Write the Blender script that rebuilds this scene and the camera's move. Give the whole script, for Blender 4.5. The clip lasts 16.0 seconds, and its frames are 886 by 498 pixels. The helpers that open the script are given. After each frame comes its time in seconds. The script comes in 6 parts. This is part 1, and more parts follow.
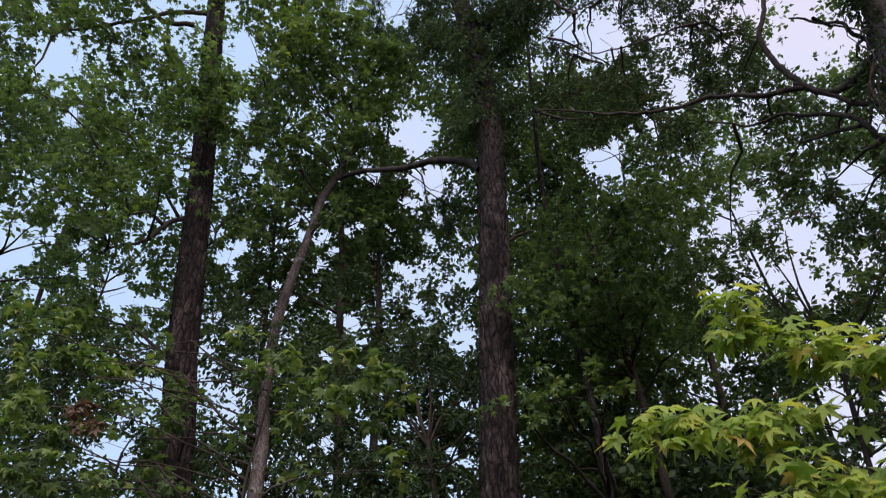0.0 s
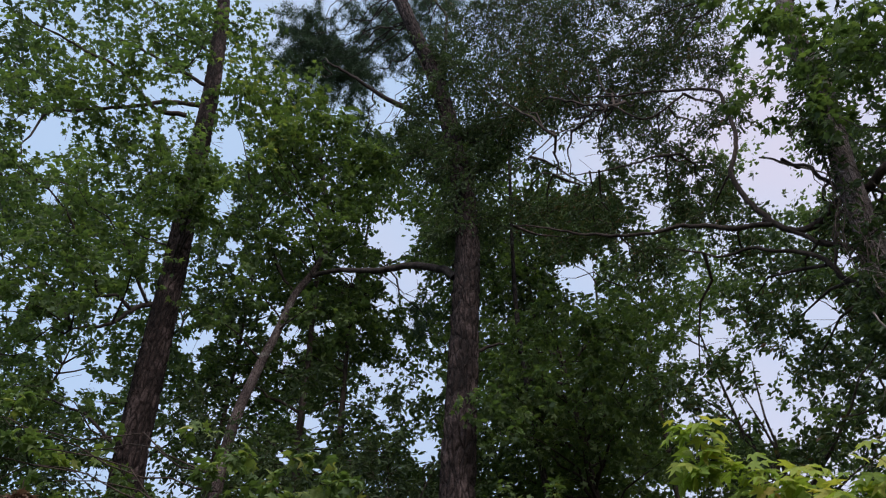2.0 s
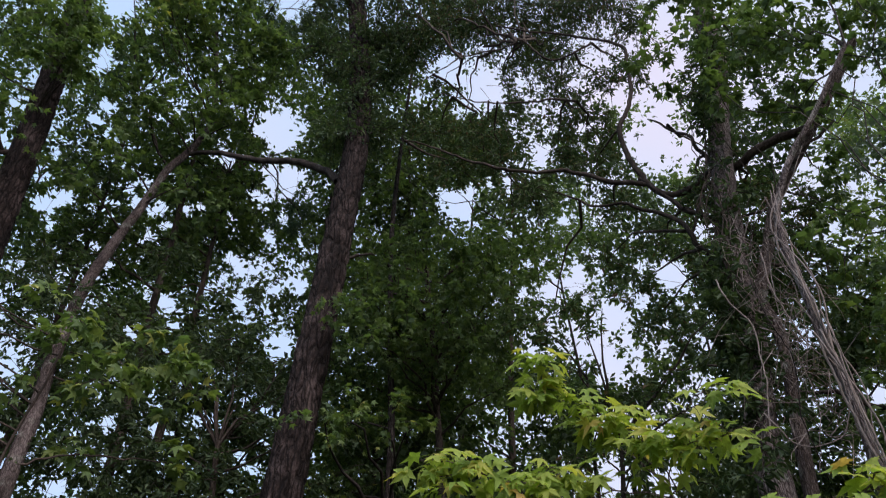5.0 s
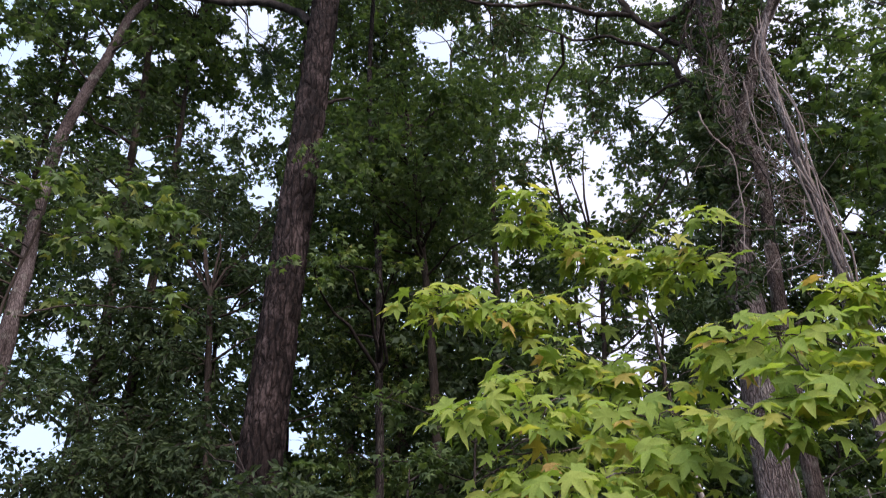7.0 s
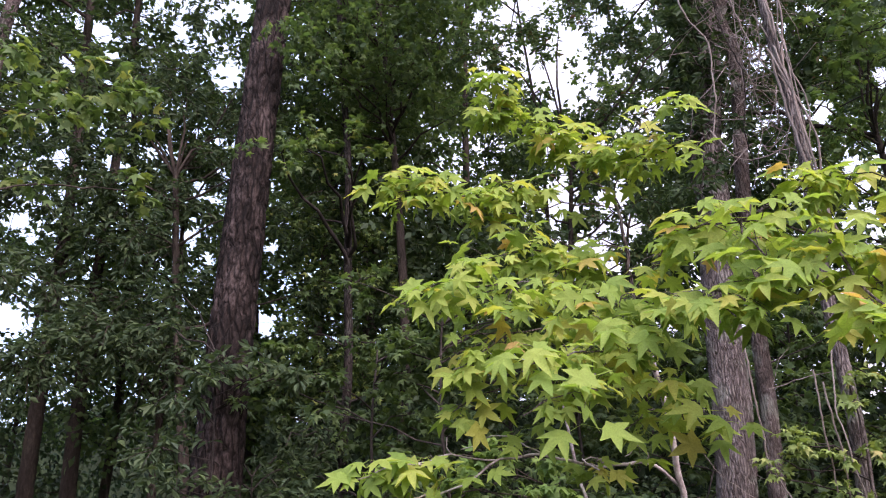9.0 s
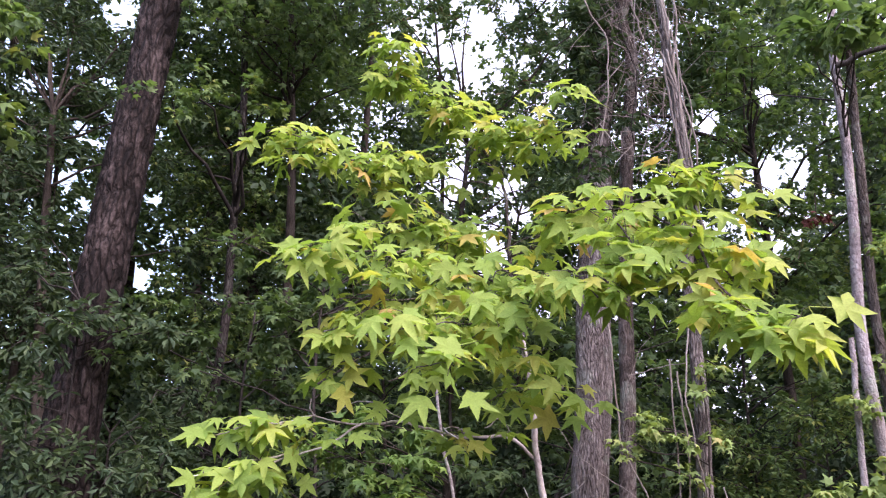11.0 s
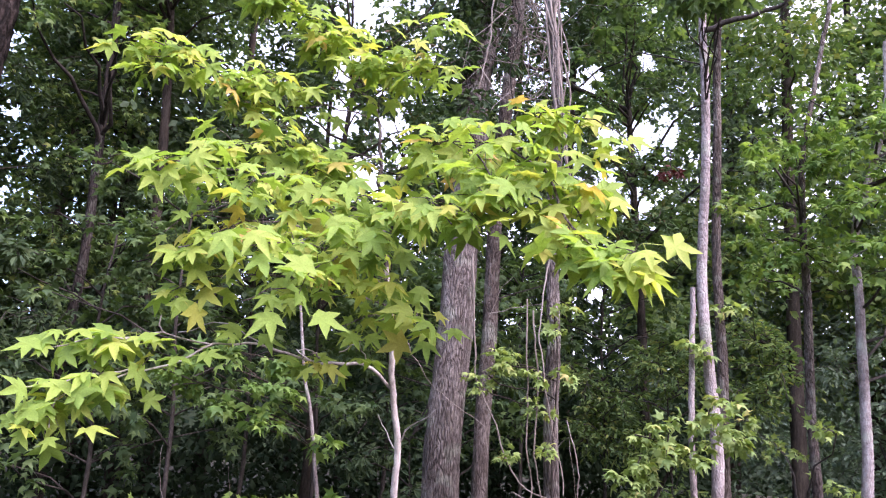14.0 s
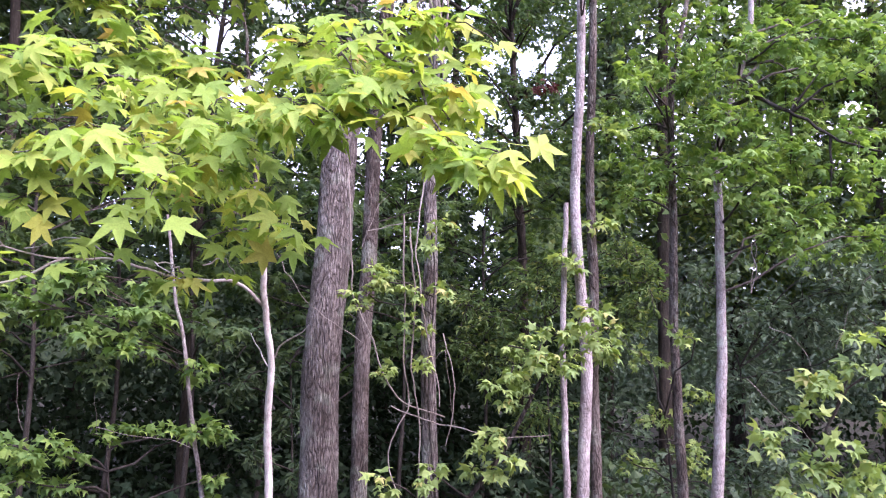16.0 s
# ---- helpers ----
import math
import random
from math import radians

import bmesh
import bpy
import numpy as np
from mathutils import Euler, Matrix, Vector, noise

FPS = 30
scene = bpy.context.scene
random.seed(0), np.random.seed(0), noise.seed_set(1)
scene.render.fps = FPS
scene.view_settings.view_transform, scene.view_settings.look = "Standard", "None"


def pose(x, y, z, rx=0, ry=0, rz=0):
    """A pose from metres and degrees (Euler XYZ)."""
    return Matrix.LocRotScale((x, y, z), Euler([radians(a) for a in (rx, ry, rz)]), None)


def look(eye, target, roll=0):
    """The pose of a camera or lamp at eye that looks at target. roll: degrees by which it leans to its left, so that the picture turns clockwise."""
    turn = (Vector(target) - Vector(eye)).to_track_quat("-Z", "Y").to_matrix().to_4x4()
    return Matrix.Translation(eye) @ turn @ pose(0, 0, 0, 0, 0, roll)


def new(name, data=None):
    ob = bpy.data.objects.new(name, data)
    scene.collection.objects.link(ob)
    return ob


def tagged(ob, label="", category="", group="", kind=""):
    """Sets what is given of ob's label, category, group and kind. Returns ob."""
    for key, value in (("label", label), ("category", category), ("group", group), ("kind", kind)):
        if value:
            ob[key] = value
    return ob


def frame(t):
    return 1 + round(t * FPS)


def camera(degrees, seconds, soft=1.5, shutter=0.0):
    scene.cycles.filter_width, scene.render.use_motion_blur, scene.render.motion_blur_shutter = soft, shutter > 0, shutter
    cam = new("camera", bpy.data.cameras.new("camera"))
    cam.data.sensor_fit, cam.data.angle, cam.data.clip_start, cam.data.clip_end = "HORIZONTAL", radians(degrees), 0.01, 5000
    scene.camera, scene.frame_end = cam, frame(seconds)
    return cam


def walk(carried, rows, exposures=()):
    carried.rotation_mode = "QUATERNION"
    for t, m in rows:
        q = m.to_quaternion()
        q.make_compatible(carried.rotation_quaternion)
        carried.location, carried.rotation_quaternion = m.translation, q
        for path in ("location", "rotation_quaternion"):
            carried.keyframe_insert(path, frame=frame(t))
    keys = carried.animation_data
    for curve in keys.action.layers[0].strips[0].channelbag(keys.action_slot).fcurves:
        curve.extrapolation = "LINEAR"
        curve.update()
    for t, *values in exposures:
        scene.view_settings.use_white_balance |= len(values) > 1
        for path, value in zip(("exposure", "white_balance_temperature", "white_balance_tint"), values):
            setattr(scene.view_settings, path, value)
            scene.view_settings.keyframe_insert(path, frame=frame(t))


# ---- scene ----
cam = camera(60.2, 16.0, soft=1.1, shutter=0.35)

# the path: seconds, eye, target, roll
PATH = [
    (0, (0.169, 0.42, 1.855), (0.125, 2.043, 3.024), -2.7),
    (0.5, (0.176, 0.406, 1.87), (0.135, 1.985, 3.097), -2.2),
    (1, (0.181, 0.401, 1.877), (0.153, 1.935, 3.16), -1.7),
    (1.5, (0.188, 0.402, 1.882), (0.182, 1.89, 3.218), -1.0),
    (2, (0.181, 0.397, 1.882), (0.212, 1.848, 3.257), -0.2),
    (2.5, (0.179, 0.397, 1.876), (0.263, 1.827, 3.272), 0.9),
    (3, (0.17, 0.396, 1.867), (0.322, 1.822, 3.26), 1.8),
    (3.5, (0.149, 0.393, 1.855), (0.371, 1.832, 3.226), 2.7),
    (3.7, (0.151, 0.383, 1.858), (0.4, 1.832, 3.213), 3.0),
    (5.8, (0.164, 0.392, 1.828), (0.588, 2.015, 2.916), 1.0),
    (6, (0.159, 0.389, 1.822), (0.591, 2.032, 2.877), 0.6),
    (6.5, (0.154, 0.389, 1.814), (0.605, 2.082, 2.778), -0.2),
    (7, (0.153, 0.395, 1.81), (0.619, 2.136, 2.676), -0.9),
    (7.5, (0.156, 0.395, 1.802), (0.639, 2.177, 2.572), -1.3),
    (8, (0.155, 0.399, 1.796), (0.656, 2.212, 2.475), -1.5),
    (8.2, (0.155, 0.401, 1.795), (0.664, 2.221, 2.451), -1.5),
    (10.3, (0.196, 0.412, 1.768), (0.927, 2.189, 2.325), 1.2),
    (10.5, (0.204, 0.411, 1.762), (0.964, 2.176, 2.316), 1.5),
    (11, (0.214, 0.405, 1.754), (1.045, 2.142, 2.294), 2.1),
    (11.5, (0.233, 0.402, 1.737), (1.124, 2.116, 2.257), 2.5),
    (12, (0.238, 0.406, 1.729), (1.174, 2.1, 2.23), 2.9),
    (12.5, (0.243, 0.396, 1.722), (1.22, 2.074, 2.202), 3.2),
    (13, (0.257, 0.385, 1.716), (1.276, 2.044, 2.177), 3.5),
    (13.5, (0.273, 0.37, 1.702), (1.332, 2.009, 2.143), 3.7),
    (14, (0.295, 0.361, 1.682), (1.403, 1.972, 2.103), 3.6),
    (14.5, (0.32, 0.356, 1.666), (1.488, 1.933, 2.051), 3.2),
    (15, (0.373, 0.363, 1.63), (1.625, 1.885, 1.971), 2.5),
    (15.5, (0.387, 0.374, 1.616), (1.693, 1.859, 1.921), 2.0),
    (16, (0.399, 0.367, 1.608), (1.753, 1.816, 1.869), 1.7),
]
walk(cam, [(t, look(eye, target, roll)) for t, eye, target, roll in PATH],
     exposures=[(0, -0.1, 6540, 21), (2, -0.28, 6520, 18), (3.5, -0.22, 6500, 18), (6, 0.1, 6520, 20), (8, 0.74, 6560, 28), (10.5, 1.3, 6320, 31), (13, 1.55, 6250, 31), (16, 1.9, 6000, 36)])

# ---- sky and sun: a soft evening sky, brightest behind the camera ----
SUN_AZ, SUN_EL = 165.0, 48.0
world = bpy.data.worlds.new("world")
scene.world = world
world.use_nodes = True
wt = world.node_tree
bg = wt.nodes["Background"]
sky = wt.nodes.new("ShaderNodeTexSky")
sky.sky_type, sky.sun_disc = "NISHITA", False
sky.sun_elevation, sky.sun_rotation = radians(SUN_EL), radians(SUN_AZ)
sky.air_density, sky.dust_density, sky.ozone_density = 1.0, 1.5, 1.5
coord = wt.nodes.new("ShaderNodeTexCoord")
cloud = wt.nodes.new("ShaderNodeTexNoise")
cloud.inputs["Scale"].default_value, cloud.inputs["Detail"].default_value = 2.2, 5.0
split = wt.nodes.new("ShaderNodeSeparateXYZ")
lean = wt.nodes.new("ShaderNodeMath")
lean.operation = "MULTIPLY_ADD"
lean.inputs[1].default_value = 0.45
hue = wt.nodes.new("ShaderNodeValToRGB")
hue.color_ramp.elements[0].position, hue.color_ramp.elements[0].color = 0.44, (5.3, 7.4, 9.8, 1)
hue.color_ramp.elements[1].position, hue.color_ramp.elements[1].color = 0.74, (7.1, 7.9, 9.5, 1)
blush = hue.color_ramp.elements.new(0.86)
blush.color = (7.9, 7.9, 9.3, 1)
mixer = wt.nodes.new("ShaderNodeMixRGB")
mixer.inputs[0].default_value = 0.82
wt.links.new(coord.outputs["Generated"], cloud.inputs["Vector"])
wt.links.new(coord.outputs["Generated"], split.inputs[0])
wt.links.new(split.outputs["X"], lean.inputs[0])
wt.links.new(cloud.outputs["Fac"], lean.inputs[2])
wt.links.new(lean.outputs[0], hue.inputs[0])
wt.links.new(sky.outputs[0], mixer.inputs[1])
wt.links.new(hue.outputs[0], mixer.inputs[2])
wt.links.new(mixer.outputs[0], bg.inputs[0])
bg.inputs[1].default_value = 0.124

sun_data = bpy.data.lights.new("sun", "SUN")
sun_data.energy, sun_data.angle, sun_data.color = 3.9, radians(72), (1.0, 0.93, 0.84)
sun = new("sun", sun_data)
sun_dir = Vector((math.sin(radians(SUN_AZ)) * math.cos(radians(SUN_EL)), math.cos(radians(SUN_AZ)) * math.cos(radians(SUN_EL)),
                  math.sin(radians(SUN_EL))))
sun.matrix_world = look(sun_dir * 50, (0, 0, 0))


# ---- materials ----
def material(name):
    m = bpy.data.materials.new(name)
    m.use_nodes = True
    nt = m.node_tree
    return m, nt, nt.nodes["Principled BSDF"], nt.nodes["Material Output"]


def ramp_node(nt, stops):
    n = nt.nodes.new("ShaderNodeValToRGB")
    e = n.color_ramp.elements
    while len(e) < len(stops):
        e.new(0.5)
    for el, (p, c) in zip(e, stops):
        el.position, el.color = p, (*c, 1)
    return n


def leaf_material(name, stops, glow, through_part=0.4, rough=0.55, per_object=False, gloss=0.25):
    """Leaf: glossy top coat and light passing through the blade; every leaf has its own tone."""
    m, nt, bsdf, out = material(name)
    if per_object:
        info = nt.nodes.new("ShaderNodeObjectInfo")
        rnd = info.outputs["Random"]
    else:
        info = nt.nodes.new("ShaderNodeNewGeometry")
        rnd = info.outputs["Random Per Island"]
    tone = ramp_node(nt, stops)
    nt.links.new(rnd, tone.inputs[0])
    tc = nt.nodes.new("ShaderNodeTexCoord")
    spot = nt.nodes.new("ShaderNodeTexNoise")
    spot.inputs["Scale"].default_value, spot.inputs["Detail"].default_value = (28.0 if per_object else 9.0), 3.0
    nt.links.new(tc.outputs["Object"], spot.inputs["Vector"])
    vary = nt.nodes.new("ShaderNodeHueSaturation")
    nt.links.new(tone.outputs[0], vary.inputs["Color"])
    mp = nt.nodes.new("ShaderNodeMapRange")
    mp.inputs[3].default_value, mp.inputs[4].default_value = 0.65, 1.35
    nt.links.new(spot.outputs["Fac"], mp.inputs[0])
    nt.links.new(mp.outputs[0], vary.inputs["Value"])
    nt.links.new(vary.outputs[0], bsdf.inputs["Base Color"])
    bsdf.inputs["Roughness"].default_value = rough
    bsdf.inputs["Specular IOR Level"].default_value = gloss
    tr = nt.nodes.new("ShaderNodeBsdfTranslucent")
    tint = nt.nodes.new("ShaderNodeMixRGB")
    tint.blend_type, tint.inputs[0].default_value = "MULTIPLY", 1.0
    tint.inputs[2].default_value = (*glow, 1)
    nt.links.new(vary.outputs[0], tint.inputs[1])
    nt.links.new(tint.outputs[0], tr.inputs["Color"])
    mix = nt.nodes.new("ShaderNodeMixShader")
    mix.inputs[0].default_value = through_part
    nt.links.new(bsdf.outputs[0], mix.inputs[1])
    nt.links.new(tr.outputs[0], mix.inputs[2])
    nt.links.new(mix.outputs[0], out.inputs["Surface"])
    return m


def bark_material(name, dark, mid, light, scale=1.0, stretch=0.25, bump=0.5, lichen=0.0, cracks=(), seam_tone=0.42):
    m, nt, bsdf, out = material(name)
    tc = nt.nodes.new("ShaderNodeTexCoord")
    mapping = nt.nodes.new("ShaderNodeMapping")
    mapping.inputs["Scale"].default_value = (scale, scale, scale * stretch)
    nt.links.new(tc.outputs["Object"], mapping.inputs["Vector"])
    fine = nt.nodes.new("ShaderNodeTexNoise")
    fine.inputs["Scale"].default_value, fine.inputs["Detail"].default_value, fine.inputs["Roughness"].default_value = 45.0, 7.0, 0.7
    nt.links.new(mapping.outputs[0], fine.inputs["Vector"])
    broad = nt.nodes.new("ShaderNodeTexNoise")
    broad.inputs["Scale"].default_value, broad.inputs["Detail"].default_value = 5.0, 4.0
    nt.links.new(mapping.outputs[0], broad.inputs["Vector"])
    add = nt.nodes.new("ShaderNodeMath")
    add.operation = "MULTIPLY_ADD"
    add.inputs[1].default_value = 0.5
    half = nt.nodes.new("ShaderNodeMath")
    half.operation = "MULTIPLY"
    half.inputs[1].default_value = 0.5
    nt.links.new(broad.outputs["Fac"], half.inputs[0])
    nt.links.new(fine.outputs["Fac"], add.inputs[0])
    nt.links.new(half.outputs[0], add.inputs[2])
    tone = ramp_node(nt, [(0.36, dark), (0.5, mid), (0.64, light)])
    nt.links.new(add.outputs[0], tone.inputs[0])
    last = tone.outputs[0]
    if lichen:
        patch = nt.nodes.new("ShaderNodeTexNoise")
        patch.inputs["Scale"].default_value, patch.inputs["Detail"].default_value = 7.0, 6.0
        nt.links.new(tc.outputs["Object"], patch.inputs["Vector"])
        cut = ramp_node(nt, [(0.55, (0, 0, 0)), (0.66, (lichen, lichen, lichen))])
        nt.links.new(patch.outputs["Fac"], cut.inputs[0])
        mx = nt.nodes.new("ShaderNodeMixRGB")
        mx.inputs[2].default_value = (0.42, 0.44, 0.38, 1)
        nt.links.new(cut.outputs[0], mx.inputs[0])
        nt.links.new(last, mx.inputs[1])
        last = mx.outputs[0]
    height = fine.outputs["Fac"]
    if cracks:
        # furrows between the bark's plates
        wob = nt.nodes.new("ShaderNodeMixRGB")
        wob.blend_type, wob.inputs[0].default_value = "ADD", min(0.12, 2.0 / cracks[0])
        nt.links.new(tc.outputs["Object"], wob.inputs[1])
        nt.links.new(broad.outputs["Color"], wob.inputs[2])
        m2 = nt.nodes.new("ShaderNodeMapping")
        m2.inputs["Scale"].default_value = (cracks[0], cracks[0], cracks[0] * cracks[1])
        nt.links.new(wob.outputs[0], m2.inputs["Vector"])
        vo = nt.nodes.new("ShaderNodeTexVoronoi")
        vo.feature = "DISTANCE_TO_EDGE"
        vo.inputs["Scale"].default_value = 1.0
        nt.links.new(m2.outputs[0], vo.inputs["Vector"])
        seam = ramp_node(nt, [(0.0, (seam_tone, seam_tone * 0.96, seam_tone * 0.96)), (0.18, (1, 1, 1))])
        nt.links.new(vo.outputs["Distance"], seam.inputs[0])
        mul = nt.nodes.new("ShaderNodeMixRGB")
        mul.blend_type, mul.inputs[0].default_value = "MULTIPLY", 1.0
        nt.links.new(last, mul.inputs[1])
        nt.links.new(seam.outputs[0], mul.inputs[2])
        last = mul.outputs[0]
        hh = nt.nodes.new("ShaderNodeMath")
        hh.operation = "MULTIPLY_ADD"
        hh.inputs[1].default_value = 0.5
        nt.links.new(fine.outputs["Fac"], hh.inputs[0])
        nt.links.new(seam.outputs[0], hh.inputs[2])
        height = hh.outputs[0]
    nt.links.new(last, bsdf.inputs["Base Color"])
    bsdf.inputs["Roughness"].default_value = 0.9
    bsdf.inputs["Specular IOR Level"].default_value = 0.2
    bp = nt.nodes.new("ShaderNodeBump")
    bp.inputs["Strength"].default_value, bp.inputs["Distance"].default_value = bump, 0.02
    nt.links.new(height, bp.inputs["Height"])
    nt.links.new(bp.outputs[0], bsdf.inputs["Normal"])
    return m


LEAF_HERO = leaf_material("young_sweetgum_leaf", [(0.0, (0.205, 0.312, 0.068)), (0.5, (0.285, 0.388, 0.085)), (0.86, (0.385, 0.447, 0.105)),
                                                  (0.965, (0.44, 0.43, 0.10)), (1.0, (0.50, 0.33, 0.13))], (1.15, 1.2, 0.55), 0.5, 0.62, True)
LEAF_LIGHT = leaf_material("light_sweetgum_leaf", [(0.0, (0.1133, 0.195, 0.0585)), (0.6, (0.1751, 0.27, 0.0715)), (1.0, (0.2678, 0.36, 0.091))], (1.2, 1.3, 0.6), 0.4)
LEAF_CROWN = leaf_material("slender_tree_leaf", [(0.0, (0.0866, 0.1418, 0.0578)), (0.6, (0.1328, 0.1995, 0.0693)), (0.92, (0.2079, 0.2730, 0.0840)), (1.0, (0.3003, 0.3045, 0.0945))], (1.2, 1.3, 0.6), 0.4)
LEAF_MID = leaf_material("sweetgum_leaf", [(0.0, (0.0678, 0.1104, 0.0538)), (0.6, (0.0990, 0.1495, 0.0658)), (1.0, (0.1499, 0.2070, 0.0777))], (1.25, 1.4, 0.6), 0.48)
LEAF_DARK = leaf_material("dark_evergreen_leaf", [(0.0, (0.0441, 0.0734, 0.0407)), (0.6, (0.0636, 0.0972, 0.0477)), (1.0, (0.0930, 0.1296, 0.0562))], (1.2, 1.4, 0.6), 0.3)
LEAF_OAK = leaf_material("oak_leaf", [(0.0, (0.0453, 0.0850, 0.0325)), (0.75, (0.0736, 0.1200, 0.0390)), (0.93, (0.1133, 0.1300, 0.0390)), (1.0, (0.1473, 0.0900, 0.0520))], (1.1, 1.15, 0.7), 0.2)
# leaf colour greyed and lightened to stand for haze
LEAF_HAZE = leaf_material("haze_lightened_leaf", [(0.0, (0.0858, 0.1200, 0.0860)), (0.6, (0.1342, 0.1780, 0.1220)), (1.0, (0.1870, 0.2400, 0.1600))], (1.1, 1.3, 0.7), 0.35)
# leaf colour lowered to stand for deep shade
LEAF_SHADE = leaf_material("shade_darkened_leaf", [(0.0, (0.0204, 0.0360, 0.0208)), (1.0, (0.0408, 0.0620, 0.0338))], (1.1, 1.3, 0.6), 0.25, 0.7, False, 0.1)
LEAF_PALE = leaf_material("pale_vine_leaf", [(0.0, (0.1751, 0.25, 0.091)), (0.6, (0.2575, 0.34, 0.117)), (0.93, (0.3502, 0.42, 0.143)), (1.0, (0.4326, 0.38, 0.156))], (1.2, 1.25, 0.6), 0.4)
NEEDLE = leaf_material("pine_needle", [(0.0, (0.03605, 0.07, 0.0455)), (1.0, (0.0618, 0.11, 0.065))], (1.1, 1.2, 0.6), 0.2)
LEAF_DEAD = leaf_material("dry_brown_leaf", [(0.0, (0.12, 0.075, 0.055)), (1.0, (0.21, 0.14, 0.10))], (1.1, 1.0, 0.8), 0.25, 0.8)
BARK_PINE = bark_material("pine_bark", (0.008, 0.0057, 0.0055), (0.028, 0.019, 0.0176), (0.108, 0.08, 0.077), 1.0, 0.5, 1.0, 0.0, (17.0, 0.22), 0.26)
BARK_GUM = bark_material("furrowed_grey_brown_bark", (0.013, 0.010, 0.009), (0.037, 0.028, 0.0255), (0.10, 0.08, 0.074), 1.0, 0.16, 0.9, 0.12, (42.0, 0.2))
BARK_GREY = bark_material("mottled_pale_grey_bark", (0.11, 0.085, 0.085), (0.31, 0.257, 0.262), (0.52, 0.465, 0.47), 0.9, 0.7, 0.9, 0.5, (70.0, 0.35), 0.86)
BARK_BROWN = bark_material("grey_brown_bark", (0.04, 0.030, 0.027), (0.125, 0.096, 0.088), (0.28, 0.232, 0.218), 1.5, 0.4, 1.0, 0.4, (85.0, 0.14), 0.62)
BARK_LEAN = bark_material("leaning_trunk_bark", (0.045, 0.035, 0.033), (0.125, 0.098, 0.094), (0.25, 0.205, 0.2), 1.2, 0.3, 0.8, 0.3, (60.0, 0.25))
BARK_OAK = bark_material("oak_bark", (0.056, 0.045, 0.043), (0.175, 0.141, 0.136), (0.38, 0.325, 0.315), 1.7, 0.4, 1.0, 0.4, (78.0, 0.13), 0.5)
BARK_YOUNG = bark_material("young_pale_bark", (0.17, 0.135, 0.13), (0.42, 0.36, 0.35), (0.60, 0.54, 0.525), 1.2, 0.4, 0.5, 0.4)
BARK_VINE = bark_material("pale_vine_bark", (0.10, 0.078, 0.07), (0.22, 0.18, 0.165), (0.36, 0.31, 0.29), 2.0, 0.3, 0.4)
BARK_DARK = bark_material("dark_bark", (0.018, 0.014, 0.012), (0.05, 0.038, 0.032), (0.11, 0.085, 0.07), 1.2, 0.25, 0.6)
BARK_LIMB = bark_material("limb_bark", (0.018, 0.014, 0.013), (0.045, 0.036, 0.033), (0.10, 0.082, 0.075), 1.5, 0.4, 0.5)


# ---- mesh making ----
rng = np.random.default_rng(7)


def make_mesh(name, verts, faces, smooth=True):
    me = bpy.data.meshes.new(name)
    verts = np.asarray(verts, np.float32)
    faces = np.asarray(faces, np.int32)
    n, k = faces.shape
    me.vertices.add(len(verts))
    me.vertices.foreach_set("co", verts.ravel())
    me.loops.add(n * k)
    me.loops.foreach_set("vertex_index", faces.ravel())
    me.polygons.add(n)
    me.polygons.foreach_set("loop_start", np.arange(0, n * k, k, dtype=np.int32))
    me.polygons.foreach_set("use_smooth", np.full(n, smooth))
    me.update(calc_edges=True)
    return me


def thing(name, base, label, category, group="", kind=""):
    ob = new(name)
    ob.empty_display_size = 0.2
    ob.location = base
    return tagged(ob, label, category, group, kind)


def part(name, mesh, mat, parent, label="", kind=""):
    if not mesh.materials:
        mesh.materials.append(mat)
    ob = new(name, mesh)
    ob.parent = parent
    return tagged(ob, label, kind=kind)


def unit(a):
    return a / np.maximum(np.linalg.norm(a, axis=-1, keepdims=True), 1e-9)


def curve(points, step):
    """A smooth line through the points, cut into even steps."""
    p = np.array(points, float)
    if len(p) == 2:
        p = np.array([p[0], (p[0] + p[1]) / 2, p[1]])
    q = np.vstack([2 * p[0] - p[1], p, 2 * p[-1] - p[-2]])
    out = []
    for i in range(len(p) - 1):
        a, b, c, d = q[i:i + 4]
        k = max(2, int(np.linalg.norm(c - b) / step))
        u = np.linspace(0, 1, k, endpoint=False)[:, None]
        out.append(0.5 * (2 * b + (c - a) * u + (2 * a - 5 * b + 4 * c - d) * u ** 2 + (3 * b - a - 3 * c + d) * u ** 3))
    out.append(p[-1:])
    return np.vstack(out)


def lattice(ix, iy, salt):
    h = np.sin(ix * 127.1 + iy * 311.7 + salt * 74.7) * 43758.5453
    return h - np.floor(h)


def value_noise(u, v, wrap, salt=0):
    iu, iv = np.floor(u), np.floor(v)
    fu, fv = u - iu, v - iv
    fu, fv = fu * fu * (3 - 2 * fu), fv * fv * (3 - 2 * fv)
    a, b = lattice(iu % wrap, iv, salt), lattice((iu + 1) % wrap, iv, salt)
    c, d = lattice(iu % wrap, iv + 1, salt), lattice((iu + 1) % wrap, iv + 1, salt)
    return (a * (1 - fu) + b * fu) * (1 - fv) + (c * (1 - fu) + d * fu) * fv


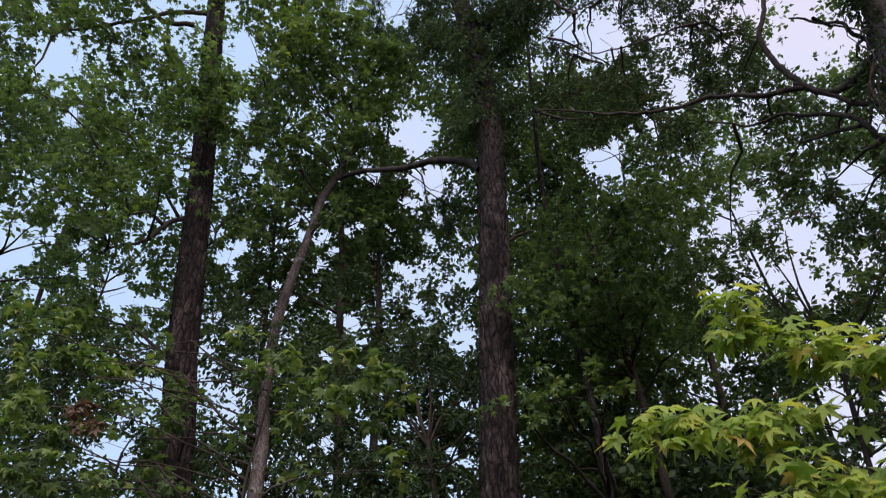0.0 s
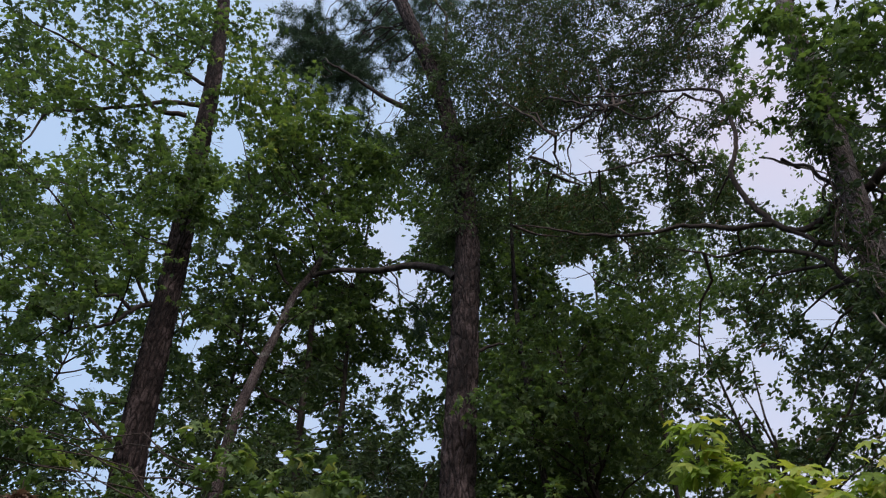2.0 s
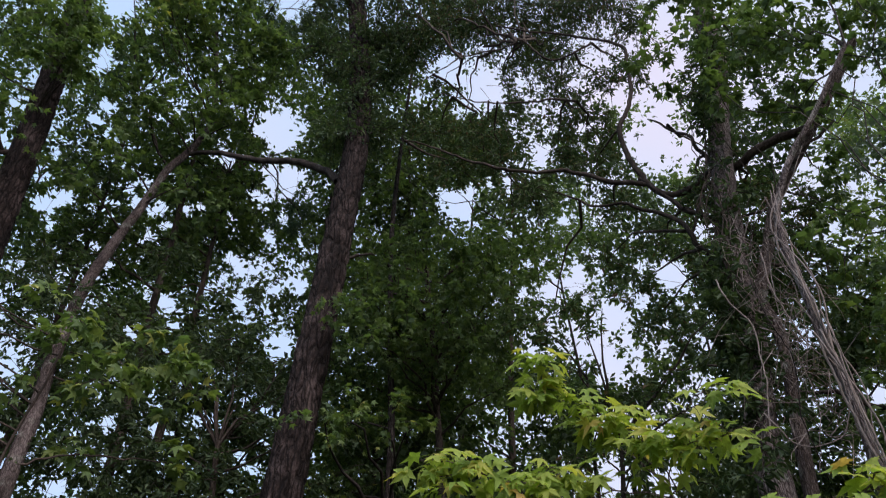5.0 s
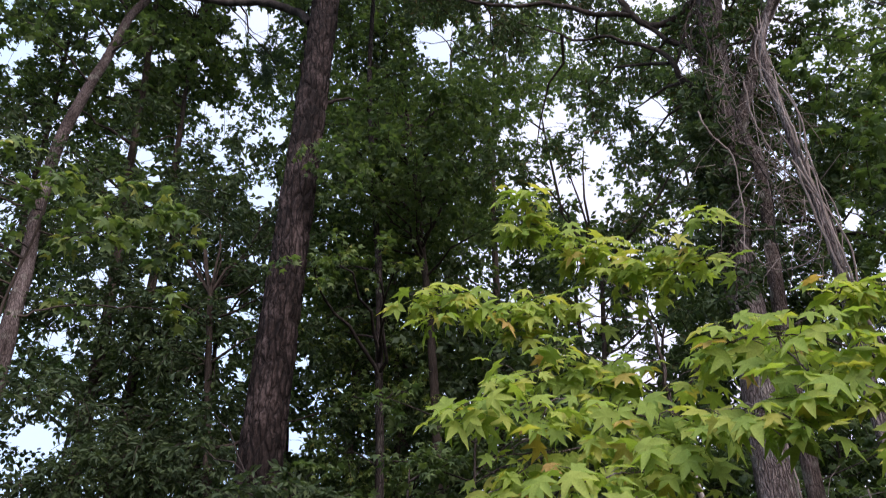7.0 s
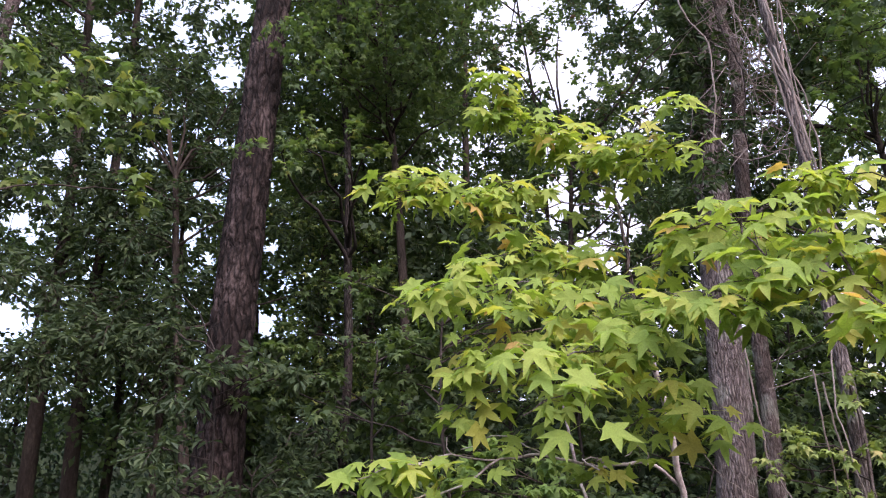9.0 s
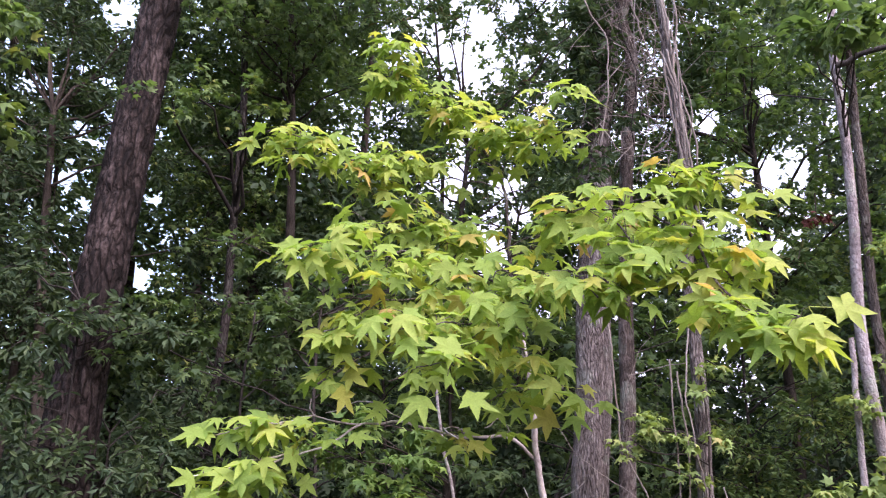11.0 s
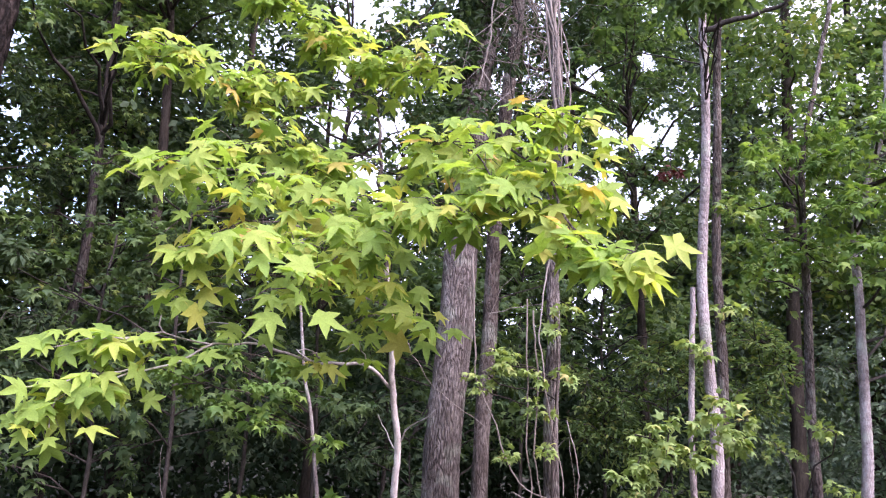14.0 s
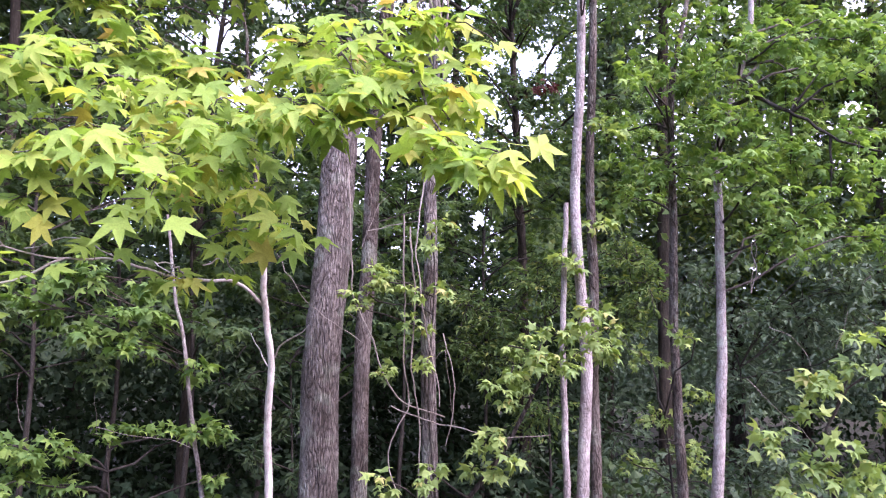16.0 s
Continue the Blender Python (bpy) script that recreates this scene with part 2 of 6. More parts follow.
def plates(u, v, wrap, salt=0):
    """Distance to the border between scaly plates: 0 in the furrow, towards 1 on a plate."""
    iu, iv = np.floor(u), np.floor(v)
    near = np.full(u.shape, 9.0)
    second = np.full(u.shape, 9.0)
    lift = np.zeros(u.shape)
    for du in (-1, 0, 1):
        for dv in (-1, 0, 1):
            cu, cv = iu + du, iv + dv
            px = cu + 0.5 + 0.75 * (lattice(cu % wrap, cv, salt) - 0.5)
            py = cv + 0.5 + 0.75 * (lattice(cu % wrap, cv, salt + 3) - 0.5)
            d = np.hypot(u - px, v - py)
            closer = d < near
            second = np.where(closer, near, np.minimum(second, d))
            lift = np.where(closer, lattice(cu % wrap, cv, salt + 5), lift)
            near = np.where(closer, d, near)
    return np.clip((second - near) / 0.35, 0, 1), lift


def tube(points, r0, r1, sides=8, step=0.15, bark="", wiggle=0.0, power=1.0, flare=0.0, flare_h=0.35, salt=0):
    """A tapered round limb or trunk along a smooth line, with the relief of its bark."""
    c = curve(points, step)
    n = len(c)
    k = np.linspace(0, 1, n)
    if wiggle:
        bend = np.cumsum(rng.normal(0, 1, (n, 3)), axis=0)
        bend -= bend[0] + (bend[-1] - bend[0]) * k[:, None]
        c = c + wiggle * bend / max(1.0, np.sqrt(n))
    t = unit(np.gradient(c, axis=0))
    ref = np.array([1.0, 0.0, 0.0]) if abs(t[n // 2][0]) < 0.75 else np.array([0.0, 1.0, 0.0])
    x = unit(ref - t * (t @ ref)[:, None])
    y = np.cross(t, x)
    r = r1 + (r0 - r1) * (1 - k) ** power
    if flare:
        r = r * (1 + flare * np.exp(-(c[:, 2] - c[0, 2]) / flare_h))
    ang = np.linspace(0, 2 * np.pi, sides, endpoint=False)
    length = np.concatenate([[0], np.cumsum(np.linalg.norm(np.diff(c, axis=0), axis=1))])
    rr = np.repeat(r[:, None], sides, 1)
    aa, ll = np.meshgrid(ang, length)
    if bark == "pine":
        wrap = max(6, int(2 * np.pi * r0 / 0.07))
        warp = 0.5 * value_noise(aa / (2 * np.pi) * 10, ll * 5, 10, salt + 9)
        edge, lift = plates(aa / (2 * np.pi) * wrap + warp, ll / 0.24 + warp, wrap, salt)
        rr = rr - 0.021 * (1 - edge) + 0.010 * (lift - 0.5)
        rr = rr + 0.004 * value_noise(aa / (2 * np.pi) * wrap * 4, ll * 50, wrap * 4, salt)
    elif bark == "ridged":
        wrap = max(8, int(2 * np.pi * r0 / 0.045))
        warp = 0.5 * value_noise(aa / (2 * np.pi) * 6, ll * 4, 6, salt + 9)
        ridge = np.abs(2 * value_noise(aa / (2 * np.pi) * wrap + warp, ll * 9, wrap, salt) - 1)
        rr = rr - 0.010 * (1 - np.clip(ridge * 2.2, 0, 1)) * np.clip(r0 / 0.12, 0.15, 1)
        rr = rr + 0.004 * value_noise(aa / (2 * np.pi) * wrap * 2, ll * 18, wrap * 2, salt)
    elif bark == "smooth":
        rr = rr * (1 + 0.10 * (value_noise(aa / (2 * np.pi) * 4, ll * 3, 4, salt) - 0.5) + 0.05 * (value_noise(aa / (2 * np.pi) * 9, ll * 22, 9, salt) - 0.5))
    v = c[:, None] + rr[..., None] * (np.cos(aa)[..., None] * x[:, None] + np.sin(aa)[..., None] * y[:, None])
    i = np.arange(n - 1)[:, None] * sides
    j = np.arange(sides)[None]
    j2 = (j + 1) % sides
    f = np.stack([i + j, i + j2, i + sides + j2, i + sides + j], -1).reshape(-1, 4)
    return v.reshape(-1, 3), f


def thin_tubes(lines, radius):
    """Many thin three-sided twigs in one mesh. lines: (n, k, 3)."""
    lines = np.asarray(lines)
    n, k, _ = lines.shape
    t = unit(np.gradient(lines, axis=1))
    ref = np.array([0.31, 0.22, 0.92])
    x = unit(np.cross(t, ref))
    y = np.cross(t, x)
    rad = radius * np.linspace(1, 0.4, k)[None, :, None, None]
    ang = np.arange(3) * 2 * np.pi / 3
    v = lines[:, :, None] + rad * (np.cos(ang)[:, None] * x[:, :, None] + np.sin(ang)[:, None] * y[:, :, None])
    base = (np.arange(n)[:, None, None] * k + np.arange(k - 1)[None, :, None]) * 3
    j = np.arange(3)[None, None]
    j2 = (j + 1) % 3
    f = np.stack([base + j, base + j2, base + 3 + j2, base + 3 + j], -1).reshape(-1, 4)
    return v.reshape(-1, 3), f


# ---- leaf shapes: stalk at the origin, blade along +y, face to +z ----
def star_leaf(long=1.0, droop=0.3, fold=0.12, full=False):
    """Five pointed lobes round a middle; full: with a raised middle and more droop."""
    c = np.array([0, 0.36])
    tips = [(-126, 0.36), (-63, 0.53), (0, 0.62), (63, 0.53), (126, 0.36)]
    ends = [(c[0] + n * math.sin(radians(a)) * long, c[1] + n * math.cos(radians(a)), -droop * n * n * 1.6) for a, n in tips]
    inner = [(0.0, 0.15, 0.0)]
    for i in range(4):
        m = radians((tips[i][0] + tips[i + 1][0]) / 2)
        inner.append((c[0] + 0.24 * math.sin(m), c[1] + 0.24 * math.cos(m), fold * 0.3))
    v = np.array(inner + ends + [(c[0], c[1], -0.03)])
    lobes = [(i, (i + 1) % 5, 5 + i) for i in range(5)]
    middle = [(10, (i + 1) % 5, i) for i in range(5)] if full else [(0, 2, 1), (0, 3, 2), (0, 4, 3)]
    f = np.array([(a, t, b) for a, b, t in lobes] + middle)
    return (v if full else v[:10]), f[:, ::-1] if full else f[:, ::-1]


def oval_leaf(width=0.4, droop=0.2):
    v = np.array([(0, 0.05, 0), (width * 0.42, 0.38, 0.05), (width * 0.45, 0.68, 0.03), (0, 1.0, -droop), (-width * 0.45, 0.68, 0.03), (-width * 0.42, 0.38, 0.05)])
    return v, np.array([(0, 1, 2), (0, 2, 3), (0, 3, 4), (0, 4, 5)])


def needle_tuft():
    v, f = [], []
    for i in range(22):
        d = unit(rng.normal(0, 1, 3) + np.array([0, 0.9, 0.1])) * rng.uniform(0.7, 1.0)
        s = unit(np.cross(d, rng.normal(0, 1, 3))) * 0.02
        v += [-s, s, d]
        f.append((3 * i, 3 * i + 1, 3 * i + 2))
    return np.array(v), np.array(f)


def three_leaf():
    v = np.array([(0, 0.05, 0), (0.42, 0.45, -0.06), (0.12, 0.5, 0.04), (0, 1.0, -0.2), (-0.12, 0.5, 0.04), (-0.42, 0.45, -0.06)])
    return v, np.array([(0, 1, 2), (0, 2, 4), (2, 3, 4), (0, 4, 5)])


def blade_leaf():
    return np.array([(0, 0.02, 0), (0.3, 0.42, -0.03), (0, 1.0, -0.15), (-0.3, 0.42, -0.03)]), np.array([(0, 1, 2), (0, 2, 3)])


SHAPES = {"blade": blade_leaf(), "star": star_leaf(), "oval": oval_leaf(), "tuft": needle_tuft(), "three": three_leaf()}


def scatter(shape, pos, ydir, zdir, size):
    bv, bf = shape
    y = unit(ydir)
    z = unit(zdir - y * np.sum(zdir * y, -1, keepdims=True))
    x = np.cross(y, z)
    s = np.asarray(size)[:, None, None]
    v = pos[:, None] + s * (bv[None, :, :1] * x[:, None] + bv[None, :, 1:2] * y[:, None] + bv[None, :, 2:] * z[:, None])
    f = bf[None] + (np.arange(len(pos)) * len(bv))[:, None, None]
    return v.reshape(-1, 3), f.reshape(-1, 3)


def spray(centre, r, count, leaf, per_twig=14, flat=0.6, spread=0.5, sag=0.35):
    """A clump of leafy twigs. Gives the leaves' places, ways and faces, and the twigs' lines."""
    m = max(2, int(count / per_twig))
    d = unit(rng.normal(0, 1, (m, 3)) * np.array([1, 1, flat]))
    start = centre + d * r * rng.uniform(0.0, 0.6, (m, 1))
    length = r * rng.uniform(0.45, 1.0, (m, 1))
    way = unit(d + rng.normal(0, 0.4, (m, 3)))
    mid = start + way * length * 0.5
    end = start + way * length + np.array([0, 0, -1.0]) * length * 0.35 * rng.uniform(0, 1, (m, 1))
    twigs = np.stack([start, mid, end], 1)
    u = rng.uniform(0.1, 1.05, (m, per_twig, 1))
    at = np.where(u < 0.5, start[:, None] + (mid - start)[:, None] * u * 2, mid[:, None] + (end - mid)[:, None] * (u - 0.5) * 2)
    side = unit(rng.normal(0, 1, (m, per_twig, 3)) * np.array([1, 1, 0.4]) + 0.5 * way[:, None])
    at = at + side * leaf * 0.3
    ydir = side + np.array([0, 0, -sag]) + rng.normal(0, 0.25, side.shape)
    zdir = np.array([0, 0, 1.0]) + rng.normal(0, spread, side.shape)
    return at.reshape(-1, 3), ydir.reshape(-1, 3), zdir.reshape(-1, 3), twigs


# canopy gaps to the sky, fitted to the camera's view: bearing, height angle, half width in degrees
VIEW_GAPS = []
VIEW_GAPS += [(-39.0, 44.8, 1.6), (-37.0, 32.3, 1.8), (-31.3, 50.5, 0.8), (-22.4, 49.4, 1.4), (-21.6, 44.9, 0.9), (-21.3, 34.8, 1.0), (-28.8, 31.0, 1.3), (-26.6, 20.7, 1.6), (-4.1, 44.6, 1.8), (-2.8, 41.3, 1.6), (-6.2, 53.4, 1.3), (0.4, 34.1, 0.8), (-0.4, 29.1, 1.1), (14.7, 40.8, 1.8), (22.5, 44.4, 1.3), (33.9, 44.0, 2.3), (37.3, 43.0, 1.6), (25.4, 35.2, 1.2), (33.6, 34.3, 1.6), (26.3, 21.0, 2.0), (-9.3, 30.5, 0.8), (-1.8, 21.3, 0.7), (13.0, 50.5, 1.2), (-7.9, 22.0, 0.6), (-8.4, 41.7, 0.8), (-25.9, 37.3, 0.7), (16.6, 49.3, 2.0), (31.1, 47.9, 0.9), (37.8, 52.3, 1.3), (36.9, 37.3, 1.0)]
VIEW_GAPS += [(26.1, 29.8, 1.3), (-10.5, 30.8, 0.8), (43.3, 45.0, 0.9), (22.7, 34.4, 1.0), (-13.5, 11.0, 1.8), (-2.0, 18.0, 1.0), (3.5, 11.9, 1.1), (27.3, 17.1, 1.0), (45.9, 24.3, 1.3), (26.9, 28.8, 1.5), (3.9, 17.5, 0.6), (-13.5, 17.6, 0.8), (-11.4, 22.1, 0.7), (31.7, 18.4, 0.9), (-0.7, 16.4, 0.7), (30.2, 20.5, 1.3), (28.5, 17.1, 1.3), (29.0, 14.1, 1.0), (49.4, 15.6, 1.6), (51.9, 20.4, 1.2), (46.5, 9.1, 0.9), (28.1, 32.0, 1.3), (47.8, 17.3, 1.0), (26.4, 24.4, 1.5), (50.1, 25.8, 0.9), (47.1, 20.6, 1.0), (50.1, 20.6, 1.3), (72.2, 15.9, 0.9)]
# stretches of thin foliage, fitted to the view with many small gaps: bearing, height angle, half width, half height,
# gaps
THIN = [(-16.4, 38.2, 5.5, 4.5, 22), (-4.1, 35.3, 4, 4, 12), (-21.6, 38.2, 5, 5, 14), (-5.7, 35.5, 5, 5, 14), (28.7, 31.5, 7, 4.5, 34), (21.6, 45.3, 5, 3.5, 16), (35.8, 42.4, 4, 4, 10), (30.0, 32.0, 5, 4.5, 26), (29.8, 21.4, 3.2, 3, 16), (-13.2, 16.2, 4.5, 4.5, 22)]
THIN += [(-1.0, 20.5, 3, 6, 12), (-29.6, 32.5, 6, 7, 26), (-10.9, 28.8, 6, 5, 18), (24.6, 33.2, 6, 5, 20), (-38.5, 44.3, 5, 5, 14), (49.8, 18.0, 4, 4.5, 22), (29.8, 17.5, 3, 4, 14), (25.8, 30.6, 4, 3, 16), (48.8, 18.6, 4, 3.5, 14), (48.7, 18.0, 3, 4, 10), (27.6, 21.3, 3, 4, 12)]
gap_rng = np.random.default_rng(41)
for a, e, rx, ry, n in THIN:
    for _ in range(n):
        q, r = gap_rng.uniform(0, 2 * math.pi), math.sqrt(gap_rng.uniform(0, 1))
        VIEW_GAPS.append((a + rx * r * math.cos(q) / math.cos(radians(e)), e + ry * r * math.sin(q), gap_rng.uniform(0.2, 0.6)))
GAPS = np.array(VIEW_GAPS)
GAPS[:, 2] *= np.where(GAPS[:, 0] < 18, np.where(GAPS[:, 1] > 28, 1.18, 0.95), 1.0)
VIEW_POINT = np.array([0.2, 0.4, 1.75])


def in_view_gap(p, margin=1.0):
    """True for the leaves that would close a gap seen from the camera's standpoint, but for a ragged edge."""
    d = p - VIEW_POINT
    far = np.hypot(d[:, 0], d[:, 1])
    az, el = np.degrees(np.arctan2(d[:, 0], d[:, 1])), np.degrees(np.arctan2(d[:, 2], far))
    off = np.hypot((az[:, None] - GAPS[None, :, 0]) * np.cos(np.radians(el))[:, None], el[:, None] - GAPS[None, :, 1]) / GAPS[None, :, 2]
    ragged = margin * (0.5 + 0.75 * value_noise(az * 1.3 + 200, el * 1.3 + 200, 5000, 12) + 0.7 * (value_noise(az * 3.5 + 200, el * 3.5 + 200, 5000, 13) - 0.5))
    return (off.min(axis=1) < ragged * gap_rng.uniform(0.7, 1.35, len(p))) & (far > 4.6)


COVER = {"blade": 0.17, "star": 0.23, "oval": 0.15, "tuft": 0.16, "three": 0.15}


def clump_sizes(clumps, leaf, shape, fill):
    out = []
    for *c, r in clumps:
        out.append(max(7, int(fill * math.pi * r * r / (COVER[shape] * leaf * leaf))))
    return out


def tree(name, label, trunk_points, r0, r1, bark, bark_mat, clumps=(), leaf=0.11, shape="star", leaf_mat=None, fill=1.0, sides=32, step=0.05,
         limb_mat=None, limbs=(), limb_radius=0.03, lowest=0.35, group="trees at the edge of the woods", auto=True, category="tree", trunk_label="",
         crown_label="", flat=0.6, power=1.0, flare=0.25, spread=0.5, flare_h=0.35, longest=3.0):
    """A tree: trunk, the limbs that are given, a limb from the trunk to every clump of leaves, twigs and leaves."""
    if flare and trunk_points[0][2] > 0.1:
        a, b = np.array(trunk_points[0], float), np.array(trunk_points[1], float)
        k = a[2] / max(b[2] - a[2], 0.3)
        trunk_points = [(*(a + (a - b) * 0.6 * k)[:2], -0.03), *trunk_points]
    base = np.array(trunk_points[0], float)
    root = thing(name, base, label, category, group)
    tp = np.array(trunk_points, float) - base
    v, f = tube(tp, r0, r1, sides, step, bark, 0.012 if bark == "smooth" else 0.0, power, flare, flare_h, salt=len(name) + int(abs(base[0]) * 10))
    part("trunk", make_mesh("trunk", v, f), bark_mat, root, trunk_label)
    limb_mat = limb_mat or bark_mat
    for pts, ra, rb in limbs:
        v, f = tube(np.array(pts, float) - base, ra, rb, 10, 0.06, "smooth", 0.045, salt=3)
        part("limb", make_mesh("limb", v, f), limb_mat, root)
    axis = curve(tp, 0.1)
    if len(limbs):
        hooks = np.vstack([axis] + [curve(np.array(pts, float) - base, 0.1) for pts, _, _ in limbs])
    else:
        hooks = axis
    leaves, twigs = [], []
    counts = clump_sizes(clumps, leaf, shape, fill)
    for (cx, cy, cz, r), count in zip(clumps, counts):
        c = np.array((cx, cy, cz)) - base
        got = spray(c, r, count, leaf, flat=flat, spread=spread)
        if in_view_gap(got[0] + base).mean() > 0.7:
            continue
        if auto:
            gap = hooks - c
            cost = np.hypot(gap[:, 0], gap[:, 1]) + np.abs(gap[:, 2] + 0.35 * np.hypot(gap[:, 0], gap[:, 1]))
            hook = hooks[np.argmin(cost)]
            far = np.linalg.norm(c - hook)
            if 0.25 < far < longest:
                mid = (hook + c) / 2 + np.array([0, 0, 0.06 * far])
                v, f = tube([hook, mid, c], min(limb_radius, 0.008 + 0.010 * far), 0.004, 5, 0.22, "", 0.10 * far)
                part("limb", make_mesh("limb", v, f), limb_mat, root)
        leaves.append(got[:3])
        twigs.append(got[3])
    if leaves:
        pos, yd, zd = (np.vstack([g[i] for g in leaves]) for i in range(3))
        stay = ~in_view_gap(pos + base)
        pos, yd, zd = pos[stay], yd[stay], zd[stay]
        size = leaf * rng.uniform(0.65, 1.25, len(pos))
        v, f = scatter(SHAPES[shape], pos, yd, zd, size)
        part("crown", make_mesh("crown", v, f, False), leaf_mat, root, crown_label, "stuff")
        lines = np.vstack(twigs)
        lines = lines[~in_view_gap(lines[:, 2] + base, 1.3)][::(6 if shape == "blade" else 2)]
        v, f = thin_tubes(lines, 0.005)
        part("twig_spray", make_mesh("twig_spray", v, f), limb_mat, root, "", "stuff")
    return root


def down(points, z=0.0):
    """The points with the foot of the trunk carried on down to the ground."""
    a, b = np.array(points[0]), np.array(points[1])
    k = (z - a[2]) / min(a[2] - b[2], -0.3)
    k = min(abs(k), 3.0)
    foot = a + (a - b) * k * 0.5
    return [(foot[0], foot[1], z), *points]


# ---- ground ----
gx = np.concatenate([-np.geomspace(2000, 30, 8), np.linspace(-25, 25, 61), np.geomspace(30, 2000, 8)])
gX, gY = np.meshgrid(gx, gx)
gZ = -0.02 + 0.12 * (value_noise(gX * 0.35 + 99, gY * 0.35 + 99, 1000) - 0.7) * (np.hypot(gX, gY) < 28)
ng = len(gx)
gi = np.arange(ng - 1)[:, None] * ng + np.arange(ng - 1)[None]
ground_mat, gnt, gb, _ = material("leaf_litter")
gtc = gnt.nodes.new("ShaderNodeTexCoord")
gn1 = gnt.nodes.new("ShaderNodeTexNoise")
gn1.inputs["Scale"].default_value, gn1.inputs["Detail"].default_value = 6.0, 8.0
gnt.links.new(gtc.outputs["Object"], gn1.inputs["Vector"])
gr = ramp_node(gnt, [(0.3, (0.014, 0.010, 0.007)), (0.5, (0.030, 0.021, 0.013)), (0.6, (0.018, 0.025, 0.010)), (0.75, (0.06, 0.042, 0.025))])
gnt.links.new(gn1.outputs["Fac"], gr.inputs[0])
gnt.links.new(gr.outputs[0], gb.inputs["Base Color"])
gb.inputs["Roughness"].default_value = 0.95
gbp = gnt.nodes.new("ShaderNodeBump")
gbp.inputs["Distance"].default_value = 0.05
gnt.links.new(gn1.outputs["Fac"], gbp.inputs["Height"])
gnt.links.new(gbp.outputs[0], gb.inputs["Normal"])
gme = make_mesh("ground", np.column_stack([gX.ravel(), gY.ravel(), gZ.ravel()]), np.stack([gi, gi + 1, gi + ng + 1, gi + ng], -1).reshape(-1, 4))
gme.materials.append(ground_mat)
tagged(new("ground", gme), "brown leaf litter and low weeds on the forest floor", "ground", kind="structure")

# plain dark sheet added as a tree line, closing the place all round
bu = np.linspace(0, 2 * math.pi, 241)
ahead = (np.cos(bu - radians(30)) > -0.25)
# the unseen high part behind the camera blocks low sky light
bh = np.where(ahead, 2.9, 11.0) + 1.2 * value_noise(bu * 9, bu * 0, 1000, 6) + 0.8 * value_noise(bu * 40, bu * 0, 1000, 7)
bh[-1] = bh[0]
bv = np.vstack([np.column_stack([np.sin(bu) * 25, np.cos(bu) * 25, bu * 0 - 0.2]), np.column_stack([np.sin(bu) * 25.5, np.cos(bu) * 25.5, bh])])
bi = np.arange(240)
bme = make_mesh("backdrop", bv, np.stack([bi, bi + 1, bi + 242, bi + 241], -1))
bmat, bnt, bb, _ = material("shade_dark_green")
btc = bnt.nodes.new("ShaderNodeTexCoord")
bno = bnt.nodes.new("ShaderNodeTexNoise")
bno.inputs["Scale"].default_value, bno.inputs["Detail"].default_value = 1.5, 8.0
bnt.links.new(btc.outputs["Object"], bno.inputs["Vector"])
# colour lowered to stand for shade among the distant trees
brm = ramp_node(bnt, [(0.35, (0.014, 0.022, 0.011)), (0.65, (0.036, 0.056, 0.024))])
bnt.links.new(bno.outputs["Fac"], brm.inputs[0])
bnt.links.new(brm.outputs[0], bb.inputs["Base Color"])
bb.inputs["Roughness"].default_value = 1.0
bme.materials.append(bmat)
tagged(new("backdrop", bme), "added dark sheet round the clearing in place of a distant tree line", "backdrop", kind="structure")

wr = np.random.default_rng(9)
n_weed = 17000
wa, wd = wr.uniform(radians(-40), radians(95), n_weed), wr.uniform(5.2, 11.5, n_weed)
wtop = 0.15 + 0.8 * value_noise(wa * 14 + 50, wd * 1.3, 5000, 8)
wp = np.column_stack([np.sin(wa) * wd, np.cos(wa) * wd, wtop * wr.uniform(0.05, 1, n_weed)])
wy, wz, ws = wr.normal(0, 1, wp.shape) + np.array([0, 0, 0.1]), np.array([0, 0, 1.0]) + wr.normal(0, 0.5, wp.shape), wr.uniform(0.07, 0.16, n_weed)
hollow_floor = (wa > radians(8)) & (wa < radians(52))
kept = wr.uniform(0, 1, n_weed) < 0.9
# plants in the hollow get the darker leaf colour in place of shade
for which, mat, label in ((hollow_floor, LEAF_SHADE, "sparse ground plants coloured dark for a shaded hollow"), (~hollow_floor, LEAF_DARK, "low dark green weeds on the forest floor")):
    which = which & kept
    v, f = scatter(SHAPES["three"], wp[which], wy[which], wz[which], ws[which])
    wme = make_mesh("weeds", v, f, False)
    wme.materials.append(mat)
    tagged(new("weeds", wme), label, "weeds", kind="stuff")

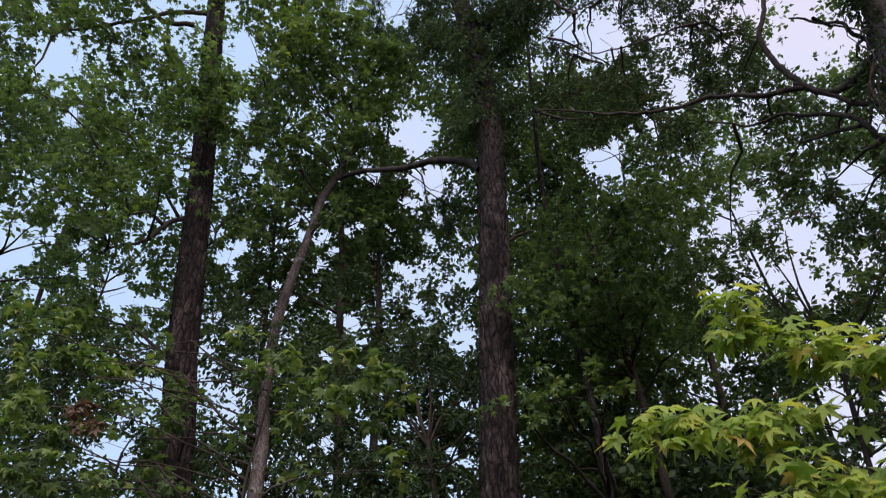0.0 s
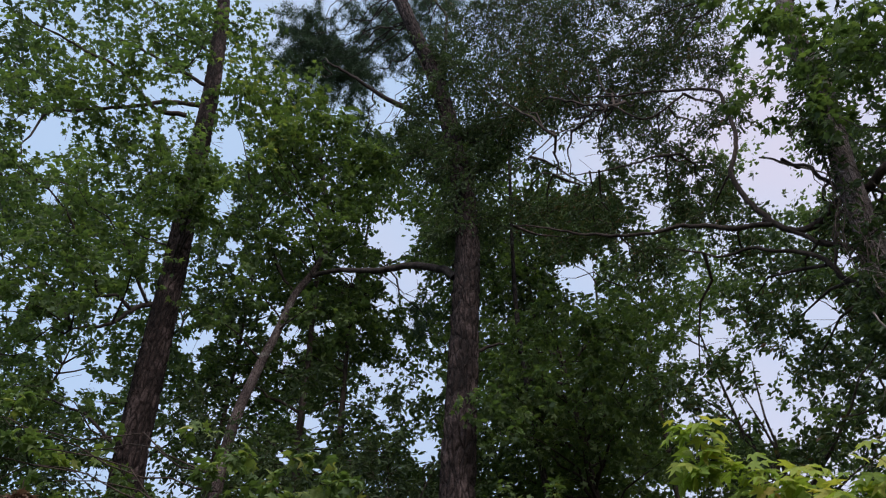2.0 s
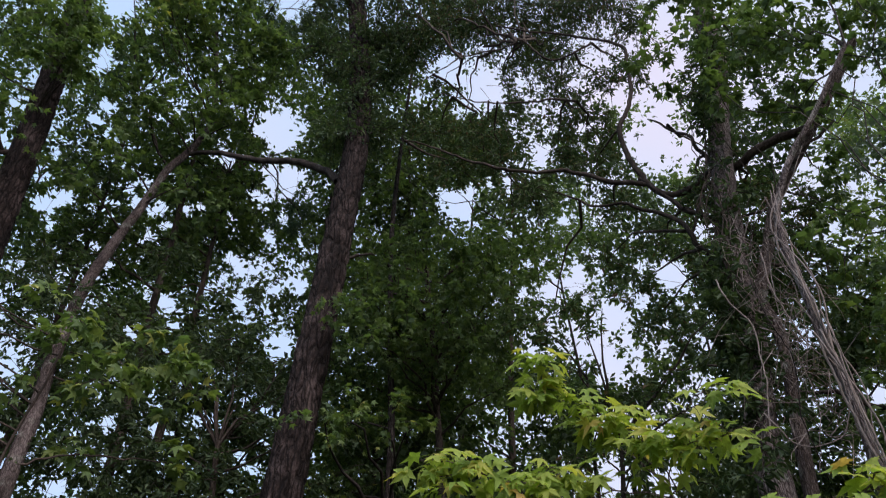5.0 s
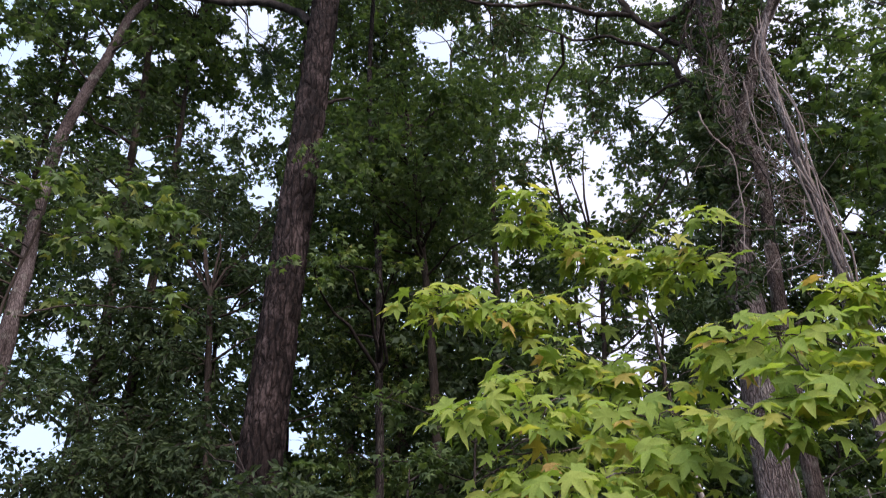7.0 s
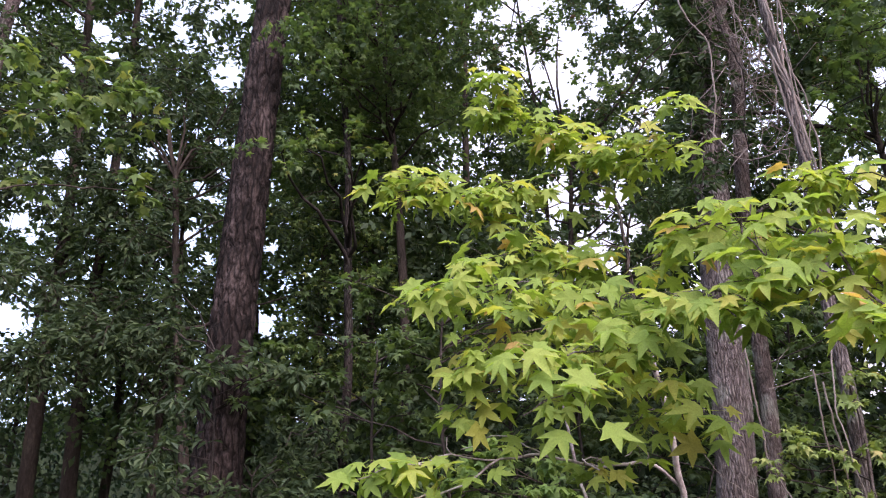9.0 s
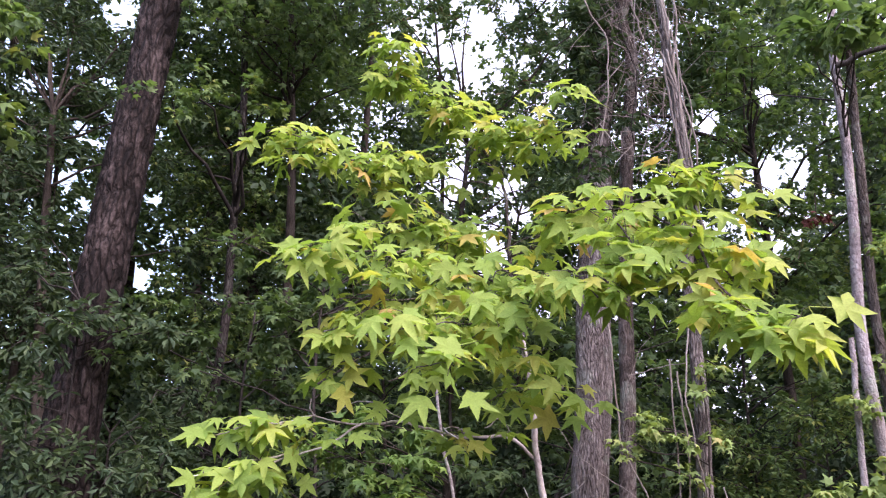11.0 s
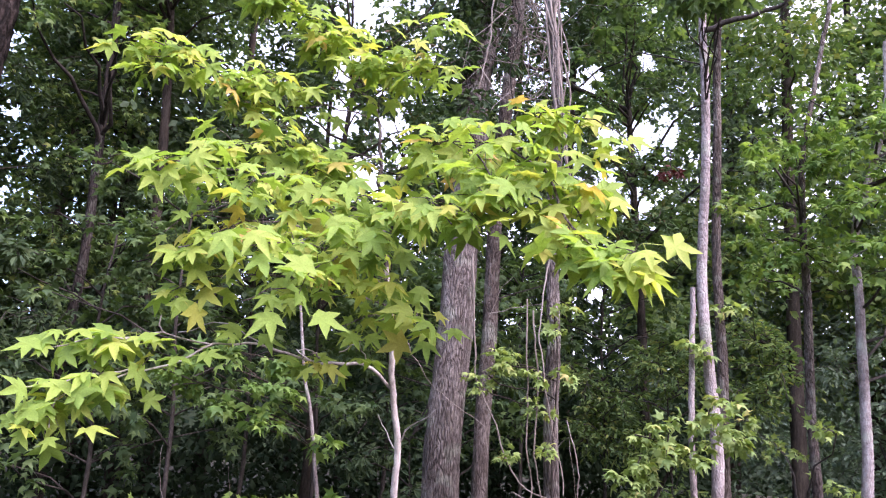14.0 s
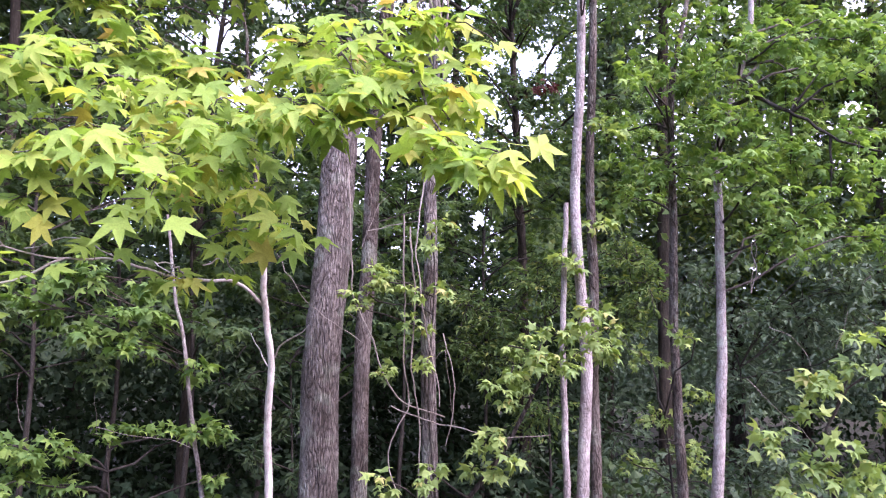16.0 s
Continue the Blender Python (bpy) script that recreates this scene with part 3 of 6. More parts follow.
# ---- clumps of leaves: centre and radius ----
CLUMPS_1 = [(-5.74, 7.21, 11.00, 0.71), (-5.20, 7.64, 11.76, 0.74), (-4.40, 8.17, 11.66, 0.74), (-5.51, 7.41, 9.80, 0.67), (-4.34, 7.03, 9.18, 0.60), (-4.63, 8.62, 11.00, 0.73), (-3.49, 7.53, 10.08, 0.64), (-5.33, 7.54, 8.67, 0.63), (-4.28, 7.07, 8.24, 0.57), (-4.62, 8.63, 10.02, 0.69), (-4.93, 7.83, 8.03, 0.61), (-3.97, 7.27, 7.68, 0.55), (-5.04, 8.36, 6.93, 0.60), (-4.14, 7.75, 6.65, 0.54), (-4.09, 8.91, 7.19, 0.60), (-3.58, 7.49, 8.47, 0.46), (-3.03, 7.75, 9.70, 0.41), (-5.30, 8.79, 8.01, 0.43)]
CLUMPS_2 = [(-6.17, 7.47, 13.43, 0.83), (-5.34, 8.13, 14.91, 0.89), (-5.92, 7.68, 12.11, 0.77), (-4.58, 7.44, 12.22, 0.74), (-4.52, 8.65, 15.51, 0.92), (-3.56, 8.59, 15.75, 0.61), (-6.22, 7.42, 15.61, 0.93), (-5.30, 8.16, 17.57, 1.02)]
CLUMPS_3 = [(-3.08, 7.62, 9.51, 0.41), (-3.26, 7.54, 10.41, 0.43), (-5.08, 6.33, 9.20, 0.40), (-4.65, 6.68, 9.56, 0.41)]
CLUMPS_4 = [(-3.17, 7.88, 10.65, 0.37), (-3.29, 7.83, 10.19, 0.36), (-3.23, 7.86, 9.46, 0.35), (-3.75, 7.59, 13.88, 0.45)]
CLUMPS_5 = [(-2.97, 7.78, 5.53, 0.26), (-2.94, 7.79, 4.96, 0.25), (-2.77, 7.86, 5.29, 0.26), (-2.97, 7.78, 4.54, 0.25)]
CLUMPS_6 = [(-2.43, 9.01, 16.43, 0.63), (-1.71, 9.20, 16.06, 0.62), (-0.78, 9.35, 16.48, 0.63), (-1.43, 9.26, 15.20, 0.59), (-1.99, 9.13, 15.24, 0.60), (-0.91, 9.33, 13.53, 0.54), (-0.17, 9.40, 13.58, 0.55), (-2.77, 8.90, 15.41, 0.60), (-0.06, 9.40, 16.10, 0.62)]
CLUMPS_7 = [(-2.55, 8.97, 16.44, 0.63), (-1.79, 9.18, 15.98, 0.62), (-1.19, 9.29, 17.18, 0.66), (-1.47, 9.24, 15.17, 0.59), (-2.16, 9.09, 15.26, 0.60), (-0.48, 9.37, 18.05, 0.68), (0.30, 9.40, 18.46, 0.70)]
CLUMPS_8 = [(-2.37, 9.03, 15.75, 0.61), (-1.59, 9.22, 15.90, 0.62), (-1.01, 9.32, 16.96, 0.65), (-0.21, 9.39, 16.42, 0.63), (-1.61, 9.22, 14.64, 0.58), (-2.44, 9.01, 14.44, 0.57), (0.20, 9.39, 17.52, 0.67)]
CLUMPS_9 = [(-1.33, 9.80, 13.14, 0.38), (-0.91, 9.86, 14.16, 0.40), (-3.05, 9.36, 11.35, 0.35), (0.01, 9.92, 9.77, 0.32), (0.12, 9.92, 9.24, 0.31)]
CLUMPS_10 = [(-3.08, 8.38, 12.20, 0.60), (-2.38, 8.63, 12.14, 0.59), (-1.68, 8.82, 12.74, 0.62), (-0.99, 8.94, 11.94, 0.59), (-2.12, 8.71, 10.98, 0.56), (-1.35, 8.89, 11.22, 0.56), (-0.71, 8.97, 10.87, 0.55), (-2.80, 8.49, 10.20, 0.53), (-2.29, 8.66, 9.85, 0.52), (-1.74, 8.81, 10.17, 0.53), (-2.45, 8.61, 8.94, 0.49), (-2.68, 8.53, 8.29, 0.48), (-1.36, 8.88, 8.76, 0.49), (-1.06, 8.93, 10.23, 0.53), (-2.00, 8.74, 11.81, 0.58)]
CLUMPS_11 = [(-3.21, 8.30, 13.17, 0.58), (-2.64, 8.52, 12.62, 0.56), (-2.08, 8.69, 13.35, 0.58), (-1.49, 8.83, 12.59, 0.56), (-1.03, 8.91, 11.96, 0.54), (-2.21, 8.66, 11.69, 0.53), (-0.54, 8.97, 11.92, 0.54)]
CLUMPS_12 = [(-2.86, 7.58, 12.15, 0.42), (-2.50, 7.72, 11.85, 0.41), (-2.93, 7.55, 12.75, 0.44), (-2.27, 7.80, 11.25, 0.40), (-2.65, 7.66, 10.90, 0.39), (-2.26, 7.81, 12.47, 0.43), (-1.92, 7.91, 11.72, 0.41), (-1.68, 7.97, 12.21, 0.42), (-2.36, 7.77, 10.60, 0.38)]
CLUMPS_13 = [(1.31, 6.69, 10.48, 0.44), (1.93, 6.54, 10.66, 0.44), (2.39, 6.39, 11.06, 0.46), (2.86, 6.19, 11.34, 0.47), (3.23, 6.00, 10.76, 0.45), (1.62, 6.62, 11.44, 0.47), (0.98, 6.74, 11.13, 0.46), (2.13, 6.48, 12.47, 0.50), (2.79, 6.22, 12.60, 0.51), (3.49, 5.85, 11.91, 0.48), (1.55, 6.64, 8.42, 0.37), (2.03, 6.51, 8.40, 0.37), (2.23, 6.44, 7.96, 0.36), (1.67, 6.61, 7.90, 0.36), (2.94, 6.15, 9.19, 0.40), (3.17, 6.03, 8.50, 0.38), (2.83, 6.20, 8.04, 0.36), (3.20, 6.02, 7.76, 0.35)]
CLUMPS_14 = [(2.43, 6.16, 7.31, 0.34), (3.26, 5.75, 6.90, 0.24), (3.09, 5.85, 6.31, 0.24), (3.52, 5.60, 6.47, 0.19), (3.36, 5.70, 6.05, 0.22), (2.60, 6.09, 5.75, 0.21), (3.42, 5.66, 5.61, 0.29), (3.65, 5.02, 6.56, 0.22), (3.53, 5.10, 5.73, 0.28)]
CLUMPS_15 = [(0.94, 7.75, 14.53, 0.76), (1.86, 7.59, 14.99, 0.78), (2.80, 7.30, 15.67, 0.81), (3.85, 6.80, 15.36, 0.80), (1.66, 7.64, 13.46, 0.71), (2.50, 7.41, 13.04, 0.69), (3.27, 7.10, 11.73, 0.64), (4.03, 6.69, 12.29, 0.66), (2.91, 7.26, 11.12, 0.61), (2.02, 7.55, 11.67, 0.64), (1.24, 7.71, 11.38, 0.62), (4.48, 6.39, 13.48, 0.71), (4.12, 6.16, 10.84, 0.42), (2.46, 7.00, 9.25, 0.34)]
CLUMPS_16 = [(4.29, 5.01, 6.76, 0.23), (4.25, 5.04, 6.19, 0.22), (4.20, 5.09, 5.66, 0.22), (3.95, 5.30, 7.01, 0.24), (4.57, 4.75, 6.46, 0.23), (4.53, 4.78, 5.74, 0.22), (3.90, 5.33, 6.48, 0.23)]
CLUMPS_17 = [(4.29, 5.44, 7.65, 0.26), (3.50, 5.99, 9.21, 0.29), (3.10, 6.21, 8.71, 0.28)]
CLUMPS_18 = [(3.83, 5.90, 9.42, 0.30), (3.47, 6.12, 8.33, 0.27), (2.83, 6.44, 10.13, 0.31), (2.35, 6.63, 9.76, 0.24), (4.39, 5.48, 9.08, 0.29), (4.74, 5.17, 9.30, 0.29)]
# unseen clumps above the oak, added to shade its trunk
CLUMPS_19 = [(3.39, 4.72, 14.35, 0.70), (4.28, 3.87, 13.71, 0.67), (4.67, 3.35, 11.56, 0.58), (4.68, 3.33, 14.67, 0.72), (5.04, 2.67, 11.70, 0.58), (4.12, 4.06, 17.67, 0.86)]
CLUMPS_20 = [(4.48, 4.54, 10.50, 0.35), (4.68, 4.32, 9.82, 0.33), (4.91, 4.05, 9.93, 0.33), (4.72, 4.28, 10.53, 0.35)]
CLUMPS_21 = [(1.82, 7.72, 10.58, 0.31), (2.33, 7.58, 10.82, 0.31), (2.05, 7.66, 9.79, 0.29), (2.71, 7.46, 10.17, 0.30), (1.50, 7.78, 9.67, 0.29), (2.42, 7.56, 9.12, 0.28)]
CLUMPS_22 = [(0.66, 7.30, 10.81, 0.40), (0.84, 7.29, 10.05, 0.38), (0.57, 7.31, 9.43, 0.36), (0.39, 7.32, 8.78, 0.35), (0.83, 7.29, 8.96, 0.35), (1.04, 7.26, 10.59, 0.40), (0.38, 7.32, 10.01, 0.38)]
CLUMPS_23 = [(0.13, 7.40, 11.61, 0.43), (0.05, 7.40, 10.43, 0.39), (0.32, 7.40, 12.90, 0.46), (0.69, 7.38, 12.26, 0.44), (-0.23, 7.38, 11.12, 0.41)]
CLUMPS_24 = [(1.19, 7.92, 7.48, 0.43), (1.60, 7.85, 7.86, 0.44), (2.01, 7.76, 7.42, 0.43), (2.41, 7.65, 7.45, 0.43), (1.48, 7.87, 6.92, 0.42), (2.00, 7.76, 6.78, 0.42), (2.45, 7.64, 6.92, 0.42), (1.06, 7.94, 6.82, 0.42), (1.81, 7.81, 6.19, 0.40), (2.30, 7.68, 6.33, 0.40), (2.73, 7.54, 6.52, 0.41), (1.26, 7.91, 6.17, 0.40), (3.31, 8.82, 8.91, 0.52), (3.36, 8.37, 8.18, 0.49)]
CLUMPS_25 = [(1.12, 8.34, 6.95, 0.41), (1.67, 8.25, 6.81, 0.40), (2.21, 8.12, 7.15, 0.41), (2.63, 8.00, 7.38, 0.42), (1.34, 8.31, 6.33, 0.39), (1.94, 8.19, 6.26, 0.39), (2.47, 8.05, 6.57, 0.40), (2.77, 7.95, 5.94, 0.39)]
CLUMPS_26 = [(0.60, 6.78, 5.93, 0.20), (0.87, 6.76, 6.08, 0.20), (1.25, 6.70, 6.04, 0.20), (0.94, 6.75, 5.63, 0.20), (0.68, 6.77, 5.52, 0.14)]
CLUMPS_27 = [(0.30, 6.61, 2.74, 0.16), (0.57, 6.60, 2.69, 0.16), (0.78, 6.58, 2.81, 0.16), (0.46, 6.60, 2.43, 0.16), (0.80, 6.58, 2.42, 0.16), (0.40, 6.60, 4.58, 0.17), (0.68, 6.59, 4.61, 0.17)]
CLUMPS_28 = [(0.64, 9.18, 7.87, 0.47), (1.27, 9.13, 8.03, 0.48), (1.87, 9.03, 7.87, 0.47), (2.46, 8.90, 7.88, 0.47), (2.96, 8.75, 7.42, 0.46), (0.77, 9.18, 6.99, 0.45), (1.49, 9.10, 6.95, 0.45), (2.19, 8.96, 6.88, 0.45), (2.74, 8.82, 6.49, 0.44), (1.03, 9.16, 6.28, 0.44), (1.84, 9.04, 6.23, 0.44)]
CLUMPS_29 = [(0.89, 6.95, 4.91, 0.22), (1.26, 6.90, 4.87, 0.22), (1.52, 6.85, 4.81, 0.19), (0.69, 6.97, 4.78, 0.19)]
CLUMPS_30 = [(1.09, 8.96, 5.69, 0.42), (1.52, 8.91, 5.85, 0.42), (1.13, 8.96, 4.85, 0.41), (1.82, 8.85, 4.69, 0.40), (1.34, 8.93, 4.08, 0.40), (2.00, 8.82, 4.10, 0.40), (1.23, 8.94, 3.43, 0.39), (1.79, 8.86, 3.23, 0.39), (1.42, 9.32, 2.87, 0.40), (2.00, 8.82, 2.87, 0.38)]
CLUMPS_31 = [(1.17, 9.64, 8.41, 0.49), (1.73, 9.56, 8.64, 0.50), (2.36, 9.43, 8.46, 0.49), (0.96, 9.66, 7.56, 0.47), (1.58, 9.59, 7.51, 0.47), (2.20, 9.47, 7.61, 0.47), (2.67, 9.35, 7.88, 0.48), (1.10, 9.65, 6.61, 0.45), (1.67, 9.58, 6.46, 0.45), (2.19, 9.47, 6.64, 0.45), (1.09, 9.65, 5.70, 0.43), (1.60, 9.59, 5.48, 0.43), (2.04, 9.51, 5.64, 0.43), (1.16, 9.64, 4.70, 0.32), (1.61, 9.58, 4.56, 0.42), (1.35, 9.62, 3.84, 0.32), (1.90, 9.53, 3.84, 0.41), (1.10, 9.65, 3.16, 0.40), (1.63, 9.58, 3.15, 0.40), (2.16, 9.48, 3.28, 0.40), (1.38, 9.62, 2.63, 0.40), (1.90, 9.53, 2.43, 0.40)]
CLUMPS_32 = [(1.22, 9.83, 10.12, 0.49), (1.74, 9.76, 10.40, 0.49), (1.17, 9.84, 9.12, 0.46), (1.86, 9.74, 8.96, 0.46), (2.44, 9.62, 8.55, 0.45), (1.46, 9.80, 8.12, 0.44), (2.12, 9.69, 7.85, 0.43), (1.17, 9.84, 7.33, 0.42), (1.96, 9.72, 7.09, 0.42), (1.13, 9.84, 6.44, 0.41), (1.67, 9.77, 6.29, 0.40), (2.28, 9.65, 6.47, 0.41)]
CLUMPS_33 = [(1.33, 9.64, 5.34, 0.41), (1.57, 9.61, 3.95, 0.39), (1.85, 9.56, 5.29, 0.41), (1.82, 9.57, 6.13, 0.42)]
CLUMPS_34 = [(-2.20, 10.65, 9.05, 0.52), (-1.48, 10.79, 9.44, 0.53), (-0.92, 10.86, 9.57, 0.53), (-2.33, 10.62, 8.28, 0.50), (-1.28, 10.82, 8.54, 0.51), (-0.56, 10.89, 8.32, 0.50), (-0.92, 10.86, 7.61, 0.49), (-1.95, 10.70, 7.69, 0.49), (-2.42, 10.60, 7.19, 0.48), (-2.89, 10.47, 8.87, 0.51), (-0.40, 10.90, 7.30, 0.48), (-1.59, 10.77, 6.94, 0.47), (-3.34, 10.32, 8.38, 0.50), (-3.17, 10.37, 7.59, 0.49)]
CLUMPS_35 = [(3.32, 6.90, 4.79, 0.32), (3.63, 6.74, 4.62, 0.32), (3.87, 6.61, 4.87, 0.32), (3.49, 6.82, 4.31, 0.31), (3.79, 6.66, 4.14, 0.31), (4.07, 6.49, 4.44, 0.31), (3.40, 6.86, 3.90, 0.31), (3.69, 6.71, 3.79, 0.30), (4.03, 6.51, 3.91, 0.31), (3.07, 7.02, 4.59, 0.31), (4.26, 6.36, 5.23, 0.33), (3.87, 6.61, 5.37, 0.33), (3.27, 6.92, 6.28, 0.35), (3.55, 6.78, 5.96, 0.34), (3.13, 6.99, 5.80, 0.34), (5.34, 5.46, 5.99, 0.34), (5.53, 5.26, 6.01, 0.34), (2.77, 7.13, 6.31, 0.35), (3.49, 6.82, 6.43, 0.35), (4.45, 6.22, 6.33, 0.25), (4.94, 5.84, 5.75, 0.24), (4.92, 5.85, 5.28, 0.24)]
CLUMPS_36 = [(3.44, 6.84, 5.30, 0.21)]
CLUMPS_37 = [(5.28, 5.24, 5.13, 0.29), (5.40, 5.11, 4.65, 0.28), (5.52, 4.97, 3.87, 0.27), (5.62, 4.86, 3.50, 0.27), (5.15, 5.37, 4.46, 0.28), (5.44, 5.06, 3.47, 0.27)]
CLUMPS_38 = [(-0.71, 8.75, 5.73, 0.43), (-0.35, 8.79, 6.12, 0.43), (-0.49, 8.78, 4.96, 0.41), (-0.08, 9.20, 5.50, 0.32), (-0.18, 8.80, 4.34, 0.40), (-0.44, 8.78, 3.75, 0.40), (-0.21, 8.79, 3.22, 0.39), (-0.14, 8.80, 4.79, 0.41), (-0.60, 8.77, 4.43, 0.40), (0.93, 8.98, 6.54, 0.45), (1.48, 9.11, 5.34, 0.44), (1.37, 9.13, 4.61, 0.42), (2.01, 9.22, 3.71, 0.42), (1.20, 9.15, 3.92, 0.30)]
CLUMPS_39 = [(-1.12, 8.91, 6.14, 0.39), (-0.72, 8.96, 5.66, 0.38), (-1.01, 8.92, 5.11, 0.38), (-0.72, 8.96, 6.42, 0.40)]
CLUMPS_40 = [(-0.14, 9.00, 5.88, 0.32), (0.34, 9.00, 6.01, 0.26), (-0.06, 9.00, 5.38, 0.32), (-0.70, 8.96, 6.24, 0.33), (0.34, 9.00, 6.45, 0.26)]
CLUMPS_41 = [(0.54, 8.37, 5.14, 0.37), (0.75, 8.36, 5.39, 0.38), (0.61, 8.36, 4.68, 0.37)]
CLUMPS_42 = [(-2.56, 8.98, 6.96, 0.48), (-1.51, 9.24, 7.86, 0.32), (-0.19, 9.39, 7.59, 0.36), (-0.40, 9.38, 6.78, 0.47), (-0.71, 9.35, 5.92, 0.45), (-1.45, 9.25, 5.36, 0.44), (-0.80, 9.34, 5.17, 0.44), (-1.94, 9.15, 4.86, 0.44), (-0.35, 9.98, 5.69, 0.34), (-1.20, 9.29, 4.50, 0.43), (-0.59, 9.36, 4.50, 0.43), (-1.62, 9.22, 4.01, 0.42), (-1.17, 9.30, 3.62, 0.42), (-0.63, 9.36, 3.84, 0.42), (-0.15, 9.39, 3.93, 0.27), (0.02, 9.39, 3.50, 0.42)]
CLUMPS_43 = [(-0.77, 8.74, 3.13, 0.41), (-1.46, 8.64, 3.04, 0.41), (-0.28, 8.78, 3.09, 0.41), (-1.63, 8.60, 6.18, 0.46), (-2.29, 9.06, 5.54, 0.32), (0.13, 8.39, 5.29, 0.23), (-1.73, 8.58, 2.97, 0.41), (-1.29, 8.67, 3.21, 0.41), (-1.99, 8.52, 3.81, 0.41), (-0.81, 8.74, 3.40, 0.41), (0.00, 9.39, 6.26, 0.27), (-0.01, 9.39, 5.71, 0.26), (-0.17, 9.39, 5.92, 0.26), (0.12, 9.39, 5.34, 0.21)]
CLUMPS_44 = [(-4.89, 7.86, 6.32, 0.43), (-4.47, 8.13, 6.22, 0.43), (-4.68, 8.00, 5.54, 0.42), (-4.19, 8.30, 5.30, 0.41), (-3.88, 8.46, 6.27, 0.33), (-3.89, 8.45, 5.69, 0.29), (-4.55, 8.08, 4.74, 0.41), (-4.12, 8.33, 4.74, 0.41), (-2.71, 8.95, 6.29, 0.33), (-2.27, 9.08, 5.87, 0.42), (-2.72, 8.94, 5.26, 0.32), (-1.94, 9.17, 4.96, 0.41), (-1.32, 9.30, 5.60, 0.32), (-1.16, 9.32, 4.90, 0.41)]
CLUMPS_45 = [(-1.36, 5.58, 4.66, 0.26), (-1.38, 5.57, 4.42, 0.26), (-1.04, 5.66, 4.29, 0.25), (-0.72, 5.72, 4.59, 0.26), (-0.55, 5.75, 4.53, 0.26), (-0.38, 5.97, 4.37, 0.18), (-0.88, 5.69, 4.41, 0.26), (-0.48, 5.96, 3.89, 0.18), (-1.16, 5.84, 3.96, 0.20)]
CLUMPS_46 = [(-3.10, 5.45, 4.62, 0.23), (-2.85, 5.61, 4.73, 0.24), (-3.00, 5.52, 4.15, 0.23), (-2.73, 5.67, 3.98, 0.23), (-2.59, 5.75, 4.54, 0.23), (-2.92, 5.56, 3.79, 0.22), (-3.14, 5.42, 4.38, 0.23)]
CLUMPS_47 = [(-3.23, 6.08, 4.69, 0.24), (-2.89, 6.27, 4.45, 0.24), (-2.76, 6.34, 5.10, 0.25), (-3.41, 5.97, 4.17, 0.24), (-2.88, 6.27, 4.03, 0.24), (-2.68, 6.37, 4.19, 0.24), (-3.35, 6.01, 5.24, 0.25), (-3.62, 5.82, 5.32, 0.25)]
CLUMPS_48 = [(3.87, 3.73, 6.57, 0.25), (3.83, 3.78, 5.86, 0.24), (3.90, 3.70, 7.28, 0.27), (4.12, 3.43, 6.98, 0.26), (3.98, 3.29, 7.62, 0.28)]
CLUMPS_49 = [(3.86, 4.66, 5.12, 0.24), (3.94, 4.58, 4.61, 0.23), (3.80, 4.70, 5.60, 0.25)]
CLUMPS_50 = [(4.13, 4.88, 6.68, 0.22), (4.12, 4.90, 6.24, 0.21), (4.39, 4.65, 6.03, 0.21), (4.31, 4.72, 5.69, 0.20), (4.11, 4.90, 5.72, 0.20), (4.51, 4.52, 6.32, 0.21)]
CLUMPS_51 = [(4.14, 2.98, 4.31, 0.24), (3.94, 3.27, 4.48, 0.24), (4.05, 3.11, 4.55, 0.24)]
CLUMPS_52 = [(3.12, 4.16, 9.14, 0.35), (3.49, 3.84, 8.73, 0.34), (3.71, 3.61, 7.86, 0.31), (4.04, 3.20, 7.96, 0.32), (3.73, 3.58, 7.31, 0.30), (3.34, 3.98, 6.79, 0.28), (3.24, 4.06, 8.19, 0.32), (3.66, 3.95, 7.06, 0.19), (4.06, 3.18, 7.23, 0.29), (3.02, 4.24, 7.57, 0.30), (3.59, 4.30, 8.44, 0.34), (3.09, 4.18, 8.33, 0.33), (3.52, 4.35, 7.59, 0.26), (3.32, 4.76, 7.60, 0.17), (3.56, 3.77, 7.43, 0.30), (3.75, 3.87, 6.69, 0.21), (3.81, 3.50, 6.55, 0.27)]
CLUMPS_53 = [(3.82, 3.80, 5.04, 0.26), (3.88, 3.73, 4.51, 0.25), (3.81, 3.80, 5.49, 0.28), (3.83, 3.79, 4.03, 0.24), (4.00, 3.58, 5.06, 0.26)]
CLUMPS_54 = [(3.76, 2.97, 2.14, 0.04), (3.79, 2.93, 2.09, 0.04)]
CLUMPS_55 = [(4.15, 3.03, 2.37, 0.08), (4.17, 2.99, 2.92, 0.08), (4.14, 3.04, 1.66, 0.07), (4.17, 3.00, 1.63, 0.07)]
CLUMPS_56 = [(4.25, 2.89, 3.42, 0.13), (4.32, 2.78, 3.23, 0.13), (4.89, 3.00, 3.55, 0.23), (4.79, 3.16, 2.93, 0.22), (4.92, 2.93, 3.23, 0.22), (4.90, 2.97, 2.84, 0.22), (5.39, 3.69, 3.37, 0.25), (5.44, 3.62, 2.82, 0.25), (4.98, 2.83, 3.78, 0.23)]
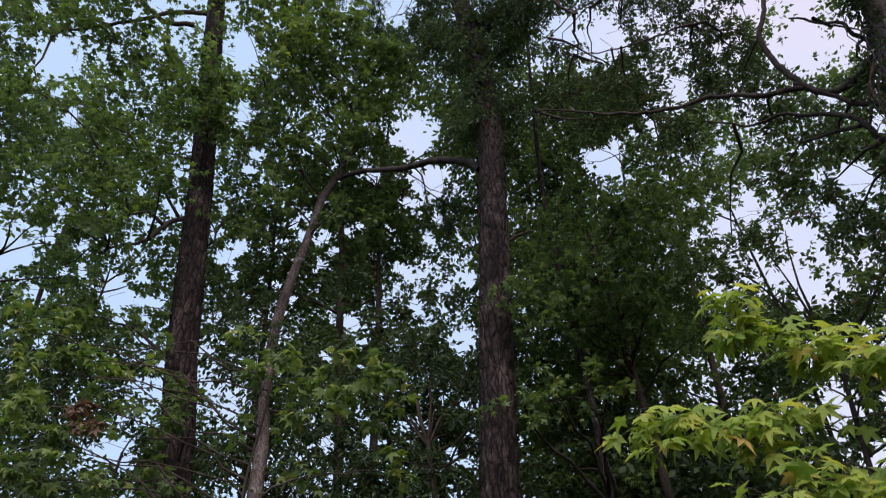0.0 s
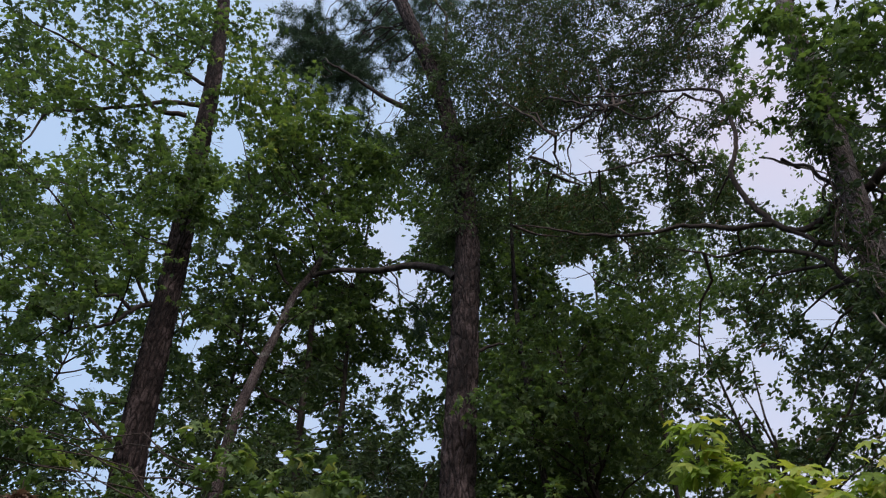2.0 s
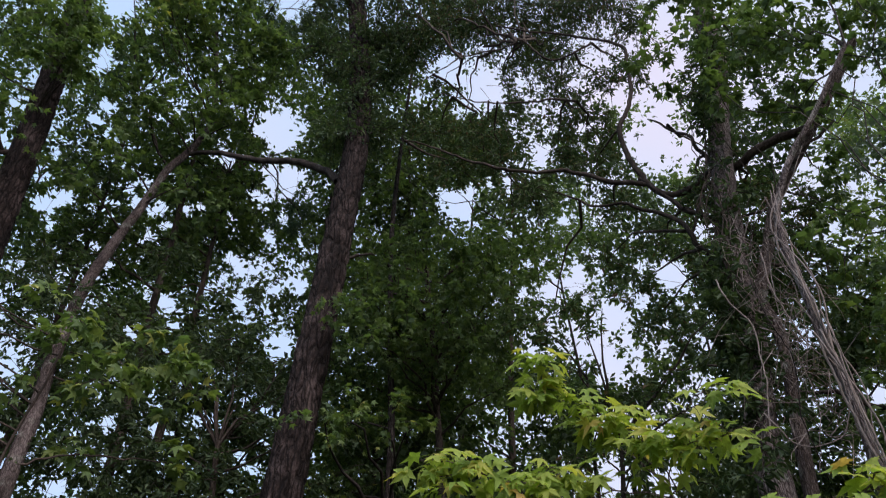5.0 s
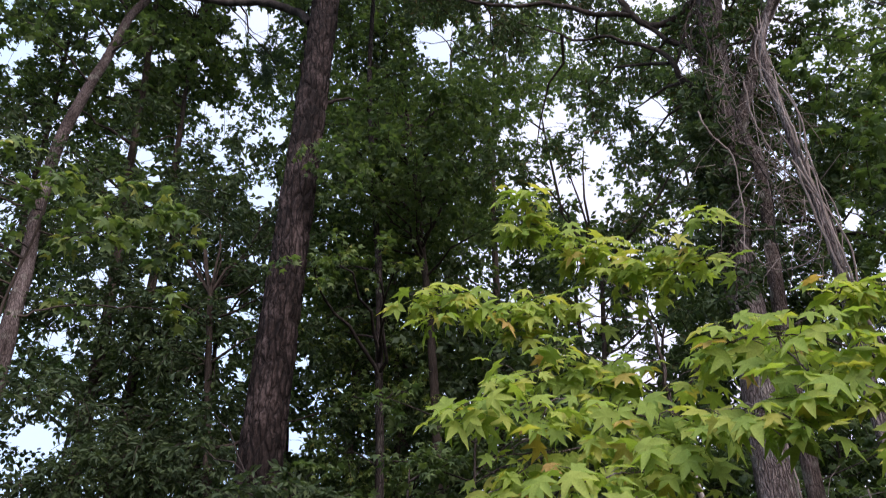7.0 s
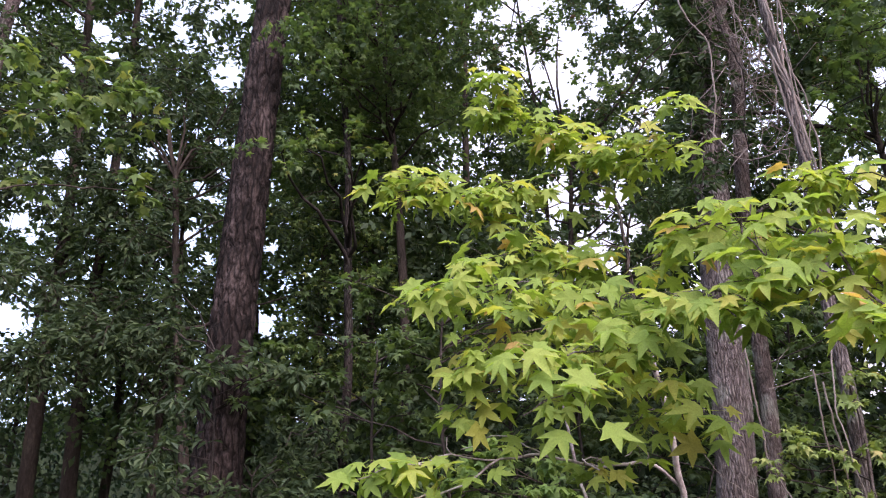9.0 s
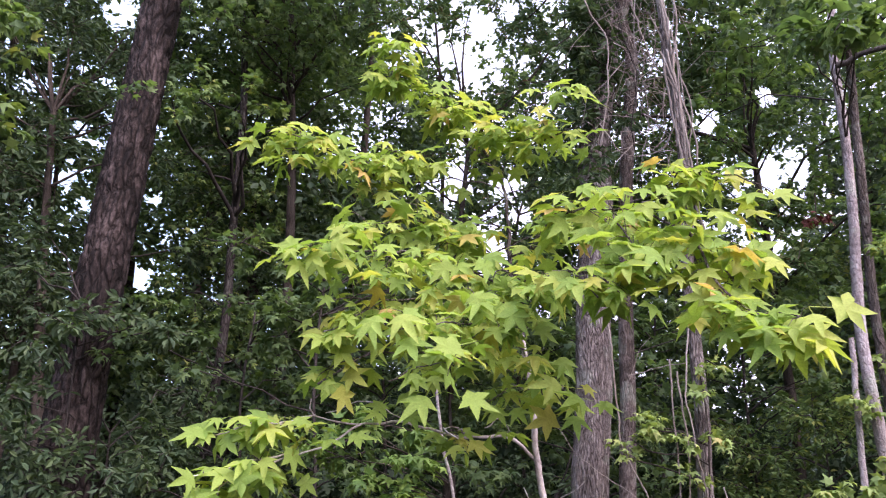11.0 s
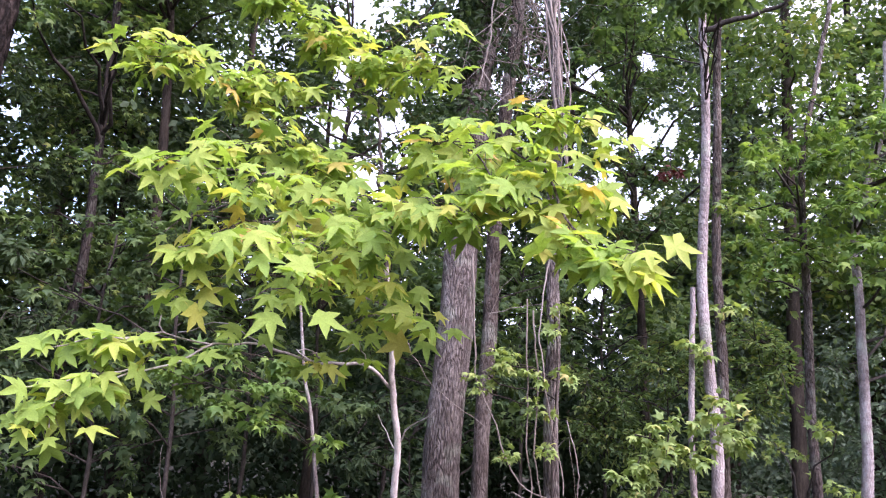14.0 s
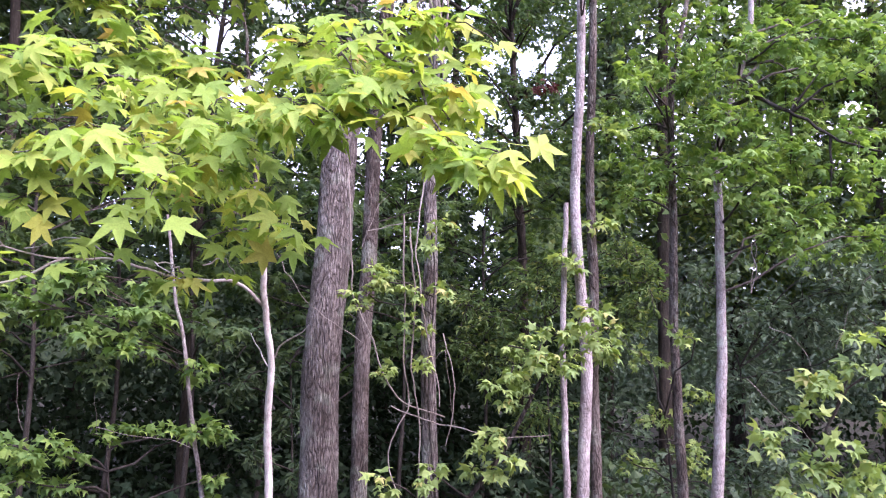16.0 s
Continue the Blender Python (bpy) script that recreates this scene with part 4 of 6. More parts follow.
CLUMPS_57 = [(4.83, 2.68, 3.46, 0.22), (4.74, 2.42, 3.04, 0.20), (5.01, 2.30, 3.15, 0.21), (5.09, 2.09, 3.34, 0.22), (5.14, 1.95, 2.97, 0.21), (5.03, 2.25, 2.79, 0.21), (4.76, 2.37, 2.62, 0.20), (4.84, 2.66, 3.04, 0.21), (5.11, 2.05, 2.57, 0.21), (5.18, 1.82, 2.72, 0.21), (5.05, 2.20, 2.41, 0.21), (4.98, 2.38, 3.57, 0.22), (5.10, 2.08, 3.63, 0.22), (5.18, 1.83, 3.34, 0.22), (4.75, 2.40, 2.80, 0.20), (4.76, 2.48, 3.28, 0.14), (4.79, 2.42, 3.52, 0.14), (4.75, 2.51, 3.03, 0.11), (4.74, 2.53, 2.78, 0.11)]
CLUMPS_58 = [(6.10, 2.25, 4.00, 0.29), (5.92, 2.70, 2.49, 0.27), (6.12, 2.17, 2.47, 0.27), (6.00, 2.53, 4.01, 0.29), (6.08, 2.29, 3.71, 0.28), (6.14, 2.10, 3.93, 0.29), (6.04, 2.40, 3.43, 0.28), (6.14, 2.12, 3.23, 0.28), (5.97, 2.60, 3.71, 0.28), (5.91, 2.74, 4.22, 0.29)]
CLUMPS_59 = [(5.96, 5.40, 4.06, 0.29), (6.07, 5.27, 3.53, 0.29), (6.25, 5.06, 3.82, 0.29), (5.89, 5.48, 3.47, 0.29), (6.18, 5.15, 4.41, 0.30), (5.97, 5.39, 3.18, 0.28), (6.29, 5.01, 3.24, 0.28), (6.17, 5.16, 5.01, 0.18), (5.74, 5.63, 5.02, 0.30), (5.67, 5.70, 4.53, 0.30), (5.64, 5.73, 3.99, 0.29), (5.81, 5.56, 3.64, 0.20), (6.17, 4.33, 4.76, 0.34), (6.23, 4.25, 3.98, 0.33)]
CLUMPS_60 = [(5.90, 5.30, 5.50, 0.31), (6.11, 5.05, 5.08, 0.30), (6.19, 4.93, 4.47, 0.29), (5.91, 5.28, 4.42, 0.29), (5.85, 5.35, 6.02, 0.32), (6.06, 5.11, 4.11, 0.29), (5.71, 5.51, 4.33, 0.18), (5.56, 5.66, 5.26, 0.18)]
CLUMPS_61 = [(3.99, 7.45, 6.26, 0.37), (4.24, 7.32, 6.01, 0.37), (6.25, 5.69, 6.04, 0.37), (6.37, 5.55, 5.62, 0.36), (6.17, 5.78, 6.33, 0.38)]
CLUMPS_62 = [(1.68, 4.99, 1.76, 0.16), (1.83, 4.95, 1.86, 0.16), (2.01, 4.89, 1.74, 0.16), (1.91, 4.92, 1.61, 0.16), (2.11, 4.85, 1.55, 0.14), (2.18, 4.82, 1.72, 0.14), (1.69, 4.99, 1.98, 0.16), (1.56, 5.02, 1.84, 0.12), (2.48, 4.69, 1.46, 0.08), (2.16, 4.83, 2.01, 0.16), (1.96, 4.91, 1.97, 0.16), (2.53, 4.67, 1.10, 0.06), (2.29, 4.78, 1.82, 0.16)]
CLUMPS_63 = [(1.68, 4.99, 0.84, 0.17), (1.79, 4.96, 1.02, 0.13), (1.98, 4.90, 1.08, 0.09), (2.19, 4.82, 1.09, 0.09), (1.61, 5.01, 1.03, 0.16), (2.63, 4.62, 0.84, 0.09), (2.56, 4.65, 1.10, 0.07), (1.84, 4.95, 0.81, 0.13), (2.36, 4.75, 1.09, 0.06)]
CLUMPS_64 = [(3.32, 5.61, 1.65, 0.22), (3.47, 5.52, 1.40, 0.22), (3.19, 5.68, 1.31, 0.22), (3.72, 5.37, 0.69, 0.22), (3.36, 5.59, 0.81, 0.22), (3.63, 5.42, 1.06, 0.22), (3.96, 5.19, 2.56, 0.22), (4.09, 5.10, 2.03, 0.22), (3.75, 5.35, 1.66, 0.22)]
CLUMPS_65 = [(4.49, 1.98, 1.46, 0.16), (4.54, 1.86, 1.24, 0.16), (4.50, 1.96, 1.04, 0.16), (4.56, 1.80, 1.58, 0.16), (4.59, 1.72, 1.39, 0.16), (4.55, 1.82, 1.03, 0.16), (4.59, 1.70, 1.17, 0.16), (4.46, 2.06, 1.20, 0.16), (4.60, 1.66, 1.61, 0.16), (4.47, 2.04, 1.00, 0.16)]
CLUMPS_66 = [(4.99, 3.21, 1.57, 0.13), (4.79, 2.76, 1.72, 0.11), (5.01, 3.18, 1.16, 0.13), (5.14, 2.96, 1.36, 0.13), (4.93, 3.30, 0.89, 0.13), (5.08, 3.05, 0.99, 0.13), (5.15, 2.93, 0.92, 0.13)]
CLUMPS_67 = [(5.57, 5.08, 1.93, 0.31), (5.77, 4.85, 2.24, 0.31), (5.44, 5.23, 1.61, 0.31), (5.68, 4.96, 1.52, 0.31), (5.90, 4.69, 2.14, 0.31), (6.20, 4.29, 1.95, 0.31), (6.25, 4.21, 2.46, 0.31), (5.81, 4.80, 1.08, 0.31), (5.36, 5.31, 2.02, 0.31), (6.33, 4.08, 2.25, 0.31)]
CLUMPS_68 = [(6.78, 4.31, 0.47, 0.34), (7.24, 3.43, 1.99, 0.33), (7.37, 3.14, 1.99, 0.33), (7.20, 3.53, 1.28, 0.33), (7.29, 3.33, 0.81, 0.33), (7.49, 2.80, 2.19, 0.33), (7.56, 2.61, 1.81, 0.33), (6.58, 4.61, 0.91, 0.33), (7.03, 3.86, 2.30, 0.33), (7.19, 3.55, 0.54, 0.34), (6.00, 5.36, 0.56, 0.34), (7.44, 2.95, 2.54, 0.34), (7.55, 2.63, 2.39, 0.33), (7.14, 3.66, 1.68, 0.33)]
CLUMPS_69 = [(0.12, 6.40, 1.51, 0.28), (0.45, 6.40, 1.60, 0.28), (0.81, 6.37, 1.64, 0.28), (0.04, 6.40, 1.80, 0.28), (1.05, 7.36, 1.95, 0.32), (0.71, 7.39, 1.84, 0.32), (-0.11, 6.40, 2.09, 0.28), (1.32, 7.32, 1.55, 0.32), (1.28, 8.33, 2.36, 0.37), (0.09, 7.90, 2.59, 0.35)]
CLUMPS_70 = [(0.16, 6.40, 2.59, 0.20), (0.37, 6.60, 2.72, 0.16), (-0.04, 6.40, 2.49, 0.20), (0.64, 6.39, 2.68, 0.20), (0.84, 6.37, 2.61, 0.20), (-0.25, 7.39, 3.19, 0.24), (-0.09, 7.40, 3.46, 0.24)]
CLUMPS_71 = [(3.15, 4.21, 5.04, 0.16), (3.14, 4.22, 4.80, 0.15), (3.12, 4.23, 4.53, 0.15), (3.12, 4.23, 4.26, 0.14), (3.13, 4.22, 4.01, 0.14), (3.12, 4.23, 3.77, 0.14), (3.06, 4.28, 4.50, 0.15), (3.19, 4.18, 4.37, 0.15), (3.20, 4.16, 4.07, 0.14), (3.06, 4.28, 4.73, 0.15)]
CLUMPS_72 = [(3.45, 4.41, 5.76, 0.11), (3.40, 4.45, 5.35, 0.14), (3.39, 4.46, 5.51, 0.10)]
CLUMPS_73 = [(3.78, 4.39, 8.83, 0.16), (3.76, 4.40, 8.16, 0.15), (3.71, 4.46, 7.43, 0.14), (3.64, 4.51, 6.65, 0.13), (3.60, 4.54, 6.21, 0.12), (3.48, 4.64, 5.19, 0.11), (3.47, 4.65, 4.90, 0.11)]
CLUMPS_74 = [(3.35, 3.07, 1.10, 0.09), (3.44, 2.97, 1.50, 0.09), (3.38, 3.04, 1.64, 0.09), (3.56, 2.82, 1.74, 0.09), (3.65, 2.70, 1.84, 0.09), (3.27, 3.15, 1.05, 0.09), (3.10, 3.31, 0.99, 0.08), (2.95, 3.44, 0.94, 0.08), (3.49, 2.90, 1.56, 0.09), (3.38, 3.03, 1.39, 0.07), (3.58, 2.79, 1.57, 0.09), (3.66, 2.68, 1.71, 0.07), (3.33, 3.09, 1.18, 0.09), (3.57, 2.72, 1.80, 0.08), (3.45, 2.87, 1.68, 0.08), (3.38, 2.96, 1.56, 0.08), (3.30, 3.04, 1.41, 0.07), (3.50, 2.82, 1.54, 0.07)]
CLUMPS_75 = [(2.92, 3.47, 1.95, 0.08), (3.04, 3.37, 1.94, 0.08), (2.85, 3.52, 1.98, 0.08), (3.12, 3.30, 2.14, 0.08), (3.10, 3.32, 2.32, 0.08), (2.84, 3.54, 1.80, 0.08), (2.94, 3.46, 1.51, 0.08), (3.06, 3.35, 1.52, 0.08), (3.04, 3.37, 1.69, 0.08), (3.15, 3.27, 1.96, 0.08), (2.81, 3.56, 1.91, 0.08), (2.95, 3.45, 2.01, 0.08)]
CLUMPS_76 = [(-2.63, 5.50, 4.23, 0.07), (-2.60, 5.52, 4.12, 0.07)]

# ---- the large trees ----
tree("sweetgum_tree", "tall tree with plated reddish brown trunk and dense green crown",
     down([(-3.21, 8.76, 4.77), (-3.36, 8.70, 6.52), (-3.45, 8.66, 8.25), (-3.52, 8.63, 9.48), (-3.65, 8.57, 11.24), (-3.82, 8.46, 13.69), (-4.11, 8.31, 16.30), (-4.33, 8.20, 16.92)]), 0.24, 0.12, "pine", BARK_PINE,
     [*CLUMPS_1,
      *CLUMPS_2, *CLUMPS_3, *CLUMPS_4, *CLUMPS_5],
     0.11, "star", LEAF_MID, 1.0, sides=56, step=0.04, limb_mat=BARK_LIMB,
     limbs=[([(-3.72, 8.51, 12.91), (-4.23, 8.24, 12.64), (-4.82, 7.88, 12.09), (-5.41, 7.45, 11.37), (-5.81, 7.12, 11.01)], 0.045, 0.012), ([(-4.02, 8.36, 12.49), (-4.50, 8.09, 12.38), (-5.10, 7.68, 12.86), (-5.64, 7.27, 12.89), (-6.15, 6.79, 12.77)], 0.045, 0.012),
            ([(-3.77, 8.48, 13.38), (-4.38, 8.16, 13.62), (-4.90, 7.82, 13.65), (-5.35, 7.50, 13.50)], 0.04, 0.012), ([(-3.56, 8.61, 8.57), (-3.78, 8.51, 8.41), (-4.04, 8.37, 8.00), (-4.37, 8.19, 7.80)], 0.04, 0.012)])

pine = tree("pine_tree", "tall pine with plated reddish brown bark and a dark needle crown",
     [(0.22, 6.92, 0.0), (0.27, 6.98, 1.2), (0.31, 7.02, 2.4), (0.36, 7.06, 3.6), (0.43, 7.12, 4.8), (0.50, 7.17, 6.0), (0.57, 7.22, 7.2), (0.63, 7.28, 8.4), (0.61, 7.34, 9.4), (0.50, 7.39, 10.6), (0.25, 7.43, 12.2), (-0.30, 7.48, 14.4), (-0.80, 7.50, 16.7), (-1.07, 7.55, 18.1)],
     0.205, 0.09, "pine", BARK_PINE,
     [*CLUMPS_6, *CLUMPS_7,
      *CLUMPS_8, *CLUMPS_9],
     0.17, "tuft", NEEDLE, 1.0, limb_radius=0.014, sides=64, step=0.03, limb_mat=BARK_LIMB, flare=0.3, flare_h=1.2,
     limbs=[([(0.49, 7.61, 8.22), (0.28, 7.82, 8.53), (-0.09, 8.02, 8.79), (-0.50, 8.39, 9.07), (-1.02, 8.73, 9.35), (-1.62, 9.24, 9.65)], 0.055, 0.03),
            ([(-0.07, 7.69, 11.70), (-0.47, 7.67, 12.07), (-0.96, 7.61, 12.49), (-1.55, 7.49, 12.82)], 0.05, 0.015), ([(0.19, 7.70, 12.42), (-0.09, 7.69, 13.86), (-0.46, 7.67, 14.96), (-0.65, 7.65, 15.55), (-0.92, 7.61, 16.85)], 0.05, 0.02),
            ([(0.17, 7.90, 12.47), (0.41, 7.89, 14.85), (0.17, 7.90, 15.68), (-0.22, 7.89, 17.02)], 0.04, 0.015), ([(0.69, 7.40, 6.95), (0.86, 7.39, 7.03), (1.02, 7.37, 7.02)], 0.025, 0.01)])

tree("leaning_sweetgum", "slim leaning sweetgum with pale bark and light green leaves",
     down([(-2.27, 8.76, 4.32), (-2.27, 8.83, 5.11), (-2.31, 8.89, 5.96), (-2.28, 8.98, 7.0), (-2.12, 9.09, 7.96), (-2.02, 9.14, 8.4), (-1.92, 9.2, 8.93), (-1.85, 9.24, 9.31), (-1.65, 9.31, 9.82), (-1.5, 9.38, 10.5), (-1.62, 9.4, 11.46), (-1.86, 9.4, 12.65)]), 0.12, 0.03, "smooth", BARK_LEAN,
     [*CLUMPS_10, *CLUMPS_11],
     0.12, "star", LEAF_MID, 0.95, limb_mat=BARK_LIMB,
     limbs=[([(-1.63, 9.42, 9.98), (-1.46, 9.45, 10.56), (-1.48, 9.45, 11.22), (-1.77, 9.39, 12.18), (-1.92, 9.36, 13.42), (-2.28, 9.26, 14.56)], 0.03, 0.008), ([(-1.88, 9.37, 9.42), (-2.18, 9.29, 9.82), (-2.53, 9.19, 10.60), (-2.78, 9.11, 11.18)], 0.02, 0.008)])

tree("light_sweetgum", "light green sweetgum branch in front of the taller trees", [(-1.45, 9.15, 10.27), (-1.91, 9.05, 11.09), (-2.55, 8.87, 11.90), (-3.18, 8.64, 12.55)], 0.018, 0.008, "smooth", BARK_DARK,
     [*CLUMPS_12], 0.12, "star", LEAF_CROWN, 0.65, sides=10, step=0.08, flare=0, limb_radius=0.01)

oak_limbs_low = [([(3.77, 4.53, 6.55), (3.59, 4.68, 6.55), (3.32, 4.89, 6.45), (3.10, 5.04, 6.68)], 0.04, 0.026),
                 ([(3.13, 5.01, 6.63), (3.02, 5.08, 7.01), (3.00, 5.09, 7.29), (3.12, 5.02, 7.69), (3.14, 5.01, 8.23), (3.11, 5.03, 8.54), (2.63, 5.30, 8.94), (2.28, 5.46, 9.09), (1.93, 5.60, 9.26)], 0.028, 0.009),
                 ([(3.14, 5.01, 6.59), (2.83, 5.19, 6.72), (2.53, 5.35, 6.90), (2.14, 5.52, 6.95), (1.73, 5.66, 7.07), (1.35, 5.76, 7.24), (1.01, 5.83, 7.36)], 0.026, 0.007)]
oak_limbs_high = [([(3.61, 4.67, 6.67), (3.50, 4.75, 7.10), (3.38, 4.85, 7.28), (3.24, 4.94, 7.41)], 0.022, 0.008),
                  ([(3.58, 4.69, 6.05), (3.43, 4.81, 6.16), (3.25, 4.94, 6.43), (3.14, 5.01, 6.61)], 0.026, 0.016),
                  ([(3.55, 4.59, 6.39), (3.40, 4.70, 6.14), (3.33, 4.75, 5.88)], 0.02, 0.012),
                  ([(3.46, 4.66, 5.53), (3.36, 4.73, 5.69), (3.23, 4.83, 6.03), (2.95, 5.01, 6.29), (2.66, 5.17, 6.37), (2.37, 5.32, 6.58)], 0.026, 0.007),
                  ([(3.03, 5.43, 9.12), (2.60, 5.65, 8.93), (2.33, 5.77, 9.35), (2.13, 5.84, 9.21), (1.54, 6.02, 8.98), (1.10, 6.12, 8.49)], 0.014, 0.005),
                  ([(2.81, 5.54, 8.18), (2.49, 5.70, 8.29), (2.02, 5.88, 8.30), (1.54, 6.02, 8.38)], 0.014, 0.005),
                  ([(3.79, 4.51, 7.99), (3.76, 4.54, 8.45), (3.81, 4.49, 9.00)], 0.02, 0.01)]
oak = tree("oak_tree", "large oak wrapped in vines with crooked dark limbs",
     [(3.01, 4.17, 0.43), (3.0, 4.14, 0.81), (2.97, 4.13, 1.49), (3.01, 4.12, 2.16), (3.04, 4.15, 2.68), (3.12, 4.2, 3.44), (3.14, 4.25, 3.75), (3.28, 4.3, 4.57), (3.34, 4.36, 5.08), (3.49, 4.44, 6.03), (3.62, 4.48, 6.82), (3.85, 4.5, 8.03), (3.94, 4.57, 8.95), (4.16, 4.57, 10.3), (4.57, 4.45, 12.69)],
     0.112, 0.08, "ridged", BARK_OAK,
     [*CLUMPS_13,
      *CLUMPS_14, *CLUMPS_15, *CLUMPS_16, *CLUMPS_17, *CLUMPS_18, *CLUMPS_19, *CLUMPS_20, *CLUMPS_21],
     0.058, "oval", LEAF_OAK, 1.05, limb_mat=BARK_DARK, flat=0.8, spread=0.9, limb_radius=0.018,
     limbs=oak_limbs_low + oak_limbs_high, trunk_label="furrowed trunk hung with bare vines")

tree("ivy_on_pine", "dark green climbing vine leaves around the pine trunk", [(0.61, 7.31, 8.21), (0.62, 7.31, 8.89), (0.65, 7.30, 9.97), (-0.06, 7.39, 12.85)], 0.02, 0.01, "", BARK_DARK,
     [*CLUMPS_22, *CLUMPS_23], 0.07, "oval", LEAF_DARK, 1.7, sides=6, step=0.1, flare=0, category="climbing vine", group="climbing vines", spread=0.9)

tree("holly_tree", "dense dark evergreen tree with a slim black trunk",
     down([(2.23, 8.77, 1.35), (2.25, 8.76, 2.16), (2.29, 8.75, 2.77), (2.28, 8.75, 3.79), (2.20, 8.77, 5.16), (2.08, 8.80, 6.48), (1.88, 8.61, 7.86)]), 0.075, 0.03, "ridged", BARK_DARK,
     [*CLUMPS_24, *CLUMPS_25, *CLUMPS_26, *CLUMPS_27, *CLUMPS_28],
     0.095, "star", LEAF_MID, 0.95, limb_mat=BARK_DARK, spread=0.8, longest=1.6)

tree("slim_tree", "slim straight tree with thin grey brown trunk", down([(1.56, 8.49, 2.08), (1.60, 8.49, 3.03), (1.57, 8.49, 4.14), (1.54, 8.50, 5.46), (1.43, 8.49, 6.85), (1.38, 8.71, 8.88), (1.53, 8.88, 12.60)]), 0.055, 0.02, "ridged", BARK_GUM,
     [*CLUMPS_29, *CLUMPS_30], 0.09, "star", LEAF_CROWN, 0.9, limb_mat=BARK_LIMB)

tree("understorey_tree", "slender young tree with backlit mid green leaves behind the pine", down([(2.02, 9.82, 2.25), (2.05, 9.81, 3.33), (2.02, 9.82, 4.81), (1.95, 9.83, 6.44), (1.88, 9.84, 8.08)]), 0.05, 0.02, "ridged", BARK_DARK,
     [*CLUMPS_31,
      *CLUMPS_32, *CLUMPS_33], 0.10, "star", LEAF_MID, 0.75, limb_mat=BARK_DARK, longest=2.0)

tree("dark_slim_tree", "slim dark forest tree half hidden by leaves", down([(-1.65, 10.23, 3.28), (-1.63, 10.23, 4.41), (-1.62, 10.23, 5.91), (-1.69, 10.23, 7.72), (-1.71, 10.23, 8.94), (-1.79, 10.23, 11.42)]), 0.10, 0.03, "ridged", BARK_DARK,
     [*CLUMPS_34], 0.10, "star", LEAF_MID, 0.9, limb_mat=BARK_DARK)

tree("backlit_oak", "loose dark crown of small leaves against the sky", down([(3.56, 7.12, 1.44), (3.56, 7.12, 2.94), (3.59, 7.10, 3.93), (3.66, 7.07, 4.99)]), 0.05, 0.02, "ridged", BARK_DARK,
     [*CLUMPS_35, *CLUMPS_36, *CLUMPS_37], 0.085, "oval", LEAF_OAK, 0.6, limb_mat=BARK_DARK, spread=0.9, longest=1.8)
tree("shade_tree", "dense dark leaves beside the pine trunk", down([(0.10, 8.80, 1.31), (-0.09, 8.80, 2.78), (-0.22, 8.79, 3.91), (-0.33, 8.79, 5.13)]), 0.07, 0.03, "ridged", BARK_DARK,
     [*CLUMPS_38, *CLUMPS_39, *CLUMPS_40, *CLUMPS_41], 0.09, "oval", LEAF_DARK, 0.65, limb_mat=BARK_DARK, spread=0.8, longest=1.6)
tree("dark_thicket_tree", "dense dark green young trees below the crowns", down([(-0.30, 9.78, 3.05), (-0.27, 9.79, 3.82), (-0.25, 9.79, 4.79), (-0.31, 9.78, 5.53)]), 0.06, 0.02, "ridged", BARK_DARK,
     [*CLUMPS_42,
      *CLUMPS_43, *CLUMPS_44], 0.09, "oval", LEAF_DARK, 1.05, limb_mat=BARK_DARK, spread=0.8, longest=1.6)

tree("young_sweetgum", "young sweetgum with pale green star leaves on thin branches", down([(-1.47, 5.75, 2.76), (-1.47, 5.75, 3.65), (-1.39, 5.78, 4.26), (-1.36, 5.79, 4.68)]), 0.02, 0.008, "smooth", BARK_DARK,
     [*CLUMPS_45, *CLUMPS_46, *CLUMPS_47], 0.12, "star", LEAF_CROWN, 1.0,
     limbs=[([(-1.35, 5.69, 3.64), (-1.08, 5.76, 3.77), (-0.80, 5.81, 3.79), (-0.47, 5.86, 3.82)], 0.008, 0.004), ([(-1.34, 5.69, 4.27), (-1.09, 5.75, 4.28), (-0.82, 5.81, 4.43), (-0.53, 5.85, 4.56)], 0.008, 0.004)], sides=10, step=0.08, limb_radius=0.008)

tree("vine_tree", "slim tree bending aside with pale bark and hanging vines",
     [(3.28, 3.48, 0.59), (3.24, 3.46, 0.98), (3.19, 3.45, 1.66), (3.19, 3.45, 2.13), (3.18, 3.48, 2.66), (3.19, 3.49, 2.91), (3.23, 3.53, 3.62), (3.24, 3.58, 3.99), (3.23, 3.62, 4.22), (3.24, 3.65, 4.52), (3.26, 3.73, 5.08), (3.32, 3.70, 5.40), (3.40, 3.56, 5.68), (3.59, 3.37, 6.05), (3.82, 3.16, 6.55)],
     0.046, 0.016, "ridged", BARK_OAK,
     [*CLUMPS_48], 0.10, "star", LEAF_MID, 0.8, sides=24, limb_mat=BARK_LIMB, limb_radius=0.009)

